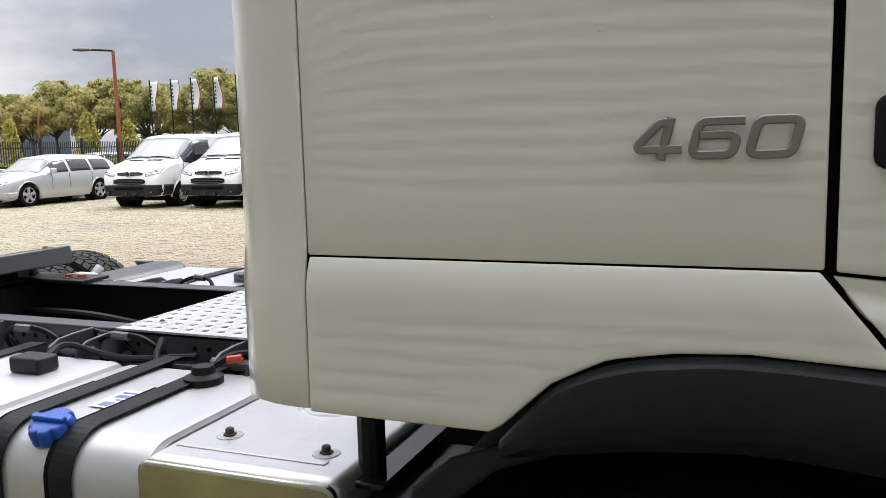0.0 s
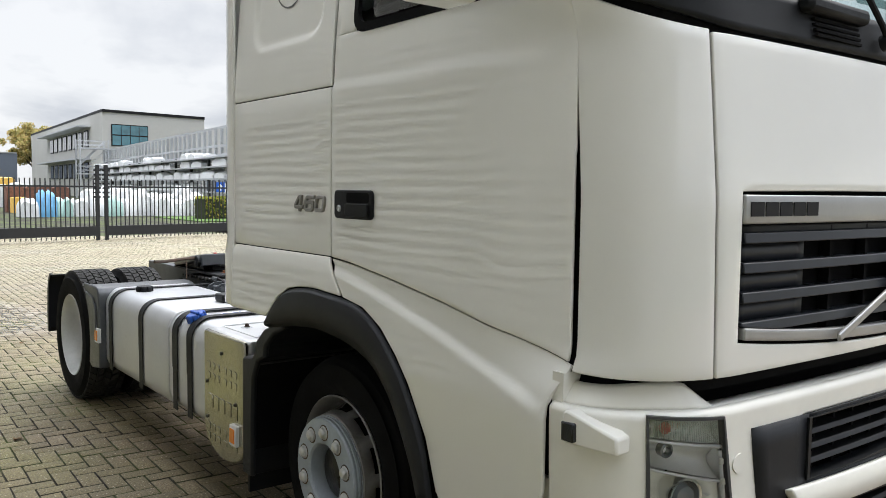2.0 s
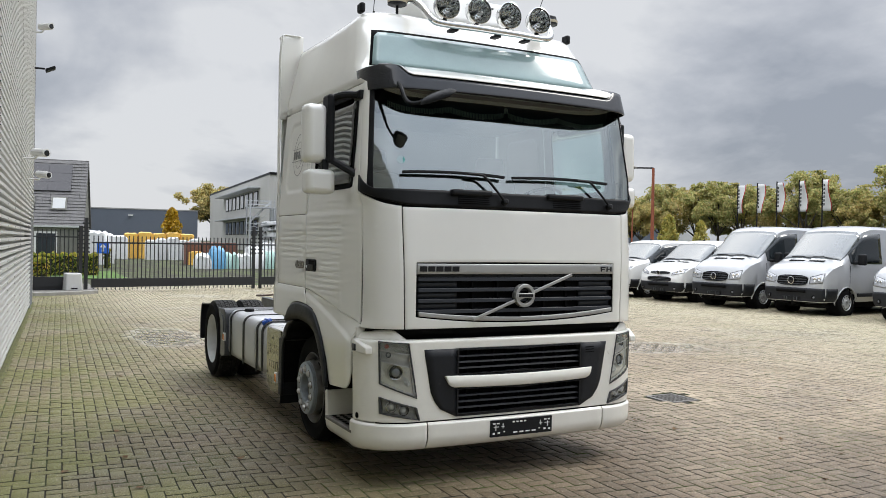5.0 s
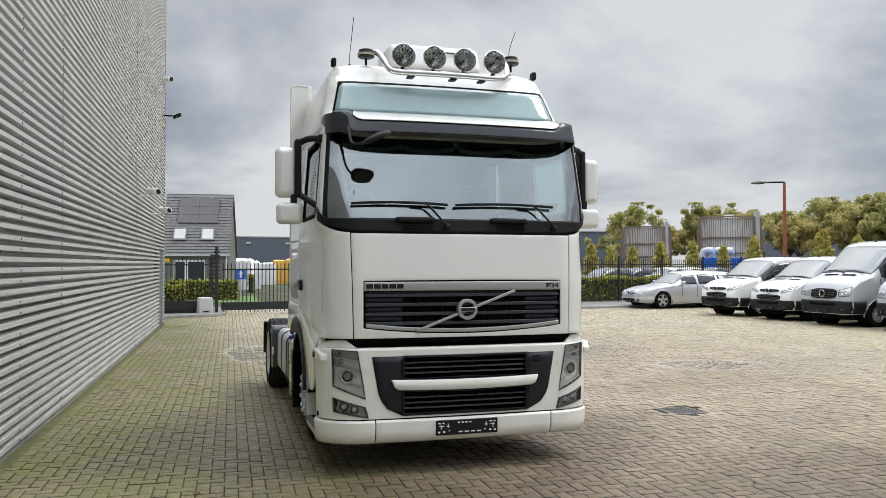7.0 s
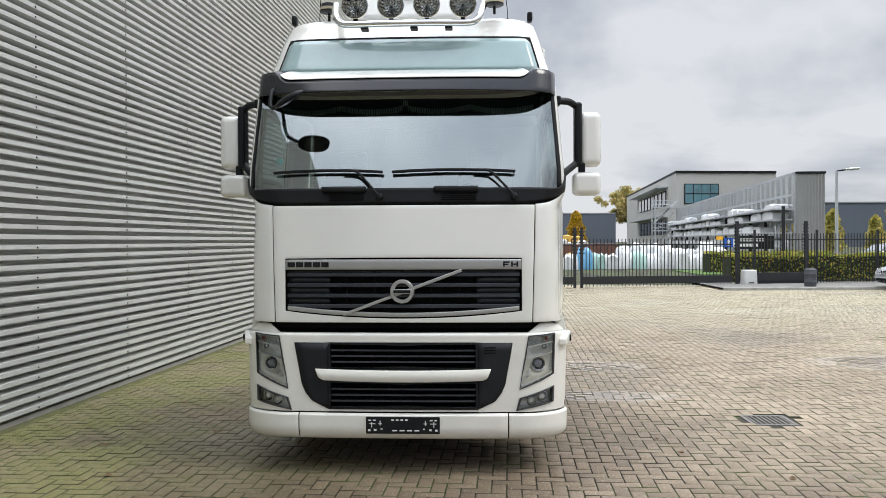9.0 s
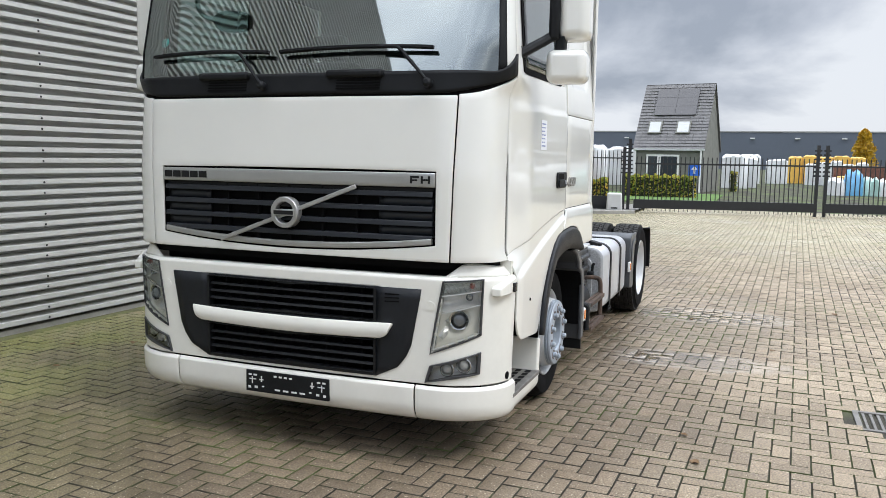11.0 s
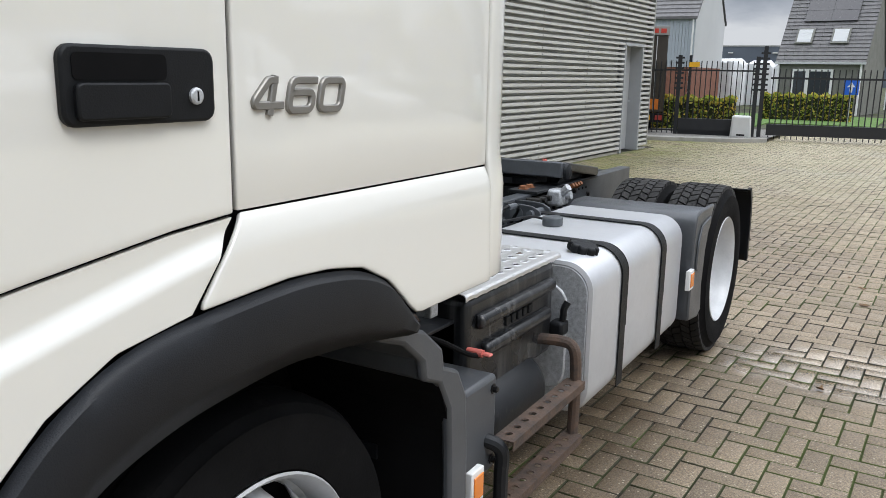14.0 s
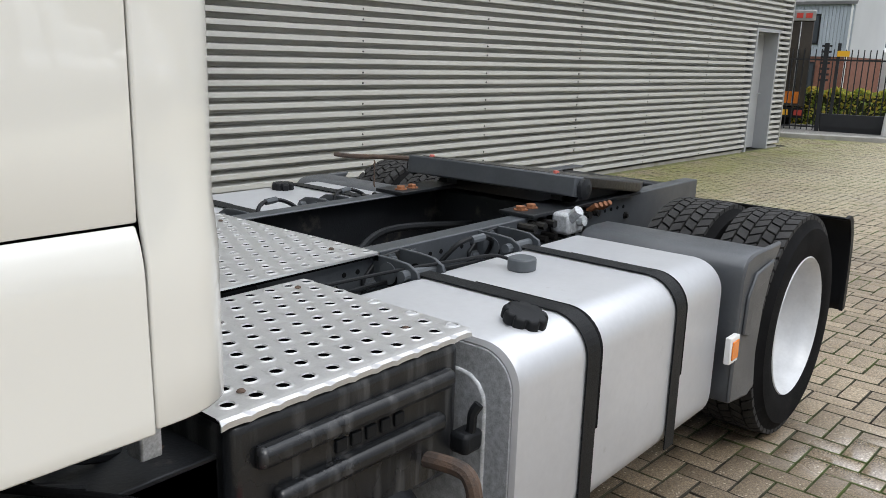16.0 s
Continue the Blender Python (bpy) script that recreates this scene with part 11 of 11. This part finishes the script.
def build_stacks():
    rnd = random.Random(17)
    words = {"wrap": "white plastic-wrapped pallet stack on the paving", "wrap_yellow": "pallet stack wrapped in yellow sheet", "brick_stack": "pallet stack of dark red bricks", "wrap_blue": "pallet stack under a blue sheet", "wrap_teal": "pallet stack in pale green wrap"}
    def stack(x, y, w, h, mat, soft):
        bundle(Vector((x, y, 0)), Vector((0, 1, 0)), w, 1.2, h, mat, rnd, words[mat], "wrapped pallet", "wrapped pallets", soft)
    for k in range(5):
        stack(-67 + 0.3 * k, 4.2 + k * 1.1, 1.05, 2.15 + 0.1 * (k % 2), "wrap_yellow", 0.12)
    for k in range(5):
        stack(-62 - 0.4 * (k % 2), 5.3 + k * 0.85, 0.8, 1.6 + 0.12 * (k % 3), "wrap", 0.2)
    for k in range(4):
        stack(-50.5 - 4.0 * (k // 2), 6.4 + (k % 2) * 1.0 + (k // 2) * 2.4, 0.95, 1.5, "brick_stack", 0.08)
    stack(-49.2, 6.5, 0.7, 0.9, "wrap_yellow", 0.15)
    row = ("wrap", "wrap_blue", "wrap_teal", "wrap", "wrap", "wrap_teal", "wrap", "wrap", "wrap", "wrap", "wrap", "wrap")
    for k, mat in enumerate(row):
        stack(-42 - rnd.uniform(0, 0.6), 5.55 + k * 0.82, 0.85, (0.9, 1.15, 1.0)[k % 3] * rnd.uniform(0.9, 1.1), mat, 0.8)
        if k > 3:
            stack(-44.5 - rnd.uniform(0, 0.6), 5.8 + k * 0.86, 0.85, rnd.uniform(1.1, 1.6), "wrap", 0.5)
    for x, y, h in ((-50, -0.1, 2.1), (-52, 0.4, 2.0), (-49, -9.0, 2.6), (-50.5, -7.6, 2.5), (-51, -6.0, 2.5), (-53, -5.0, 2.3), (-62, 0.5, 2.2), (-64, 2.5, 1.9)):
        bundle(Vector((x, y, 0)), Vector((0, 1, 0)), 1.6, 1.5, h, "wrap", rnd, words["wrap"], "wrapped pallet", "wrapped pallets", 0.25)
    # big yellow-green autumn tree tops are built below; a dark red shrub beside the drive
    build_hedge("shrub", "rust-brown ornamental grass clump beside the drive", (-43.0, 0.75), (-43.2, 0.95), 0.35, 1.1, 300, 9)


build_stacks()


def build_office():
    o = thing("office_building", "light grey office building with a large teal window", "building")
    C = Vector((-110, 28.3, 0))
    E = Vector((-112, 43.0, 0))
    W = Vector((-176, 33.0, 0))
    H = 11.3
    bm = bmesh.new()
    a = [C, E, E + (W - C), W]
    vb = [bm.verts.new(p) for p in a]
    vt = [bm.verts.new(p + Vector((0, 0, H))) for p in a]
    bm.faces.new(vt); bm.faces.new(vb[::-1])
    for i in range(4):
        bm.faces.new((vb[i], vb[(i + 1) % 4], vt[(i + 1) % 4], vt[i]))
    bmesh.ops.recalc_face_normals(bm, faces=bm.faces[:])
    part("wall", bm, "office_wall", o)
    bm = bmesh.new()
    vb = [bm.verts.new(p + Vector((0, 0, H))) for p in a]
    vt = [bm.verts.new(p + Vector((0, 0, H + 0.35))) for p in a]
    for p, q in zip(vb + vt, [1] * 8):
        c = sum((Vector(v) for v in a), Vector()) / 4
        p.co += (Vector((p.co.x, p.co.y, 0)) - c).normalized() * 0.15
    bm.faces.new(vt); bm.faces.new(vb[::-1])
    for i in range(4):
        bm.faces.new((vb[i], vb[(i + 1) % 4], vt[(i + 1) % 4], vt[i]))
    bmesh.ops.recalc_face_normals(bm, faces=bm.faces[:])
    part("roof_edge", bm, "dark_ink", o)
    def wall_box(P, Q, s0, s1, z0, z1, out, name, mat, parent=o, label=""):
        dd = (Q - P).normalized()
        nn = Vector((dd.y, -dd.x, 0))
        if nn.dot(Vector((0, 0, 0)) - P) < 0:
            nn = -nn
        bm = bmesh.new()
        loft(bm, [[P + dd * s + nn * u + Vector((0, 0, z)) for u, z in ((0.0, z0), (out, z0), (out, z1), (0.0, z1))] for s in (s0, s1)])
        bmesh.ops.recalc_face_normals(bm, faces=bm.faces[:])
        return part(name, bm, mat, parent, label)
    win = wall_box(C, E, 1.2, 6.3, 6.9, 9.8, 0.10, "window", "dark_ink", label="large teal window with dark frame")
    for i in range(4):
        for j in range(2):
            wall_box(C, E, 1.32 + i * 1.24, 2.46 + i * 1.24, 7.02 + j * 1.4, 8.28 + j * 1.4, 0.14, "pane", "office_glass", win)
    for z0, z1 in ((7.0, 9.4), (2.6, 4.9)):
        for k in range(8):
            s = 9 + k * 4.3
            w2 = wall_box(C, W, s, s + 2.9, z0, z1, 0.10, "window", "dark_ink", label="tall dark window")
            wall_box(C, W, s + 0.15, s + 1.35, z0 + 0.15, z1 - 0.15, 0.14, "pane", "dark_glass", w2)
            wall_box(C, W, s + 1.5, s + 2.75, z0 + 0.15, z1 - 0.15, 0.14, "pane", "dark_glass", w2)
        wall_box(C, W, 7.5, 46, z1 + 0.3, z1 + 0.5, 1.8, "awning", "galv", label="slim grey sun awning")
    # outside stair at the corner
    st = thing("outside_stair", "grey steel outside stair with landings", "stair")
    for z in (3.0, 6.2):
        part("landing", boxbm(-107.5, -105.5, 24.4, 27.8, z, z + 0.15), "galv", st)
        for x in (-107.5, -105.5):
            for zz in (0.5, 1.0):
                part("hand_rail", boxbm(x - 0.04, x + 0.04, 24.4, 27.8, z + zz, z + zz + 0.07), "galv", st)
    for x in (-107.5, -105.5):
        for y in (24.4, 27.8):
            part("post", boxbm(x - 0.08, x + 0.08, y - 0.08, y + 0.08, 0, 7.4), "galv", st)
    for z0 in (0.0, 3.1):
        for k in range(12):
            part("tread", boxbm(-107.3, -106.5, 24.6 + k * 0.26, 24.9 + k * 0.26, z0 + k * 0.26, z0 + k * 0.26 + 0.05), "galv", st)
        for x in (-107.35, -106.45):
            bm = bmesh.new()
            rod(bm, (x, 24.5, z0 + 1.0), (x, 27.7, z0 + 4.1), 0.06, 6)
            part("stringer", bm, "galv", st)


build_office()

hall = thing("slate_hall", "long low slate-blue industrial hall", "building")
part("wall", boxbm(-230, -185, -70, 32, 0, 8.0), "slate_hall", hall)
part("roof_edge", boxbm(-230, -184.9, -70, 32, 8.0, 8.25), "silver", hall)
for k in range(9):
    part("wall_lamp", boxbm(-184.9, -184.6, -55 + k * 9, -54 + k * 9, 6.6, 6.85), "white", hall)
hall2 = thing("grey_hall", "pale blue-grey industrial hall behind trees", "building")
part("wall", boxbm(-240, -190, 70, 116, 0, 10.4), "slate_hall", hall2)
part("roof_edge", boxbm(-240, -189.8, 70, 116, 10.4, 10.7), "silver", hall2)
hall3 = thing("far_hall", "dark hall with white end beyond the trees", "building")
part("wall", boxbm(-215, -190, 172, 182, 0, 16), "slate_hall", hall3)
part("white_end", boxbm(-215, -190, 182, 194, 0, 17), "gable_white", hall3)


def build_tank(x, y, r, h, label):
    t = thing("storage_tank", label, "tank", "storage tanks")
    bm = bmesh.new()
    lathe(bm, (x, y, 0), (0, 0, 1), [(0, r * 0.93), (h * 0.97, r * 0.93), (h * 0.98, r * 0.5), (h, 0.01)], 64)
    part("tank_shell", bm, "tank_steel", t, smooth=True, angle=30)
    for z in (h * 0.35, h * 0.62, h * 0.985):
        bm = bmesh.new()
        lathe(bm, (x, y, z), (0, 0, 1), [(0, r * 0.94), (0, r * 1.0), (0.25, r * 1.0), (0.25, r * 0.94)], 64, cap=False)
        part("hoop", bm, "timber_slat", t)
    n = 84
    for k in range(n):
        a = 2 * math.pi * k / n
        # only the sides are clad densely, so the shell shows between the slats in the middle
        bulge = lambda u: r * (1.0 + 0.045 * math.sin(math.pi * u))
        c, s = math.cos(a), math.sin(a)
        wd = 0.04
        bm = bmesh.new()
        rings = []
        for u in (0, 0.25, 0.5, 0.75, 1.0):
            q = bulge(u)
            rings.append([Vector((x + (q + o) * c - e * s, y + (q + o) * s + e * c, h * u)) for o, e in ((0, -wd), (0, wd), (0.10, wd), (0.10, -wd))])
        loft(bm, rings)
        bmesh.ops.recalc_face_normals(bm, faces=bm.faces[:])
        part("slat", bm, "timber_slat", t)
    bm = bmesh.new()
    lathe(bm, (x, y, h), (0, 0, 1), [(0, 0.9), (0.5, 0.9), (0.55, 0.4)], 16)
    part("vent_cap", bm, "white", t)
    rl = boxbm(x + r * 0.9, x + r, y + r * 0.30, y + r * 0.45, 0, h + 0.9)
    part("ladder_frame", rl, "galv", t)


build_tank(-122.0, 75.0, 4.2, 8.4, "round storage tank clad in upright timber slats")
build_tank(-122.5, 92.8, 5.5, 10.5, "large round storage tank clad in upright timber slats")
blue = thing("blue_container", "bright blue low container beside the tanks", "container")
part("container_body", boxbm(-112, -109, 79, 87.5, 0.8, 2.9), "sign_blue", blue, bevel=0.05)
for k in range(18):
    part("container_rib", boxbm(-109.0, -108.94, 79.2 + k * 0.46, 79.4 + k * 0.46, 0.9, 2.8), "sign_blue", blue)
pp = thing("vent_pipes", "pale bent ventilation pipes beside the tanks", "pipes")
for y in (80.5, 82.5, 84.5):
    bm = bmesh.new()
    tube(bm, bend([(-113, y, 0), (-113, y, 3.4), (-112.6, y + 0.4, 4.1), (-111.5, y + 1.2, 4.1)], 5), 0.55, 12)
    part("pipe", bm, "gable_white", pp, smooth=True)


def build_lamp_post(x, y, h, arm, mat="rust_post", label="rust-red street lamp with a flat head"):
    s = thing("street_lamp", label, "street lamp", "street lamps")
    bm = bmesh.new()
    lathe(bm, (x, y, 0), (0, 0, 1), [(0, 0.12), (h * 0.3, 0.10), (h, 0.07)], 14)
    part("pole", bm, mat, s, smooth=True)
    if arm:
        bm = bmesh.new()
        rod(bm, (x, y, h), (x + arm[0], y + arm[1], h + 0.05), 0.045, 8)
        part("arm", bm, "dark_ink", s)
        d = Vector((arm[0], arm[1], 0)).normalized()
        c = Vector((x + arm[0], y + arm[1], h + 0.06))
        bm = bmesh.new()
        bmesh.ops.create_uvsphere(bm, u_segments=16, v_segments=8, radius=1.0, matrix=Matrix.Translation(c + d * 0.3) @ Matrix.Rotation(math.atan2(d.y, d.x), 4, "Z") @ Matrix.Diagonal((0.45, 0.16, 0.09, 1)))
        part("lamp_head", bm, "grey_boards" if mat == "rust_post" else "cream_box", s, smooth=True)


build_lamp_post(-27.8, 27.4, 6.1, (-0.85, -0.55))
build_lamp_post(-75.0, 66.0, 6.5, None)
build_lamp_post(-40.5, 21.1, 5.7, (0.5, 0.4), "galv", "grey camera pole with white heads")


def build_flags():
    for k, x in enumerate((-80.0, -76.4, -73.0, -69.3, -65.7)):
        f = thing("banner_pole", "tall pole with a long white banner", "banner", "banners")
        bm = bmesh.new()
        rod(bm, (x, 90, 0), (x, 90, 11.2), 0.09, 8)
        part("pole", bm, "dark_ink", f)
        bm = bmesh.new()
        sheet(bm, lambda t, z: Vector((x + 1.05 * t + 0.07 * math.sin(z * 1.3 + k) * t, 90 - 0.3 * t * math.sin(z + k), z)), span(0, 1, 5), span(6.9, 11.0, 10))
        b = part("banner", bm, "banner", f, smooth=True, solid=0.02)
        bm = bmesh.new()
        sheet(bm, lambda t, z: Vector((x + 1.05 + 0.12 * t + 0.07 * math.sin(z * 1.3 + k), 90 - 0.3 * math.sin(z + k), z)), span(0, 1, 2), span(6.9, 11.0, 10))
        part("banner_edge", bm, "banner_red", f, smooth=True, solid=0.02)
        for j in range(6):
            part("lettering_bar", boxbm(x + 0.40, x + 0.62, 89.66, 89.7, 7.6 + j * 0.5, 7.9 + j * 0.5), "decal_grey", b)


build_flags()


# ---------------------------------------------------------------- trees
def build_tree(seed, h, r, leaf, n, trunk=0.28, conical=False, size=0.32, label="broad tree in early autumn leaf"):
    rng = np.random.RandomState(seed)
    rnd = random.Random(seed)
    t = thing("tree", label, "tree", "trees")
    bm = bmesh.new()
    fork = Vector((rnd.uniform(-0.2, 0.2), rnd.uniform(-0.2, 0.2), h * (0.28 if not conical else 0.2)))
    def limb(pts, r0, r1):
        line = bend(pts, 4)
        m = len(line) - 1
        rings = []
        for i, p in enumerate(line):
            q = r0 + (r1 - r0) * i / m
            rings.append(ring(p, (line[min(i + 1, m)] - line[max(i - 1, 0)]), q, 7))
        loft(bm, rings)
    limb([(0, 0, 0), fork * 0.5 + Vector((0.05, 0.03, 0)), fork, fork + Vector((0.1, 0, h * 0.5))], trunk, trunk * 0.25)
    ends = []
    lobes = []
    for k in range(7 if not conical else 4):
        a = k / (7 if not conical else 4) * 6.283 + rnd.uniform(-0.3, 0.3)
        out = r * rnd.uniform(0.55, 0.9)
        zz = h * rnd.uniform(0.36, 0.86)
        e = Vector((math.cos(a) * out, math.sin(a) * out, zz))
        limb([fork, fork + (e - fork) * 0.45 + Vector((0, 0, 0.3)), e], trunk * 0.5, trunk * 0.08)
        ends.append(e)
    bmesh.ops.recalc_face_normals(bm, faces=bm.faces[:])
    part("trunk", bm, "bark", t, smooth=True)
    pts = []
    if conical:
        for _ in range(n):
            u = rng.rand() ** 0.8
            rr = r * (1 - u) ** 0.5 * (0.35 + 0.75 * rng.rand()) * (0.6 + 0.4 * min(1, u * 6)) * (0.94 + 0.12 * math.sin(u * 17 + seed))
            a = rng.rand() * 6.283
            pts.append((rr * math.cos(a) * (0.7 + 0.3 * math.sin(a * 3)), rr * math.sin(a), h * (0.16 + 0.84 * u)))
    else:
        centres = [Vector((e.x, e.y, e.z)) for e in ends] + [Vector((rnd.uniform(-0.4, 0.4) * r, rnd.uniform(-0.4, 0.4) * r, h * rnd.uniform(0.42, 0.94))) for _ in range(12)]
        for e in list(centres):
            for _ in range(3):
                centres.append(e + Vector((rnd.gauss(0, 0.28) * r, rnd.gauss(0, 0.28) * r, rnd.gauss(0, 0.07) * h)))
        rad = [r * rnd.uniform(0.10, 0.23) for _ in centres]
        for _ in range(n):
            i = rng.randint(len(centres))
            v = rng.normal(size=3); v /= np.linalg.norm(v)
            q = rad[i] * (0.25 + 0.85 * rng.rand())
            z = centres[i].z + v[2] * q * 0.8
            if z < h * 0.17:
                continue
            pts.append((centres[i].x + v[0] * q, centres[i].y + v[1] * q, min(z, h * 1.02)))
    hang("crown", scatter_leaves(pts, size, seed), leaf, t, kind="stuff")
    return t


def at(ob, x, y, rot=0, k=1.0):
    ob.matrix_world = pose(x, y, 0, 0, 0, rot)
    ob.scale = (k, k, k)
    return ob


def more(ob, x, y, rot, k):
    c = copy_thing(ob, pose(x, y, 0, 0, 0, rot))
    c.scale = (k, k, k)
    return c


oak_a = at(build_tree(1, 15, 7.5, "tree_leaf", 19000, 0.45, size=0.24), -150, 106, 0)
oak_b = at(build_tree(2, 14, 7.0, "tree_leaf2", 18000, 0.42, size=0.24, label="broad tree turning brown and yellow"), -152, 118, 40)
oak_c = at(build_tree(3, 16, 8.0, "tree_leaf", 19000, 0.5, size=0.25), -138, 128, 80)
tr = random.Random(9)
protos = [oak_a, oak_b, oak_c]
belt = [(-156, 92), (-150, 98), (-160, 112), (-146, 112), (-128, 132), (-120, 126), (-112, 128), (-104, 131), (-97, 126), (-91, 130), (-84, 127), (-77, 131), (-70, 126), (-63, 130), (-55, 126), (-47, 130), (-39, 127), (-31, 131), (-22, 127),
        (-12, 130), (-2, 127), (9, 131), (-134, 120), (-142, 124), (-118, 137), (-100, 139), (-82, 139), (-60, 139), (-40, 140)]
for i, (x, y) in enumerate(belt):
    more(protos[i % 3], x + tr.uniform(-2, 2), y + tr.uniform(-2, 2), tr.uniform(0, 360), tr.uniform(0.72, 1.05))
for x, y, k in ((-195, 38, 1.05), (-198, 45, 0.95), (-60, -40, 1.0)):
    more(oak_b, x, y, tr.uniform(0, 360), k)
gold = at(build_tree(5, 5.4, 1.6, "yellow_leaf", 2600, 0.1, True, 0.16, "small golden-yellow autumn tree"), -95, 12.4)
slim = at(build_tree(6, 4.2, 1.15, "pale_leaf", 1800, 0.07, True, 0.14, "slim young tree with yellowing leaves"), -60, 29.1)
for x, y, k in ((-60, 32.5, 0.88), (-60, 34.6, 0.85), (-60, 36.8, 0.82), (-62, 41, 0.95), (-64, 46, 1.0), (-66, 51, 0.9), (-60, 25.5, 0.9), (-70, 58, 1.2), (-64, 62, 1.3), (-57, 60, 1.1)):
    more(slim, x, y, tr.uniform(0, 360), k)

# ---------------------------------------------------------------- the pavers nearest to the walk, one by one
def build_single_bricks():
    vs, fs = brick_shape()
    me = bpy.data.meshes.new("brick")
    me.from_pydata(vs, [], fs)
    me.materials.append(single_brick_material())
    me.materials.append(M["joint"])
    for p in me.polygons:
        p.material_index = 0 if p.index == 0 else 1
    rng = random.Random(6)
    for x, y, d in SINGLE_BRICKS:
        ob = new("brick", me)
        ob.parent = pavement
        ob.matrix_world = pose(x, y, rng.gauss(0, 0.0012), math.degrees(rng.gauss(0, 0.0035)), math.degrees(rng.gauss(0, 0.0035)), math.degrees(BRICK_TURN + d * math.pi / 2 + rng.gauss(0, 0.008)))


def single_brick_material():
    """The same paver surface, with its tone drawn for each object and its stains laid out in yard coordinates."""
    m = M["brick"].copy()
    m.name = "single_paving_brick"
    nt = m.node_tree
    for n in list(nt.nodes):
        if n.bl_idname == "ShaderNodeNewGeometry":
            info = nt.nodes.new("ShaderNodeObjectInfo")
            for l in list(n.outputs["Random Per Island"].links):
                nt.links.new(info.outputs["Random"], l.to_socket)
    pos = nt.nodes.new("ShaderNodeNewGeometry")
    for n in list(nt.nodes):
        if n.bl_idname == "ShaderNodeTexCoord":
            for l in list(n.outputs["Object"].links):
                nt.links.new(pos.outputs["Position"], l.to_socket)
    return m


build_single_bricks()
